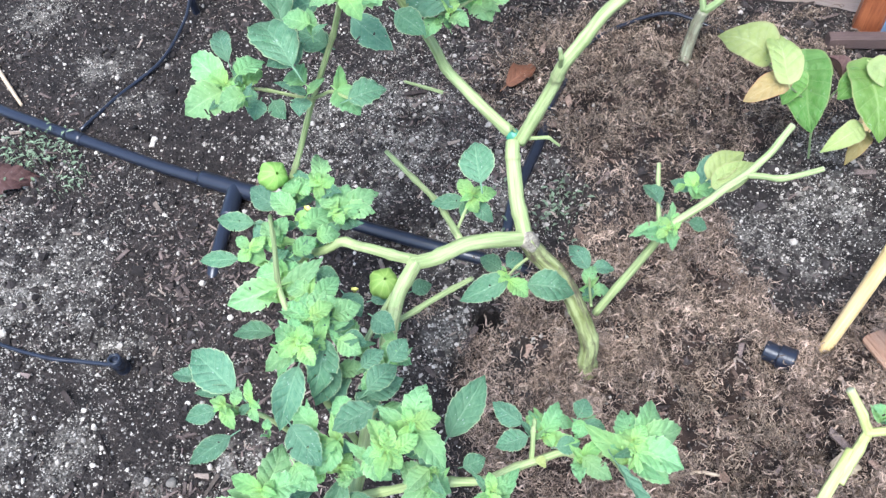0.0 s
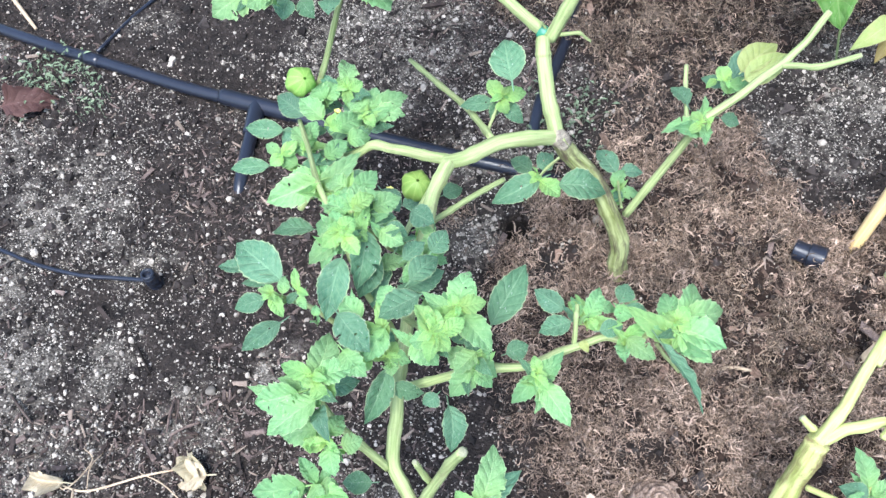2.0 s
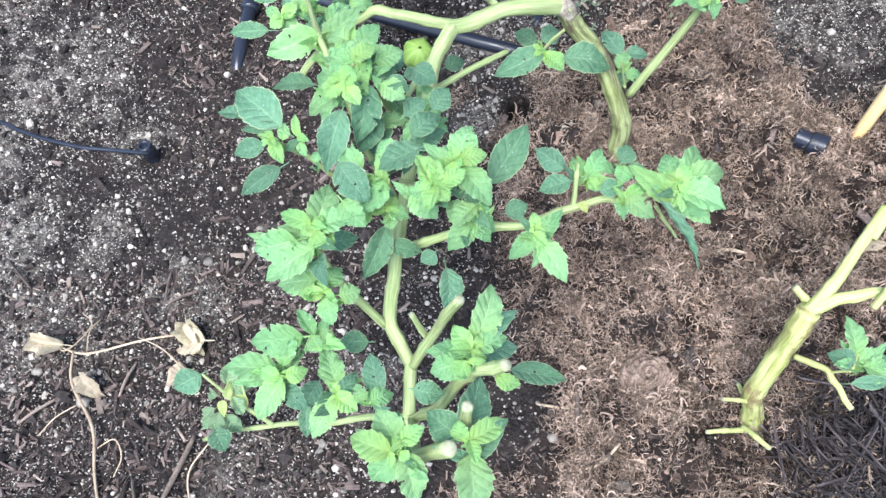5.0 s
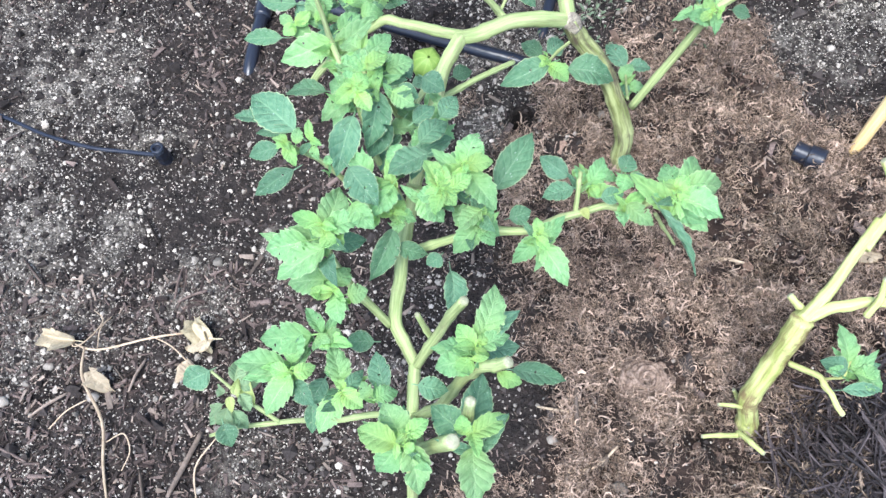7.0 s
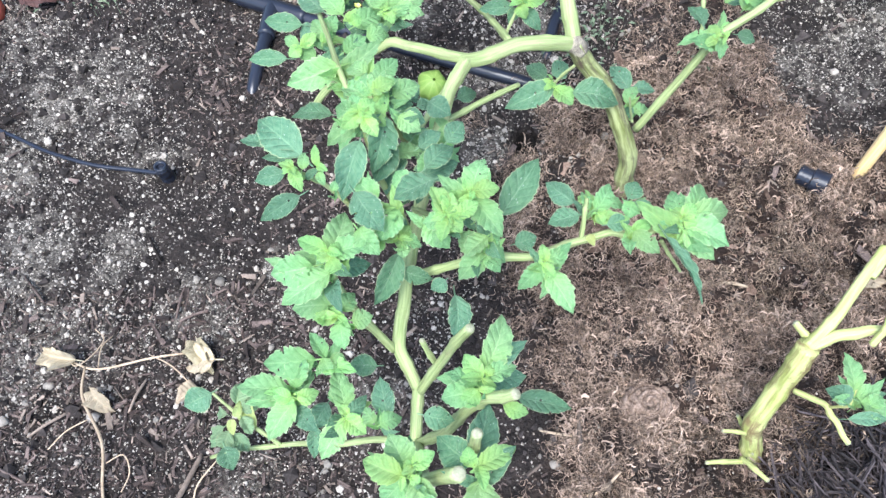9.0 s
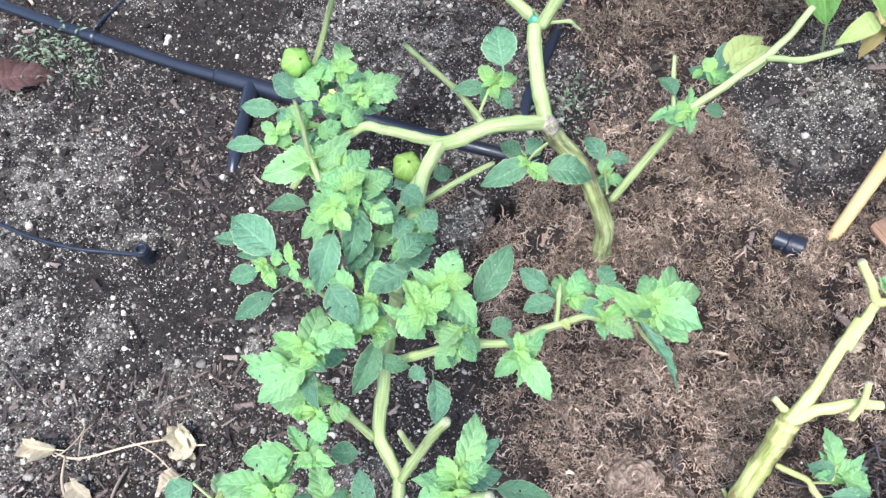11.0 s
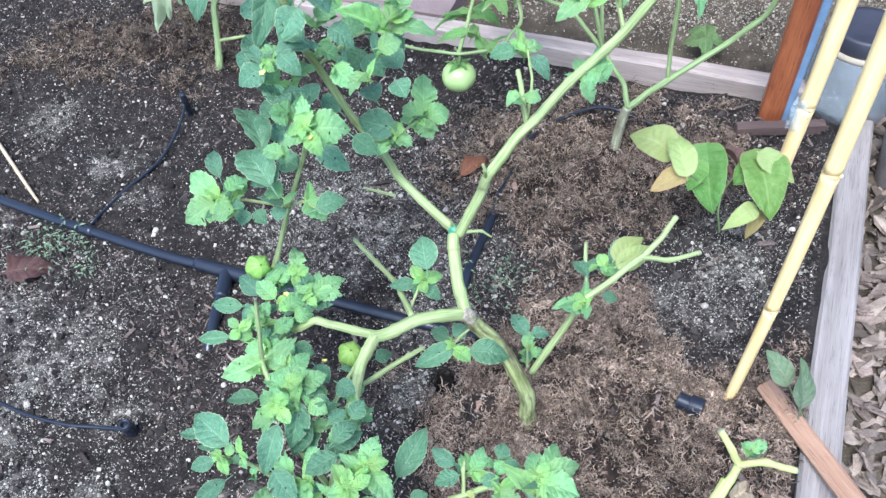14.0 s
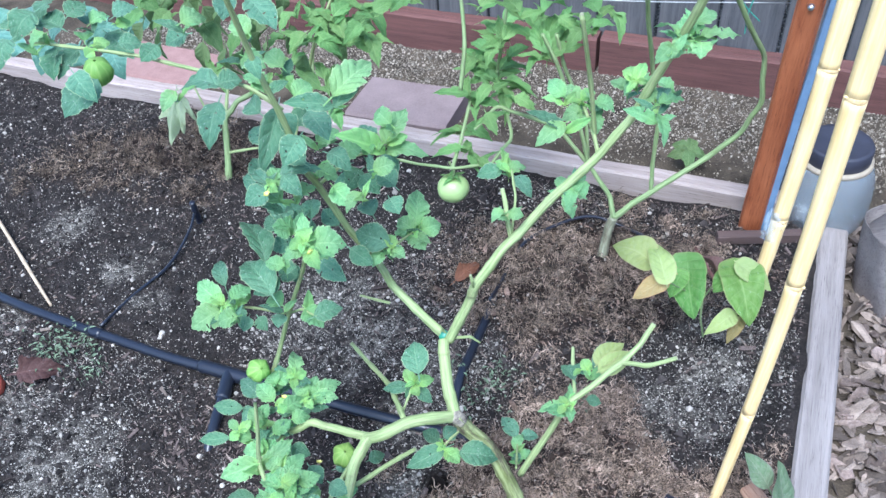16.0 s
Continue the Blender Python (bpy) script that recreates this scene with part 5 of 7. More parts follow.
stem(pruned, "branch", [(0.341, 0.310, 0.186), (0.364, 0.335, 0.192), (0.376, 0.349, 0.195), (0.367, 0.356, 0.215), (0.356, 0.370, 0.232)], 0.0072, 0.0065, cut=True)
stem(pruned, "branch", [(0.374, 0.348, 0.195), (0.399, 0.341, 0.210), (0.423, 0.324, 0.220)], 0.006, 0.0058, cut=True)
stem(pruned, "branch", [(0.279, 0.251, 0.172), (0.303, 0.259, 0.178), (0.329, 0.260, 0.185), (0.353, 0.255, 0.190)], 0.008, 0.0065, cut=True)
stem(pruned, "twig", [(0.326, 0.247, 0.185), (0.333, 0.254, 0.200), (0.333, 0.263, 0.220)], 0.0048, 0.0048, cut=True)
stem(pruned, "twig", [(0.287, 0.254, 0.168), (0.279, 0.264, 0.172), (0.271, 0.272, 0.178)], 0.0052, 0.0052, cut=True)
stem(pruned, "twig", [(0.276, 0.229, 0.130), (0.293, 0.210, 0.145), (0.299, 0.194, 0.145), (0.306, 0.178, 0.140)], 0.004, 0.0042, cut=True)
stem(pruned, "twig", [(0.254, 0.199, 0.020), (0.232, 0.195, 0.035), (0.214, 0.193, 0.040)], 0.004, 0.0035, cut=True)
stem(pruned, "twig", [(0.254, 0.202, 0.020), (0.260, 0.187, 0.035), (0.268, 0.175, 0.040)], 0.004, 0.0038, cut=True)
stem(pruned, "twig", [(0.258, 0.216, 0.050), (0.241, 0.214, 0.065), (0.226, 0.214, 0.070)], 0.0032, 0.003, cut=True)
stem(pruned, "twig", [(0.294, 0.208, 0.145), (0.303, 0.202, 0.165), (0.311, 0.215, 0.170)], 0.0018, 0.0014)
stem(tomato, "trunk", [(0.405, 1.056, -0.010), (0.415, 1.075, 0.035), (0.427, 1.079, 0.085)], 0.0098, 0.0088)
stem(tomato, "branch", [(0.427, 1.079, 0.085), (0.467, 1.103, 0.095), (0.518, 1.124, 0.110), (0.603, 1.135, 0.160), (0.650, 1.120, 0.220), (0.669, 1.106, 0.290), (0.654, 1.099, 0.380), (0.603, 1.066, 0.460), (0.561, 1.039, 0.530)], 0.0075, 0.005)
stem(tomato, "branch", [(0.504, 1.122, 0.105), (0.504, 1.131, 0.160), (0.502, 1.126, 0.260), (0.477, 1.111, 0.370), (0.451, 1.074, 0.470), (0.434, 1.042, 0.540)], 0.0055, 0.0045)
stem(tomato, "branch", [(0.427, 1.079, 0.085), (0.421, 1.102, 0.120), (0.383, 1.121, 0.180), (0.328, 1.142, 0.250), (0.273, 1.140, 0.280), (0.225, 1.143, 0.300), (0.183, 1.125, 0.270)], 0.0065, 0.0035)
stem(tomato, "branch", [(0.384, 1.118, 0.180), (0.357, 1.120, 0.290), (0.320, 1.120, 0.390), (0.297, 1.124, 0.440)], 0.005, 0.004)
stem(tomato, "branch", [(0.383, 1.121, 0.180), (0.375, 1.133, 0.280), (0.337, 1.134, 0.370), (0.322, 1.139, 0.430)], 0.0045, 0.004)
stem(tomato, "branch", [(0.207, 1.077, 0.230), (0.139, 1.074, 0.230), (0.081, 1.095, 0.230), (0.034, 1.105, 0.240)], 0.0035, 0.003)
stem(tomato, "branch", [(0.207, 1.077, 0.230), (0.247, 1.127, 0.250), (0.237, 1.256, 0.300), (0.244, 1.212, 0.400), (0.259, 1.255, 0.450)], 0.004, 0.0035)
stem(tomato, "branch", [(0.164, 1.158, 0.330), (0.176, 1.184, 0.400), (0.176, 1.227, 0.470)], 0.005, 0.004)
stem(tomato, "branch", [(0.139, 1.074, 0.230), (0.159, 1.138, 0.240), (0.185, 1.186, 0.300)], 0.0045, 0.004)
stem(gooseberry, "trunk", [(-0.341, 1.412, -0.010), (-0.333, 1.443, 0.055), (-0.327, 1.475, 0.120), (-0.297, 1.490, 0.150), (-0.251, 1.496, 0.170)], 0.0075, 0.006)
stem(gooseberry, "branch", [(-0.330, 1.442, 0.055), (-0.296, 1.431, 0.065), (-0.254, 1.419, 0.075)], 0.0045, 0.0035)
stem(gooseberry, "branch", [(-0.119, 1.270, 0.230), (-0.108, 1.324, 0.270), (-0.103, 1.371, 0.310)], 0.005, 0.0045)
stem(gooseberry, "branch", [(-0.325, 1.478, 0.125), (-0.314, 1.513, 0.180), (-0.309, 1.530, 0.250), (-0.310, 1.548, 0.330)], 0.005, 0.004)
stem(gooseberry, "branch", [(-0.164, 1.320, 0.150), (-0.145, 1.342, 0.200), (-0.081, 1.310, 0.380), (-0.041, 1.313, 0.450)], 0.005, 0.004)
stem(bean, "stem", [(0.537, 0.849, -0.005), (0.523, 0.844, 0.050), (0.522, 0.850, 0.090), (0.505, 0.876, 0.130)], 0.0022, 0.0018)
stem(bean, "stem", [(0.522, 0.850, 0.090), (0.450, 0.815, 0.170), (0.413, 0.812, 0.212)], 0.0018, 0.0015)
stem(bean, "stem", [(0.522, 0.850, 0.090), (0.534, 0.844, 0.130)], 0.0018, 0.0015)
stem(seedling, "stem", [(0.552, 0.499, -0.005), (0.522, 0.473, 0.060), (0.504, 0.461, 0.100)], 0.0018, 0.0015)
stem(seedling, "stem", [(0.530, 0.479, 0.040), (0.511, 0.484, 0.085), (0.498, 0.490, 0.110)], 0.0016, 0.0014)
leaves(cherry, MATURE, [(-124, 336, 350, -160, 367, 362, 32), (-149, 347, 350, -171, 353, 352, 15), (-126, 339, 350, -154, 337, 349, 10), (-135, 322, 350, -157, 317, 348, 16), (-123, 302, 350, -151, 286, 344, 17), (-114, 416, 300, -150, 420, 302, 19), (-71, 408, 325, -45, 404, 323, 20), (-53, 393, 325, -36, 386, 322, 19), (-86, 368, 325, -100, 324, 309, 26), (-67, 391, 325, -73, 350, 310, 29), (-88, 320, 325, -67, 292, 315, 27), (-29, 330, 325, -60, 317, 320, 28), (-53, 399, 275, -73, 361, 261, 28)])
leaves(cherry, MATURE, [(107, 540, 172, 157, 533, 169, 38)])
leaves(cherry, MATURE, [(-41, 368, 275, -11, 379, 279, 23), (22, 328, 275, 54, 371, 291, 29), (-35, 386, 275, -46, 350, 262, 23), (32, 310, 260, 50, 315, 262, 19), (-54, 326, 260, -71, 336, 264, 18), (79, 331, 285, 57, 347, 291, 20), (82, 320, 285, 57, 314, 283, 20), (121, 333, 285, 129, 346, 290, 18), (126, 330, 285, 143, 322, 282, 10), (102, 310, 285, 120, 312, 286, 16), (141, 286, 304, 161, 234, 296, 16), (-148, 633, 205, -178, 658, 214, 29), (-109, 643, 205, -138, 637, 203, 27)])
leaves(cherry, MATURE, [(-117, 595, 205, -92, 619, 214, 24), (-170, 615, 205, -211, 622, 208, 23), (-182, 569, 205, -222, 570, 205, 19), (-118, 569, 205, -92, 578, 208, 20), (-54, 547, 150, -30, 552, 152, 19), (-11, 556, 150, 10, 563, 153, 21), (90, 554, 165, 38, 535, 158, 30), (89, 570, 165, 107, 581, 169, 24), (83, 566, 165, 62, 580, 170, 24), (194, 640, 55, 175, 673, 67, 26), (198, 640, 55, 226, 639, 54, 23), (191, 598, 55, 185, 612, 60, 17), (65, 594, 268, 62, 636, 284, 39)])
leaves(cherry, MATURE, [(50, 623, 210, 14, 623, 210, 19), (58, 618, 210, 78, 602, 204, 20), (53, 622, 210, 44, 608, 205, 14), (279, 593, 190, 299, 588, 188, 18), (299, 639, 190, 331, 680, 205, 28), (291, 636, 190, 272, 650, 195, 18), (290, 715, 80, 274, 740, 89, 29), (-170, 692, 355, -184, 734, 371, 22), (-142, 649, 355, -149, 635, 350, 21), (-133, 633, 355, -140, 618, 349, 25), (-122, 632, 355, -111, 615, 349, 20), (-92, 633, 355, -99, 618, 350, 27), (-49, 604, 375, -15, 612, 378, 36)])
leaves(cherry, MATURE, [(-89, 600, 420, -126, 657, 441, 44), (-83, 628, 420, -113, 610, 413, 27), (-102, 659, 420, -129, 730, 447, 42), (-39, 646, 430, -6, 614, 418, 29), (-77, 707, 430, -100, 754, 447, 34), (-84, 703, 430, -106, 722, 437, 28), (-69, 630, 550, -99, 643, 555, 31), (-70, 623, 550, -94, 608, 545, 30), (-62, 637, 550, -15, 651, 555, 31), (-70, 628, 550, -88, 666, 564, 33), (-29, 643, 600, -45, 614, 589, 32), (-24, 691, 600, -2, 653, 586, 34), (-57, 703, 600, -70, 633, 574, 31)])
leaves(cherry, MATURE, [(-51, 691, 600, -39, 665, 590, 25), (-71, 718, 430, -52, 741, 439, 27), (-50, 719, 430, -49, 753, 443, 27), (45, 694, 400, 1, 714, 407, 42), (23, 753, 400, 8, 779, 410, 32), (17, 756, 470, -2, 734, 462, 34), (17, 744, 470, 38, 718, 460, 33), (58, 715, 470, 37, 734, 477, 34), (51, 694, 470, 61, 674, 462, 29), (53, 800, 470, 55, 766, 457, 32), (-13, 816, 470, 18, 805, 466, 28), (31, 814, 470, 16, 844, 481, 30), (3, 771, 470, -18, 765, 468, 28)])
leaves(cherry, MATURE, [(190, 738, 465, 157, 733, 463, 24), (203, 724, 465, 221, 699, 456, 22), (352, 673, 585, 367, 698, 594, 19), (-237, 706, 650, -266, 663, 634, 42), (-276, 780, 650, -298, 748, 638, 26), (-303, 792, 650, -301, 745, 633, 31), (-251, 809, 650, -218, 774, 637, 35), (-104, 672, 650, -152, 685, 655, 40), (-106, 673, 650, -82, 678, 652, 30), (-101, 639, 650, -111, 595, 633, 31), (-157, 792, 650, -182, 783, 647, 37), (-79, 782, 690, -48, 740, 674, 38), (-105, 799, 690, -107, 763, 677, 29)])
leaves(cherry, MATURE, [(-61, 650, 690, -55, 629, 682, 19), (-315, 795, 690, -336, 766, 679, 38), (-320, 732, 690, -332, 705, 680, 33), (-273, 775, 690, -257, 793, 697, 30), (-305, 823, 690, -320, 801, 682, 33), (-110, 299, 250, -84, 301, 251, 19), (-62, 311, 250, -81, 271, 235, 24), (-88, 255, 150, -115, 256, 150, 22), (-130, 222, 150, -146, 201, 142, 22), (-140, 201, 150, -139, 176, 141, 17), (-104, 188, 205, -89, 205, 211, 14), (-71, 189, 205, -79, 218, 216, 23), (-7, 114, 330, -29, 130, 336, 24)])
leaves(cherry, MATURE, [(-5, 116, 330, 5, 148, 342, 23), (-37, 146, 330, -18, 142, 329, 17), (3, 164, 335, 29, 168, 336, 18), (27, 185, 250, 67, 177, 247, 19), (-18, 302, 190, -17, 266, 176, 25), (-60, 300, 240, -35, 292, 237, 18), (-24, 290, 240, -35, 282, 237, 16), (-254, 259, 85, -280, 247, 81, 30), (-235, 206, 85, -227, 186, 78, 24)])
leaves(cherry, GREEN, [(-123, 325, 350, -121, 337, 355, 10), (-111, 322, 350, -107, 313, 347, 8), (-100, 305, 350, -98, 312, 353, 8), (-105, 440, 330, -148, 428, 325, 29), (-87, 388, 330, -108, 396, 333, 21), (-85, 386, 330, -70, 378, 327, 20), (-87, 387, 330, -92, 405, 337, 17), (-88, 384, 330, -112, 367, 324, 20), (-79, 409, 330, -85, 428, 337, 19), (-77, 410, 330, -51, 421, 334, 20), (-81, 407, 330, -102, 420, 335, 19), (-77, 412, 330, -68, 432, 337, 17), (-87, 381, 330, -103, 362, 323, 17)])
leaves(cherry, GREEN, [(-41, 420, 255, -31, 389, 244, 26), (-30, 368, 255, -13, 353, 249, 26), (-77, 336, 255, -96, 320, 249, 21), (-2, 318, 322, 7, 345, 332, 23), (0, 313, 322, 20, 286, 312, 24), (-23, 294, 322, -38, 295, 322, 18), (-20, 292, 322, -32, 280, 317, 17), (5, 286, 295, -14, 297, 299, 22), (6, 284, 295, -12, 265, 288, 22), (7, 286, 295, 24, 281, 293, 20), (7, 281, 295, 19, 270, 291, 16), (5, 288, 295, 19, 300, 300, 18), (87, 324, 285, 88, 339, 291, 13)])
leaves(cherry, GREEN, [(95, 323, 285, 109, 343, 293, 19), (100, 330, 285, 119, 331, 285, 15), (124, 331, 285, 120, 318, 280, 18), (119, 297, 295, 138, 281, 289, 17), (156, 304, 295, 150, 328, 304, 22), (159, 309, 295, 181, 332, 304, 27), (162, 311, 295, 197, 310, 295, 29), (157, 299, 295, 192, 287, 290, 31), (156, 297, 295, 180, 276, 287, 21), (-122, 625, 235, -131, 647, 243, 27), (-122, 628, 235, -106, 639, 239, 24), (-125, 630, 235, -133, 618, 231, 22), (-98, 635, 235, -98, 675, 250, 24)])
leaves(cherry, GREEN, [(-79, 604, 235, -96, 624, 242, 23), (-76, 604, 235, -68, 627, 244, 24), (-73, 603, 235, -37, 618, 241, 25), (-73, 599, 235, -41, 598, 235, 23), (-140, 569, 235, -127, 589, 243, 19), (-136, 562, 235, -151, 584, 243, 21), (-164, 572, 215, -155, 559, 210, 16), (-169, 576, 215, -185, 587, 219, 14), (-117, 526, 215, -132, 550, 224, 26), (-115, 516, 215, -101, 545, 226, 23), (-78, 620, 215, -88, 598, 207, 20), (-39, 486, 190, -18, 493, 193, 24), (-37, 460, 190, -15, 463, 191, 18)])
leaves(cherry, GREEN, [(-27, 452, 190, -10, 446, 188, 15), (-32, 453, 190, -38, 430, 181, 26), (52, 283, 280, 69, 289, 282, 14), (51, 280, 280, 33, 262, 273, 18), (54, 275, 280, 73, 244, 268, 21), (187, 616, 60, 200, 638, 68, 19), (194, 603, 60, 215, 608, 62, 20), (248, 567, 214, 211, 568, 214, 17), (249, 570, 214, 252, 547, 206, 16), (288, 615, 215, 310, 611, 214, 18), (278, 772, 400, 306, 792, 407, 23), (278, 765, 400, 301, 754, 396, 22)])
leaves(cherry, GREEN, [(275, 760, 400, 277, 727, 388, 22), (274, 771, 400, 266, 795, 409, 19), (-167, 656, 356, -202, 690, 369, 35), (-169, 647, 356, -204, 628, 349, 40), (-61, 624, 370, -40, 600, 361, 33), (-34, 590, 500, 5, 587, 499, 41), (-37, 581, 500, -62, 576, 498, 27), (-71, 683, 450, -88, 676, 448, 30), (-68, 682, 450, -93, 691, 453, 30), (-70, 613, 450, -93, 620, 453, 22), (-68, 633, 550, -55, 650, 556, 26), (44, 690, 390, 62, 681, 387, 28), (33, 692, 390, 21, 675, 384, 21)])
leaves(cherry, GREEN, [(75, 766, 364, 83, 822, 385, 38), (75, 755, 364, 49, 779, 373, 30), (83, 759, 364, 111, 766, 367, 33), (75, 749, 364, 86, 727, 356, 29), (48, 763, 500, 78, 815, 519, 34), (31, 743, 500, 27, 761, 507, 21), (271, 690, 475, 279, 670, 468, 23), (265, 674, 475, 254, 656, 468, 20), (197, 737, 465, 220, 744, 468, 22), (181, 661, 465, 166, 652, 462, 17), (187, 655, 465, 204, 650, 463, 17), (285, 749, 545, 262, 776, 555, 27), (282, 731, 545, 260, 725, 543, 25)])
leaves(cherry, GREEN, [(302, 734, 545, 320, 749, 551, 23), (293, 723, 545, 297, 699, 536, 23), (258, 707, 545, 221, 683, 536, 26), (340, 716, 585, 322, 710, 583, 22), (346, 674, 585, 338, 690, 591, 24), (350, 667, 585, 380, 672, 587, 25), (346, 651, 585, 348, 616, 572, 17), (378, 651, 670, 420, 651, 670, 31), (375, 640, 670, 371, 623, 664, 24), (370, 652, 670, 360, 673, 678, 26), (369, 658, 670, 383, 687, 681, 27), (361, 648, 670, 347, 628, 663, 20), (-266, 779, 660, -272, 798, 667, 24)])
leaves(cherry, GREEN, [(-143, 651, 660, -156, 632, 653, 19), (-321, 777, 660, -305, 791, 665, 24), (10, 648, 640, 51, 689, 655, 39), (-107, 279, 305, -94, 310, 317, 27), (-105, 279, 305, -79, 287, 308, 24), (-119, 270, 305, -151, 265, 303, 28), (-106, 263, 305, -143, 244, 298, 29), (-110, 258, 265, -144, 257, 265, 26), (-104, 253, 265, -94, 266, 270, 19), (-104, 245, 265, -101, 224, 257, 21), (-95, 245, 265, -79, 247, 266, 18), (-128, 229, 228, -170, 227, 227, 30), (-120, 230, 228, -132, 250, 236, 14)])
leaves(cherry, GREEN, [(-117, 229, 228, -103, 225, 226, 18), (-122, 230, 228, -115, 217, 223, 15), (-144, 208, 223, -139, 234, 233, 23), (-148, 206, 223, -190, 210, 224, 25), (-143, 197, 223, -166, 169, 213, 24), (-106, 195, 205, -115, 227, 217, 23), (-107, 186, 205, -125, 159, 195, 23), (-113, 206, 205, -120, 214, 208, 12), (-81, 183, 210, -90, 194, 214, 17), (-78, 181, 210, -62, 188, 212, 18), (-45, 106, 350, -56, 126, 357, 22), (-47, 101, 350, -60, 86, 344, 21), (-40, 102, 350, -34, 74, 339, 21)])
leaves(cherry, GREEN, [(-4, 99, 350, -4, 68, 339, 27), (3, 162, 362, 18, 193, 373, 22), (-7, 148, 362, -25, 145, 361, 19), (-3, 153, 362, -21, 162, 365, 16), (2, 157, 362, 21, 165, 365, 15), (-57, 305, 280, -66, 317, 284, 15), (-57, 305, 280, -41, 303, 279, 17), (-57, 302, 280, -55, 291, 276, 14)])
leaves(cherry, YOUNG, [(-130, 324, 352, -135, 331, 355, 10), (-130, 323, 352, -123, 309, 347, 13), (-111, 325, 352, -114, 341, 358, 9), (-130, 324, 352, -138, 321, 351, 8), (-84, 374, 350, -96, 364, 346, 17), (-83, 375, 350, -72, 384, 353, 18), (-74, 395, 350, -58, 405, 354, 17), (-80, 369, 350, -70, 356, 345, 17), (-84, 375, 350, -90, 381, 352, 10), (-81, 375, 350, -78, 382, 353, 10), (-1, 314, 330, 19, 316, 331, 18), (-3, 312, 330, -9, 294, 323, 14), (-4, 314, 330, -6, 324, 334, 11)])
leaves(cherry, YOUNG, [(-21, 295, 330, -31, 315, 338, 18), (-21, 295, 330, -17, 311, 336, 15), (-19, 291, 330, -9, 282, 327, 16), (-20, 293, 330, -13, 300, 333, 10), (6, 286, 300, 7, 298, 304, 16), (9, 286, 300, 15, 291, 302, 10), (95, 320, 285, 100, 312, 282, 12), (119, 302, 285, 136, 311, 288, 14), (88, 331, 285, 82, 336, 287, 9), (155, 304, 300, 166, 314, 304, 15), (155, 304, 300, 150, 313, 303, 13), (156, 302, 300, 166, 299, 299, 13), (-98, 633, 240, -107, 649, 246, 16)])
leaves(cherry, YOUNG, [(-95, 629, 240, -82, 637, 243, 16), (-100, 632, 240, -95, 612, 232, 15), (-160, 550, 240, -172, 542, 237, 17), (-160, 550, 240, -145, 563, 245, 16), (-78, 596, 240, -83, 605, 243, 13), (52, 279, 285, 51, 292, 290, 12), (50, 276, 285, 59, 267, 282, 12), (89, 545, 172, 107, 529, 166, 28), (87, 556, 172, 74, 549, 169, 16), (56, 618, 222, 45, 638, 229, 21), (58, 618, 222, 83, 622, 224, 21), (56, 614, 222, 60, 602, 217, 19), (247, 563, 218, 240, 576, 223, 14)])
leaves(cherry, YOUNG, [(255, 562, 218, 258, 580, 225, 13), (246, 561, 218, 233, 555, 216, 13), (286, 619, 215, 281, 636, 221, 20), (276, 621, 215, 265, 616, 213, 12), (275, 762, 405, 288, 769, 408, 13), (275, 762, 405, 268, 752, 401, 12), (-165, 651, 360, -181, 665, 365, 23), (-165, 649, 360, -157, 635, 355, 20), (-148, 649, 360, -133, 667, 367, 20), (-36, 584, 505, -36, 609, 514, 27), (-39, 580, 505, -55, 589, 508, 21), (-32, 570, 505, -23, 553, 499, 22), (-68, 622, 555, -66, 634, 559, 13)])
leaves(cherry, YOUNG, [(-68, 622, 555, -60, 616, 553, 14), (44, 689, 395, 45, 710, 403, 22), (76, 752, 366, 66, 739, 361, 22), (52, 762, 500, 78, 772, 504, 22), (190, 739, 468, 196, 773, 481, 15), (196, 727, 468, 182, 741, 473, 14), (283, 741, 550, 301, 756, 556, 20), (285, 734, 550, 291, 726, 547, 15), (332, 709, 590, 330, 737, 600, 20), (335, 708, 590, 351, 734, 600, 18), (348, 670, 580, 339, 664, 578, 19), (351, 677, 580, 359, 687, 584, 14), (-250, 757, 660, -235, 767, 664, 22)])
leaves(cherry, YOUNG, [(-249, 752, 660, -258, 745, 657, 18), (-238, 809, 660, -223, 816, 662, 18), (-108, 279, 310, -132, 289, 314, 17), (-106, 279, 310, -116, 273, 308, 14), (-106, 274, 310, -99, 262, 305, 17), (-105, 278, 310, -100, 285, 313, 10), (-105, 245, 270, -123, 244, 270, 15), (-102, 247, 270, -111, 252, 272, 10), (-144, 197, 228, -159, 203, 230, 17), (-140, 197, 228, -124, 201, 230, 17), (-143, 200, 228, -149, 193, 226, 10), (-105, 187, 208, -89, 176, 204, 20), (-103, 190, 208, -111, 198, 211, 11)])
leaves(cherry, YOUNG, [(-48, 101, 355, -71, 110, 358, 22), (-42, 106, 355, -29, 114, 358, 14), (-45, 103, 355, -40, 110, 357, 10), (-43, 101, 355, -38, 96, 353, 9), (-4, 106, 352, 18, 117, 356, 17), (-7, 106, 352, -10, 117, 356, 14), (-5, 104, 352, 0, 110, 354, 9), (0, 155, 365, -11, 169, 370, 16), (-2, 148, 365, -12, 139, 362, 15), (3, 157, 365, 6, 164, 367, 10), (14, 152, 330, 29, 145, 327, 14), (-59, 304, 282, -76, 309, 284, 13), (-57, 306, 282, -50, 315, 285, 13)])
leaves(cherry, YOUNG, [(-70, 304, 282, -80, 296, 279, 15)])
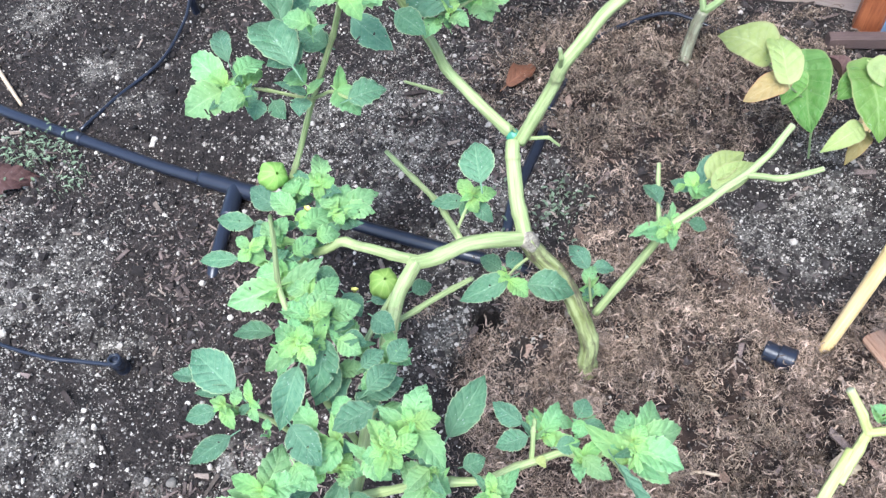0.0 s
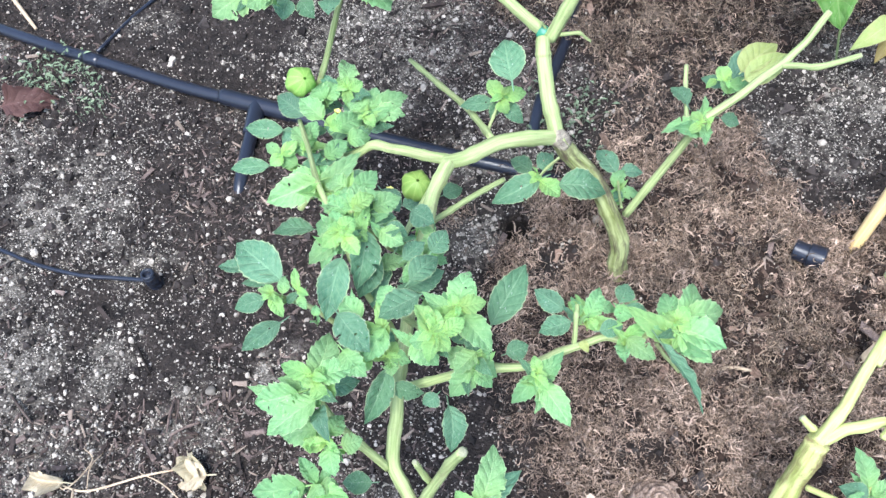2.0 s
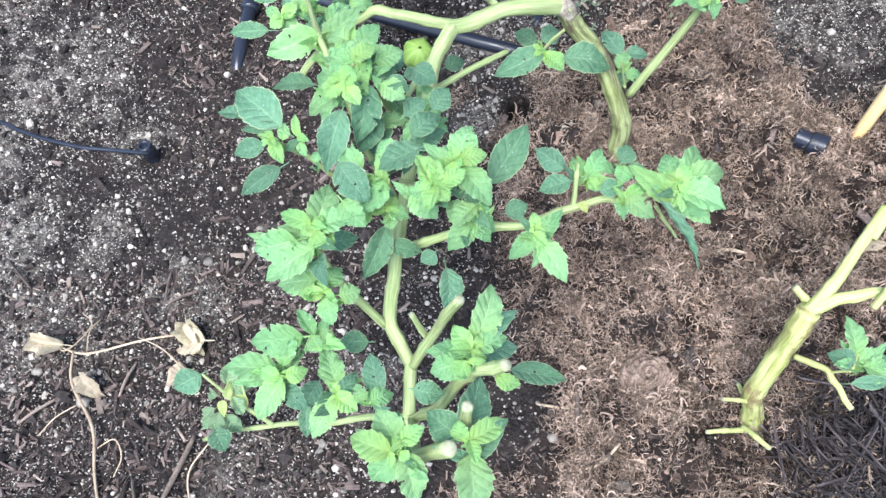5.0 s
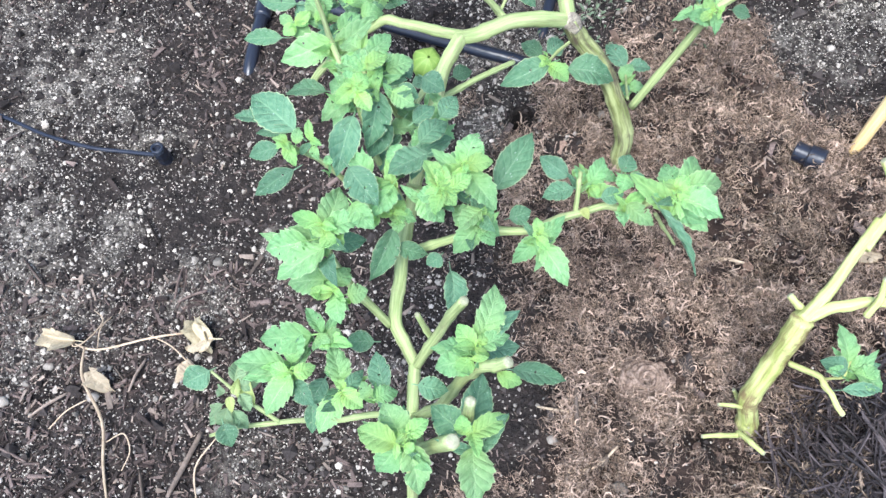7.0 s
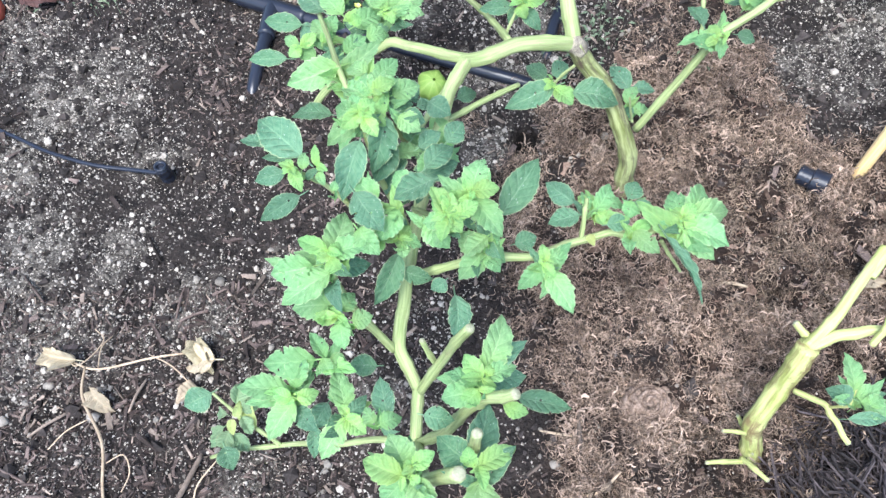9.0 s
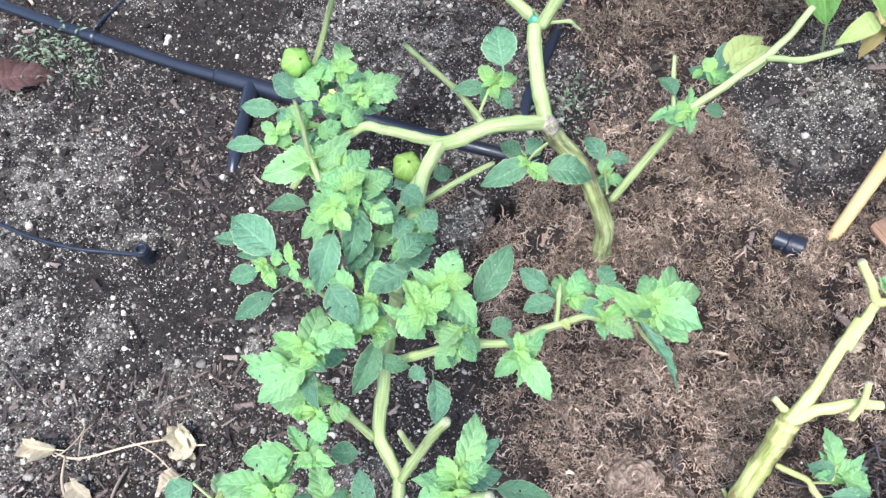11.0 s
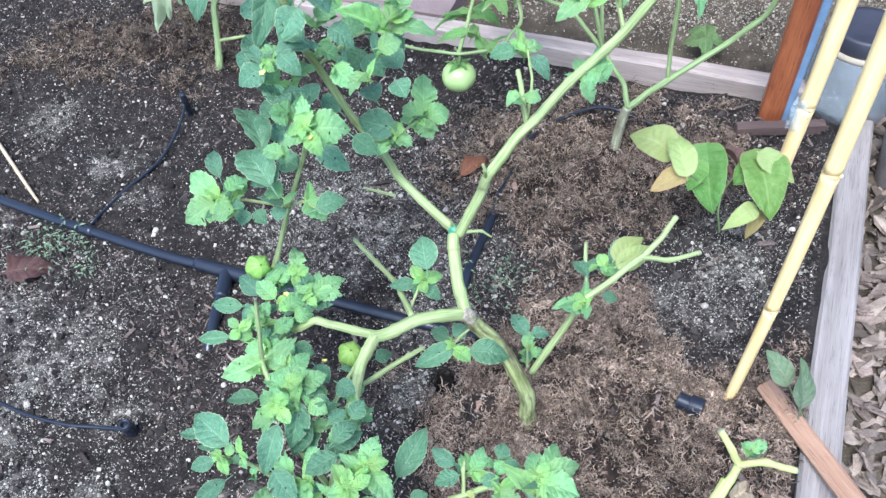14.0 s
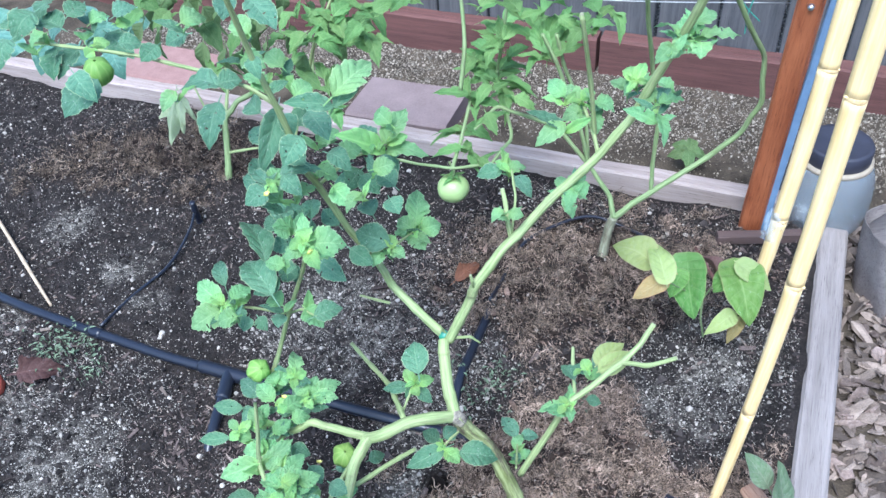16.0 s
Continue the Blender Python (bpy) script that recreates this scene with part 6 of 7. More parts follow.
leaves(cherry, PALE, [(121, 309, 270, 135, 297, 266, 10), (90, 309, 270, 94, 302, 267, 7), (300, 600, 240, 343, 618, 247, 27), (298, 611, 240, 334, 634, 249, 28), (-219, 244, 85, -212, 223, 77, 18)])
leaves(tomato, TOMATO, [(240, 1284, 300, 174, 1332, 318, 30), (237, 1254, 300, 182, 1241, 295, 38), (240, 1233, 300, 247, 1148, 268, 37), (248, 1212, 300, 292, 1190, 292, 33), (245, 1273, 300, 305, 1282, 303, 34), (181, 1194, 300, 115, 1208, 305, 28), (188, 1165, 300, 237, 1149, 294, 30), (162, 1172, 240, 103, 1160, 236, 28), (163, 1118, 240, 105, 1113, 238, 26), (173, 1188, 240, 217, 1161, 230, 31), (188, 1082, 240, 204, 1048, 227, 25), (172, 1102, 240, 181, 1068, 227, 23), (234, 1214, 400, 210, 1253, 414, 34)])
leaves(tomato, TOMATO, [(242, 1192, 400, 276, 1236, 416, 36), (253, 1210, 400, 293, 1218, 403, 32), (232, 1194, 400, 208, 1150, 384, 33), (301, 1143, 400, 336, 1220, 429, 51), (308, 1132, 400, 290, 1197, 424, 44), (326, 1157, 400, 357, 1200, 416, 39), (300, 1202, 400, 289, 1263, 423, 44), (-32, 1223, 420, 7, 1254, 432, 40), (-22, 1201, 420, -40, 1262, 443, 40), (-3, 1217, 420, 28, 1179, 406, 43), (-9, 1239, 420, 26, 1272, 432, 40), (5, 1323, 420, 53, 1275, 402, 46), (16, 1214, 420, 33, 1146, 395, 39)])
leaves(tomato, TOMATO, [(-73, 1272, 420, -102, 1312, 435, 45), (-71, 1230, 420, -33, 1191, 405, 39), (-105, 1176, 420, -68, 1195, 427, 39), (-99, 1207, 360, -70, 1169, 346, 36), (-138, 1213, 360, -118, 1165, 342, 36), (-46, 1089, 360, -33, 1045, 344, 33), (-64, 1182, 360, -78, 1230, 378, 36), (-166, 1199, 360, -194, 1173, 350, 36), (-150, 1362, 360, -181, 1339, 352, 44), (-126, 1251, 360, -96, 1260, 363, 35), (-225, 1375, 360, -256, 1340, 347, 40), (-261, 1254, 360, -239, 1199, 339, 33), (365, 1110, 460, 345, 1146, 473, 41)])
leaves(tomato, TOMATO, [(370, 1090, 460, 409, 1108, 467, 37), (390, 1145, 460, 369, 1181, 474, 42), (354, 1093, 460, 327, 1064, 449, 33), (412, 1141, 460, 426, 1095, 443, 32), (206, 1200, 460, 238, 1232, 472, 43), (87, 1266, 460, 57, 1233, 448, 44), (-368, 1288, 460, -393, 1254, 447, 42), (-318, 1278, 460, -344, 1245, 448, 42), (-390, 1348, 460, -348, 1324, 451, 48)])
leaves(bean, PALE, [(417, 821, 215, 368, 855, 228, 52), (429, 782, 215, 424, 850, 240, 38), (572, 848, 160, 610, 808, 140, 36), (548, 792, 110, 504, 768, 101, 29)])
leaves(bean, RUSSET, [(442, 795, 200, 382, 770, 191, 31), (573, 806, 90, 542, 772, 77, 22)])
leaves(bean, BEAN, [(498, 875, 150, 486, 787, 117, 62), (481, 854, 150, 455, 817, 136, 32), (569, 855, 150, 568, 766, 117, 69), (557, 845, 150, 523, 817, 139, 36)])
leaves(bean, WITHER, [(542, 852, 130, 528, 905, 150, 17)])
leaves(seedling, PURPLE, [(498, 490, 110, 472, 517, 150, 32), (504, 461, 100, 510, 501, 150, 37)])
sprout = plant_root("weed_plant", (0.655, 1.365, -0.035), "small dark green weed on the gravel behind the bed", "weed", (M_VINE, M_VINE))
stem(sprout, "stem", [(0.655, 1.365, -0.04), (0.650, 1.360, -0.01), (0.652, 1.352, 0.02)], 0.002, 0.0016)
leaves(sprout, DULL, [(652, 1352, 15, 610, 1350, 18, 30), (652, 1352, 15, 690, 1340, 16, 30), (652, 1354, 18, 640, 1310, 14, 28), (652, 1354, 18, 672, 1395, 24, 26), (652, 1354, 20, 622, 1385, 26, 24)])
leaves(pruned, MATURE, [(306, 206, 170, 287, 213, 173, 20), (297, 189, 170, 330, 188, 170, 13)])
leaves(pruned, GREEN, [(308, 213, 170, 306, 243, 181, 23), (310, 203, 170, 333, 189, 165, 24), (309, 208, 170, 331, 212, 172, 18), (318, 199, 170, 329, 207, 173, 16), (393, 360, 200, 411, 367, 203, 16), (394, 363, 200, 386, 370, 202, 12), (398, 362, 200, 403, 373, 204, 12)])
leaves(cherry, GREEN, [(-82, 431, 330, -100, 441, 334, 20), (-75, 425, 330, -57, 441, 336, 20), (-61, 408, 330, -39, 415, 333, 20), (-82, 394, 330, -103, 391, 329, 22), (-73, 388, 330, -90, 373, 324, 21), (-56, 387, 330, -39, 376, 326, 20), (-76, 409, 330, -87, 422, 335, 18), (-88, 418, 330, -101, 412, 328, 18), (-17, 416, 280, -23, 394, 272, 21), (-26, 390, 280, -45, 370, 272, 23), (-50, 418, 280, -64, 437, 287, 22), (-63, 387, 280, -40, 390, 281, 20), (-56, 313, 310, -72, 292, 302, 25)], joined=True)
leaves(cherry, GREEN, [(-35, 303, 310, -20, 284, 303, 25), (-48, 331, 310, -60, 347, 316, 21), (-15, 320, 310, 2, 338, 317, 19), (-73, 323, 310, -89, 340, 316, 21), (1, 301, 310, 18, 311, 314, 19), (-87, 298, 310, -71, 279, 303, 21), (9, 288, 310, -8, 275, 305, 19), (-124, 602, 230, -147, 627, 239, 26), (-111, 586, 230, -83, 601, 236, 26), (-132, 566, 230, -155, 584, 237, 25), (-120, 551, 230, -98, 566, 236, 22), (-147, 546, 230, -169, 558, 235, 20), (-77, 591, 230, -54, 612, 238, 25)], joined=True)
leaves(cherry, GREEN, [(-99, 571, 230, -77, 575, 232, 22), (-130, 531, 230, -157, 528, 229, 24), (-113, 523, 230, -96, 533, 234, 22), (-62, 637, 520, -81, 659, 528, 25), (-50, 645, 520, -25, 657, 524, 28), (-28, 695, 520, -2, 685, 516, 29), (-7, 660, 520, 11, 637, 512, 28), (25, 645, 520, 5, 626, 513, 25), (37, 685, 520, 63, 690, 522, 26), (-31, 752, 520, -3, 765, 525, 30), (-2, 713, 520, 24, 726, 525, 29), (58, 776, 520, 38, 802, 530, 28), (-41, 724, 600, -22, 745, 608, 28)], joined=True)
leaves(cherry, GREEN, [(-75, 754, 600, -102, 772, 607, 29), (-59, 790, 600, -79, 816, 610, 28), (-109, 883, 600, -131, 912, 611, 33), (-109, 826, 600, -82, 807, 593, 31), (-149, 640, 380, -129, 660, 387, 28), (-139, 611, 380, -165, 606, 378, 27), (-87, 623, 380, -107, 639, 386, 27), (-296, 760, 680, -312, 747, 675, 27), (-253, 778, 680, -236, 792, 685, 27), (-151, 760, 680, -127, 773, 685, 29), (263, 741, 560, 248, 766, 569, 24), (293, 724, 560, 317, 714, 556, 24), (336, 742, 560, 319, 759, 566, 23)], joined=True)
leaves(cherry, GREEN, [(364, 750, 560, 347, 767, 567, 25), (386, 734, 560, 370, 751, 566, 23), (353, 643, 680, 341, 665, 688, 24), (375, 663, 680, 400, 674, 684, 24), (341, 622, 680, 322, 604, 673, 20)], joined=True)
leaves(cherry, MATURE, [(-64, 386, 300, -78, 354, 288, 27), (-37, 359, 300, -15, 378, 307, 22), (-20, 383, 300, -6, 399, 306, 21), (-42, 379, 300, -24, 391, 304, 18), (-34, 426, 300, -16, 414, 296, 23), (-58, 450, 300, -44, 431, 293, 22), (-154, 615, 200, -177, 605, 196, 24), (-107, 634, 200, -83, 651, 206, 24), (-126, 561, 200, -144, 573, 204, 23), (-103, 552, 200, -81, 540, 195, 25), (-72, 699, 560, -98, 716, 566, 33), (-49, 730, 560, -23, 750, 568, 33), (-91, 761, 560, -111, 786, 569, 32)], joined=True)
leaves(cherry, MATURE, [(-31, 650, 560, -55, 666, 566, 28), (-8, 668, 560, 17, 652, 554, 27), (-54, 633, 560, -36, 612, 552, 24), (-76, 711, 400, -104, 706, 398, 33), (-48, 718, 400, -76, 736, 407, 29), (-5, 691, 400, 22, 667, 391, 28), (-20, 737, 400, -41, 763, 410, 29), (-65, 648, 400, -92, 665, 406, 30), (-87, 671, 400, -66, 647, 391, 28), (-291, 792, 670, -319, 811, 677, 36), (-216, 740, 670, -193, 745, 672, 30), (-250, 686, 670, -229, 657, 659, 28), (-238, 810, 670, -214, 823, 675, 32)], joined=True)
leaves(cherry, MATURE, [(-337, 800, 670, -359, 818, 677, 34), (-173, 732, 670, -189, 712, 663, 26)], joined=True)
leaves(cherry, YOUNG, [(-17, 297, 330, -32, 309, 334, 18), (-13, 293, 330, 3, 303, 334, 16), (-17, 293, 330, -25, 276, 324, 16), (-74, 409, 330, -65, 396, 325, 16), (-79, 389, 330, -66, 380, 327, 16), (-92, 421, 330, -79, 414, 327, 14), (-137, 544, 250, -127, 554, 254, 16), (-112, 570, 250, -101, 575, 252, 17), (-80, 582, 250, -69, 573, 247, 17)], joined=True)
leaves(tomato, TOMATO, [(221, 1288, 330, 194, 1329, 345, 38), (259, 1260, 330, 302, 1280, 338, 38), (218, 1168, 330, 186, 1137, 318, 33), (252, 1125, 330, 286, 1100, 321, 33), (200, 1081, 330, 213, 1037, 314, 32), (199, 1270, 330, 170, 1236, 318, 37), (264, 1392, 330, 312, 1428, 343, 45), (320, 1406, 330, 351, 1362, 314, 45), (306, 1182, 450, 348, 1213, 461, 43), (329, 1157, 450, 360, 1120, 436, 38), (270, 1188, 450, 246, 1226, 464, 39), (-106, 1259, 450, -134, 1226, 438, 40), (-77, 1254, 450, -49, 1215, 436, 40)], joined=True)
leaves(tomato, TOMATO, [(-38, 1225, 450, -8, 1258, 462, 40), (10, 1196, 450, -19, 1165, 438, 38), (29, 1234, 450, 68, 1254, 457, 40), (-81, 1173, 450, -109, 1142, 438, 38), (-145, 1267, 450, -175, 1294, 460, 41)], joined=True)
leaves(tomato, DULL, [(-430, 1590, 380, -415, 1568, 320, 45), (-403, 1616, 380, -412, 1591, 320, 35), (-346, 1590, 380, -386, 1608, 320, 39), (-319, 1552, 380, -357, 1552, 320, 34), (-182, 1507, 380, -199, 1538, 320, 43), (-170, 1518, 380, -167, 1522, 320, 31), (-100, 1538, 380, -84, 1561, 320, 31), (-50, 1518, 380, -75, 1520, 320, 40), (-16, 1480, 380, -40, 1496, 320, 33), (-393, 1487, 380, -439, 1510, 320, 34), (-329, 1451, 400, -330, 1443, 340, 41), (-297, 1419, 400, -286, 1437, 340, 36), (-263, 1403, 400, -272, 1395, 340, 30)], joined=True)
leaves(tomato, DULL, [(-193, 1371, 400, -212, 1389, 340, 27), (-146, 1390, 400, -160, 1394, 340, 27), (-101, 1396, 400, -99, 1424, 340, 28), (-60, 1367, 400, -74, 1376, 340, 32), (-43, 1340, 400, -49, 1378, 340, 36), (9, 1360, 400, -7, 1405, 340, 33), (-402, 1369, 400, -428, 1378, 340, 38), (-362, 1352, 400, -388, 1349, 340, 36), (-287, 1350, 400, -280, 1386, 340, 38), (-209, 1335, 400, -205, 1374, 340, 28), (-170, 1313, 400, -211, 1347, 340, 38), (-127, 1314, 400, -135, 1314, 340, 32), (-64, 1317, 400, -48, 1325, 340, 31)], joined=True)
leaves(tomato, DULL, [(-44, 1266, 400, -44, 1300, 340, 35), (-2, 1302, 400, -27, 1321, 340, 31), (-275, 1274, 400, -288, 1278, 340, 28), (-233, 1244, 400, -228, 1238, 340, 30), (-204, 1239, 400, -222, 1275, 340, 26), (-164, 1252, 400, -163, 1263, 340, 30), (-95, 1200, 400, -97, 1211, 340, 29)], joined=True)
leaves(gooseberry, BROAD, [(-673, 1470, 400, -713, 1441, 370, 59), (-635, 1488, 400, -638, 1456, 370, 64), (-563, 1426, 400, -588, 1398, 370, 55), (-531, 1468, 400, -532, 1451, 370, 44), (-469, 1385, 400, -469, 1319, 370, 50), (-630, 1370, 400, -651, 1346, 370, 59), (-558, 1335, 400, -572, 1281, 370, 54), (-499, 1303, 400, -518, 1282, 370, 52), (-434, 1281, 400, -423, 1238, 370, 51), (-482, 1354, 400, -470, 1338, 370, 57), (-424, 1424, 400, -440, 1388, 370, 61), (-420, 1332, 400, -445, 1277, 370, 45)], joined=True)

build_tufts()

# ---- fruit, husks and flowers ----
# the limp, crumpled end of the lowest branch
LIMP = leaf_set("leaf", leaf_material("leaf_limp", (0.185, 0.325, 0.170), (0.31, 0.42, 0.23), (0.36, 0.36, 0.20), 0.3, 0.25, 0.5), 5, teeth=4, tooth=0.10, fold=0.8, curl=0.5, wave=0.10, hole=False, quilt=0.05)
stem(cherry, "twig", [(-0.190, 0.216, 0.055), (-0.212, 0.228, 0.072), (-0.228, 0.238, 0.086), (-0.252, 0.258, 0.086)], 0.0028, 0.0018)
leaves(cherry, LIMP, [(-228, 246, 88, -224, 266, 92, 17), (-222, 240, 88, -206, 246, 90, 14), (-222, 233, 88, -212, 219, 80, 14), (-236, 236, 88, -248, 242, 86, 12), (-238, 226, 82, -254, 218, 72, 11), (-228, 220, 80, -216, 204, 70, 15), (-234, 222, 82, -240, 202, 70, 18), (-240, 220, 70, -262, 214, 60, 9), (-218, 250, 90, -206, 260, 88, 10)])
leaves(cherry, PALE, [(-226, 234, 92, -222, 246, 96, 9), (-230, 228, 90, -228, 216, 86, 9)])
M_HUSK = leaf_material("husk", (0.16, 0.34, 0.055), (0.34, 0.50, 0.14), (0.3, 0.46, 0.12), 0.0, 0.3)
M_FRUIT = plain("green_tomato", (0.35, 0.47, 0.18), 0.42, vary=0.12, scale=14)
M_PETAL = plain("yellow_petal", (0.66, 0.62, 0.16), 0.5, vary=0.15)
M_WILT = leaf_material("leaf_wilted", (0.50, 0.60, 0.34), (0.62, 0.68, 0.45), (0.5, 0.5, 0.3), 0.0, 0.35)
M_BROWN = leaf_material("leaf_dry_brown", (0.15, 0.06, 0.03), (0.28, 0.13, 0.07), (0.2, 0.09, 0.05), 0.1, 0.15, 0.6)
M_TANLEAF = leaf_material("leaf_dry_tan", (0.45, 0.37, 0.245), (0.62, 0.53, 0.38), (0.42, 0.31, 0.17), 0.2, 0.2, 0.7)


def husk(place, r, tilt):
    """A papery five-ribbed lantern hanging on its plant."""
    bm = bmesh.new()
    m = Euler(tilt).to_matrix()
    prof = [(0.10, 1.02), (0.55, 0.92), (0.92, 0.52), (1.0, 0.05), (0.9, -0.45), (0.62, -0.82), (0.3, -1.04), (0.05, -1.22)]
    uv = bm.loops.layers.uv.verify()
    rings = []
    for w, z in prof:
        ring = []
        for k in range(40):
            a = math.pi * k / 20
            rr = r * w * (1 + 0.07 * math.cos(5 * a) + 0.03 * math.sin(10 * a + 3 * z))
            ring.append(bm.verts.new(Vector(place) + m @ Vector((rr * math.cos(a), rr * math.sin(a), r * z))))
        rings.append(ring)
    for i, (a, b_) in enumerate(zip(rings, rings[1:])):
        for k in range(40):
            f = bm.faces.new((a[k], b_[k], b_[(k + 1) % 40], a[(k + 1) % 40]))
            for loop in f.loops:
                loop[uv].uv = (0.5 + 0.4 * math.sin(k * math.pi / 4), i / 7)
    part("husk", bm, M_HUSK, cherry, "bright green papery fruit husk")


husk((-0.147, 0.648, 0.240), 0.0150, (0.5, 0.6, 0))
husk((-0.036, 0.534, 0.196), 0.0150, (0.3, 0.2, 0))
husk((-0.240, 0.722, 0.650), 0.0150, (0.2, 0.1, 0))

bm = bmesh.new()
bmesh.ops.create_uvsphere(bm, u_segments=32, v_segments=20, radius=0.0285)
for v in bm.verts:
    a = math.atan2(v.co.y, v.co.x)
    dip = math.exp(-(math.hypot(v.co.x, v.co.y) / 0.009) ** 2)
    v.co.z = v.co.z * 0.88 - (0.006 * dip if v.co.z > 0 else 0)
    v.co.x, v.co.y = v.co.x * (1 + 0.02 * math.cos(5 * a)), v.co.y * (1 + 0.02 * math.cos(5 * a))
    v.co += Vector((0.139, 1.097, 0.170))
fruit = part("tomato", bm, M_FRUIT, tomato, "unripe pale green tomato")
for k in range(5):
    ob = new("sepal", TOMATO[k])
    a = k * 1.257 + 0.3
    ob.matrix_basis = leaf_pose((0.139, 1.097, 0.193), (0.139 + 0.024 * math.cos(a), 1.097 + 0.024 * math.sin(a), 0.199), 0.008)
    adopt(ob, fruit)
stem(tomato, "twig", [(0.139, 1.097, 0.188), (0.143, 1.099, 0.205), (0.135, 1.10, 0.225)], 0.0022, 0.0022)

for x, y, z in ((-0.068, 0.607, 0.555), (-0.029, 0.567, 0.505), (-0.056, 0.484, 0.255), (-0.150, 0.676, 0.362), (-0.105, 0.585, 0.255)):
    bm = bmesh.new()
    m = Euler((rng.uniform(-0.6, 0.2), rng.uniform(-0.5, 0.5), 0)).to_matrix()
    ring = [bm.verts.new(Vector((x, y, z)) + m @ Vector(((0.0040 if k % 2 == 0 else 0.0028) * math.cos(k * math.pi / 5), (0.0040 if k % 2 == 0 else 0.0028) * math.sin(k * math.pi / 5), 0.003))) for k in range(10)]
    c = bm.verts.new((x, y, z - 0.002))
    for k in range(10):
        bm.faces.new((c, ring[k], ring[(k + 1) % 10]))
    part("flower", bm, M_PETAL, cherry, "small yellow flower")

WILT = leaf_set("wilted_leaf", M_WILT, 4, teeth=3, tooth=0.1, fold=-0.6, curl=0.5, hole=False, wave=0.10)
for b0, t0, w in (((-0.409, 1.449, 0.20), (-0.432, 1.395, 0.115), 0.026), ((-0.400, 1.445, 0.20), (-0.405, 1.403, 0.135), 0.022), ((-0.415, 1.45, 0.195), (-0.452, 1.43, 0.160), 0.020), ((-0.40, 1.45, 0.2), (-0.378, 1.42, 0.155), 0.018)):
    ob = new("wilted_leaf", WILT[rng.randrange(4)])
    ob.matrix_basis = leaf_pose(b0, t0, w)
    adopt(ob, gooseberry)
stem(gooseberry, "twig", [(-0.341, 1.425, 0.15), (-0.37, 1.46, 0.21), (-0.405, 1.449, 0.20)], 0.003, 0.002)

# ---- loose dry leaves on the soil ----
BROWN = leaf_set("dry_leaf", M_BROWN, 3, teeth=3, tooth=0.12, fold=0.9, curl=0.5, hole=False, wave=0.12)
TAN = leaf_set("dry_leaf", M_TANLEAF, 5, teeth=4, tooth=0.14, fold=1.3, curl=0.7, wave=0.22, hole=False, quilt=0.10, full=0.5)


def fallen(kinds, base, tip, w, label):
    ob = new("dry_leaf", kinds[rng.randrange(len(kinds))])
    ob.matrix_basis = leaf_pose(base, tip, w)
    tagged(ob, label, "dry leaf", "dry leaves on the soil")


fallen(BROWN, (0.130, 1.016, 0.022), (0.178, 1.050, 0.034), 0.030, "curled rust-brown fallen leaf on the soil")
MAROON = leaf_set("dry_leaf", leaf_material("leaf_dry_maroon", (0.055, 0.024, 0.022), (0.10, 0.05, 0.045), (0.08, 0.04, 0.035), 0.2, 0.1, 0.7), 2, teeth=4, tooth=0.2, fold=0.7, curl=0.4, wave=0.16, hole=False)
fallen(MAROON, (-0.632, 0.887, 0.016), (-0.552, 0.892, 0.018), 0.045, "dark brown fallen leaf on the soil")
fallen(TAN, (-0.428, 0.326, 0.018), (-0.470, 0.334, 0.020), 0.022, "curled pale dry leaf on the soil")
fallen(TAN, (-0.276, 0.322, 0.018), (-0.316, 0.322, 0.020), 0.030, "crumpled tan dry leaf on the soil")
fallen(TAN, (-0.300, 0.345, 0.014), (-0.285, 0.310, 0.022), 0.024, "crumpled tan dry leaf on the soil")
fallen(TAN, (-0.405, 0.292, 0.014), (-0.388, 0.268, 0.016), 0.020, "small pale dry leaf on the soil")
fallen(TAN, (-0.292, 0.292, 0.012), (-0.312, 0.276, 0.018), 0.020, "small tan dry leaf on the soil")
fallen(TAN, (0.416, 0.392, 0.014), (0.446, 0.404, 0.020), 0.026, "small tan dry leaf on the coir")


# ---- small weeds ----
def weed(x, y, spread, n):
    """A mat of tiny seedling leaves."""
    vs, fs = [], []
    for _ in range(n):
        px, py = rng.gauss(x, spread), rng.gauss(y, spread)
        a, s, h = rng.uniform(0, 6.28), rng.uniform(0.0026, 0.0065), rng.uniform(0.003, 0.022)
        z = soil_height(px, py) + h
        c, q = math.cos(a), math.sin(a)
        b0 = len(vs)
        vs += [(px, py, z), (px + s * c - 0.4 * s * q, py + s * q + 0.4 * s * c, z + 0.001), (px + 2 * s * c, py + 2 * s * q, z - 0.001), (px + s * c + 0.4 * s * q, py + s * q - 0.4 * s * c, z + 0.001), (px + 0.0005, py, z - h - 0.004), (px - 0.0005, py, z - h - 0.004)]
        fs += [(b0, b0 + 1, b0 + 2, b0 + 3), (b0, b0 + 4, b0 + 5)]
    me = bpy.data.meshes.new("weeds")
    me.from_pydata(vs, [], fs)
    tagged(mesh_part("weeds", me, M_WEED, smooth=False), "tiny green weed seedlings on the soil", "weeds", kind="stuff")


M_WEED = speckled("weed_green", [(0.3, (0.075, 0.115, 0.065)), (0.7, (0.19, 0.24, 0.145))], 80, 0.6, 300, random_shade=0.35)
weed(-0.575, 0.945, 0.032, 150)
weed(-0.50, 0.89, 0.018, 30)
weed(0.155, 0.778, 0.030, 55)
weed(0.185, 0.80, 0.020, 22)
weed(0.30, 0.72, 0.012, 14)


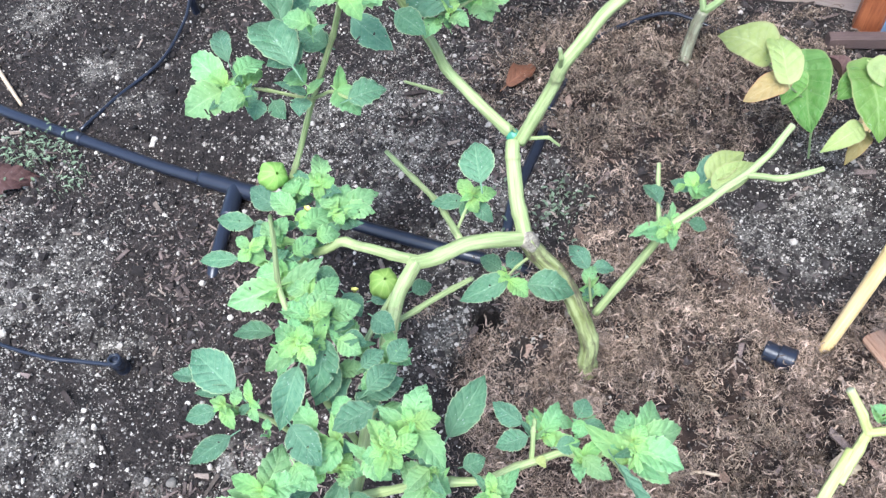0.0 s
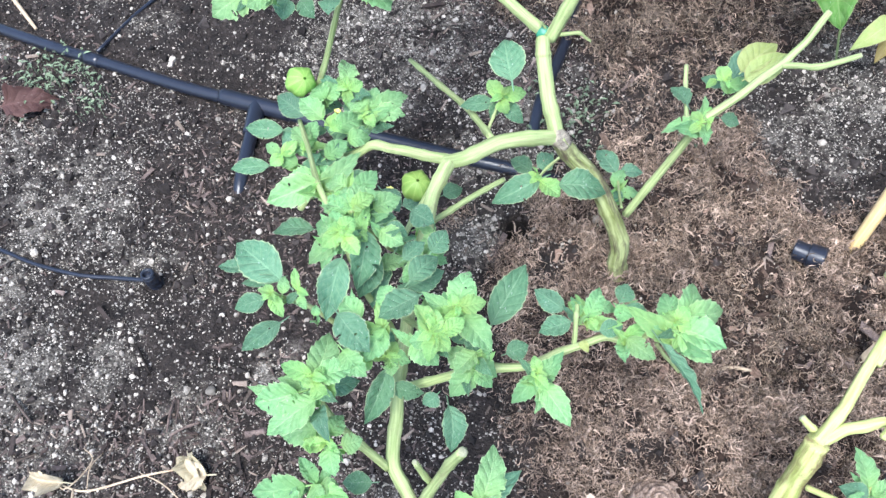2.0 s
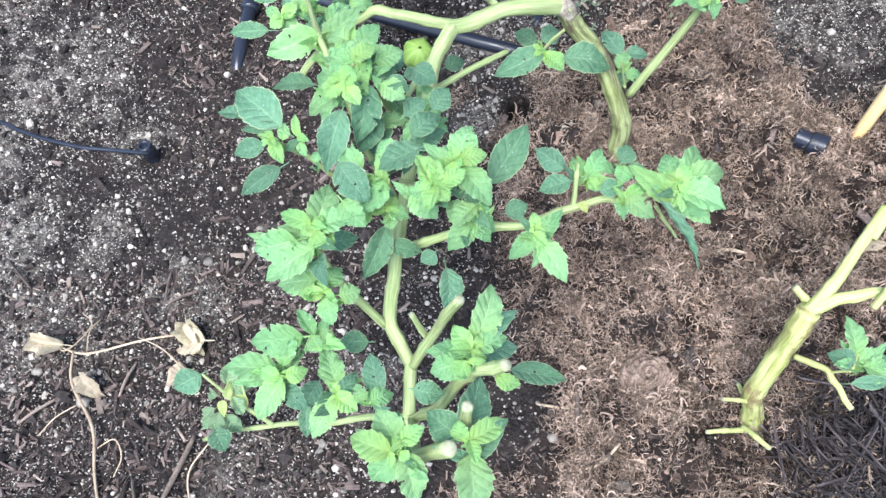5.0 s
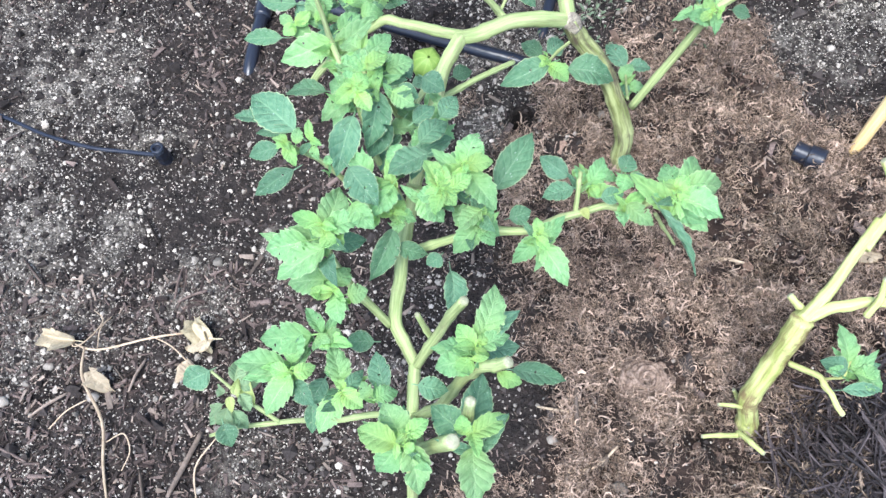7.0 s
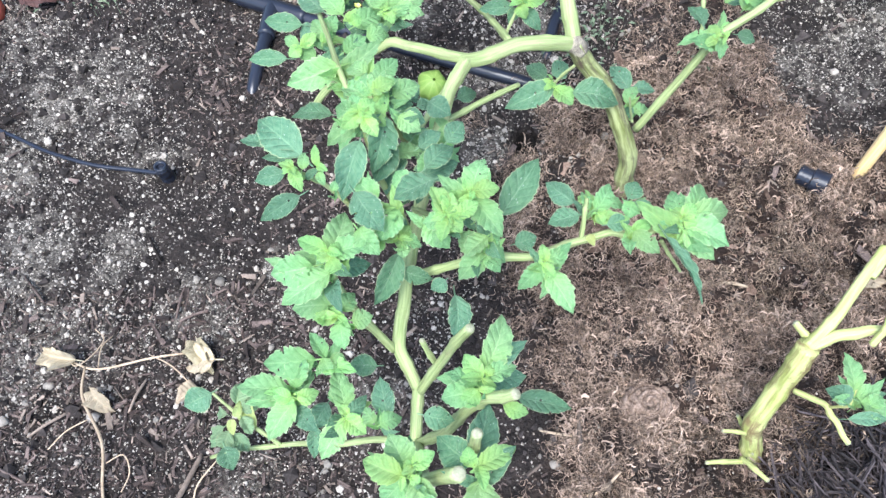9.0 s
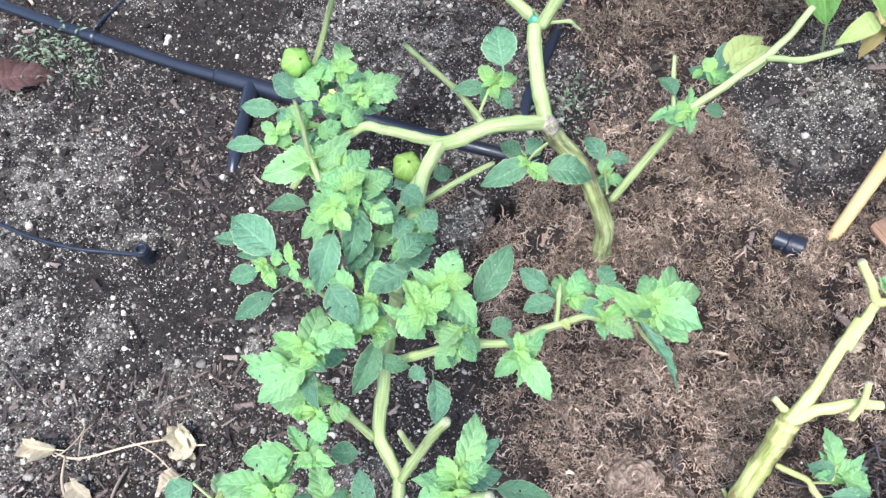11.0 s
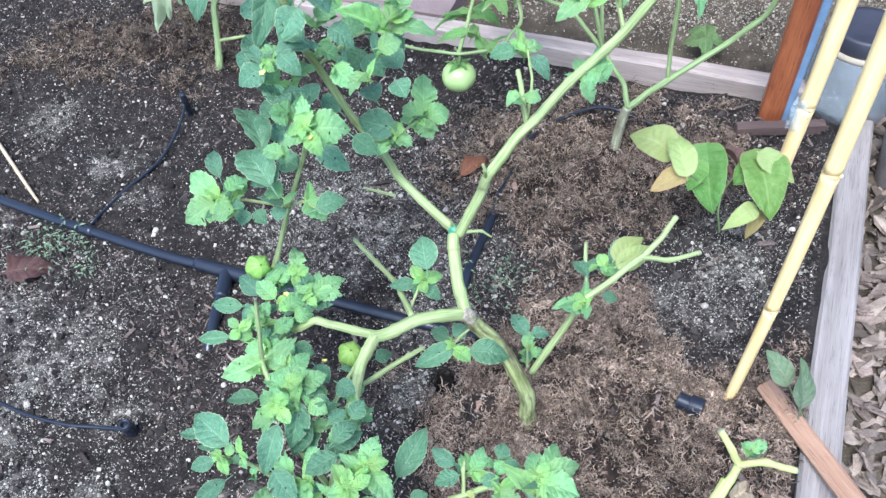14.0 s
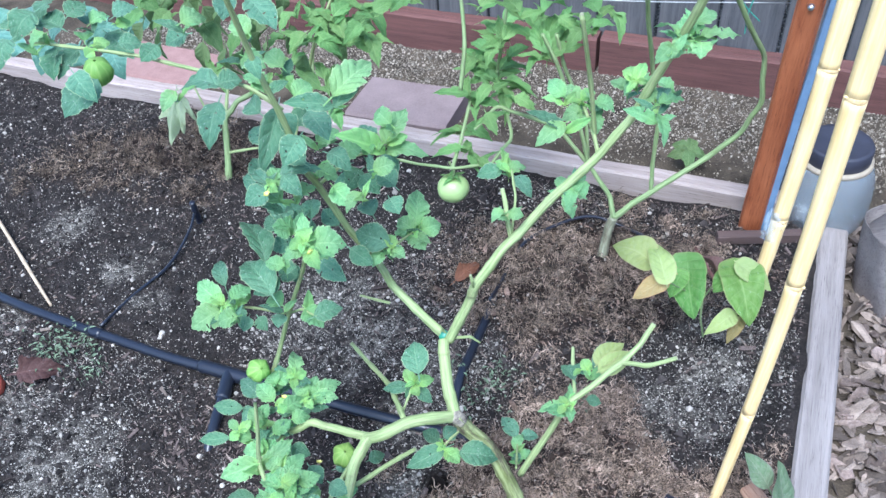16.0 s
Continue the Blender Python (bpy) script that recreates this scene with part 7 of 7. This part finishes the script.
# ---- marks on the main plant ----
def ring(name, points, r, mat, label):
    bm = bmesh.new()
    tube(bm, points, lambda s, a: r * (1 + 0.08 * math.sin(math.pi * s) + 0.05 * math.sin(3 * a + 2 * s)), 14, 4)
    part(name, bm, mat, cherry, label)


M_SCAR = speckled("stem_scar", [(0.36, (0.075, 0.055, 0.055)), (0.62, (0.40, 0.36, 0.27))], 95, 0.8, 600, random_shade=0)
ring("node_scar", [(0.1135, 0.5615, 0.207), (0.1075, 0.5625, 0.217), (0.101, 0.5615, 0.2215)], 0.0087, M_SCAR, "purple-brown scarred fork")
ring("plant_tie", [(0.1035, 0.6435, 0.2765), (0.1005, 0.647, 0.278), (0.0985, 0.649, 0.279)], 0.0066, plain("green_tape", (0.05, 0.26, 0.16), 0.4), "bright green plant tie")

for pts, r0, r1 in (([(0.270, 0.226, 0.020), (0.256, 0.232, 0.034), (0.250, 0.236, 0.046)], 0.0036, 0.0030), ([(0.266, 0.222, 0.012), (0.262, 0.210, 0.020), (0.262, 0.203, 0.030)], 0.0030, 0.0024)):
    stem(pruned, "stub", pts, r0, r1, cut=True)


# ---- a narrow hole in the soil beside the trunk ----
bm = bmesh.new()
tube(bm, [(0.071, 0.611, -0.005), (0.071, 0.611, -0.03), (0.071, 0.611, -0.06), (0.071, 0.611, -0.09)], lambda s, a: 0.0140 * (1 + 0.08 * math.sin(3 * a) + 0.04 * math.sin(7 * a)), 20, 2, caps=False)
bmesh.ops.holes_fill(bm, edges=[e for e in bm.edges if e.is_boundary and e.verts[0].co.z < -0.08], sides=0)
tagged(part("soil_hole", bm, M_CRUMB), "narrow dark hole in the crumbly soil", "hole")

M_TWIST = plain("green_twist_tie", (0.02, 0.16, 0.11), 0.45)
# ---- green ties on the tomato stem ----
for pts in ([(0.61, 1.138, 0.47), (0.615, 1.11, 0.462), (0.627, 1.082, 0.452)], [(0.633, 1.13, 0.47), (0.614, 1.099, 0.458), (0.595, 1.054, 0.448)]):
    bm = bmesh.new()
    tube(bm, pts, lambda s, a: 0.0011, 6, 5)
    part("plant_tie", bm, M_TWIST, tomato, "thin dark green tie")
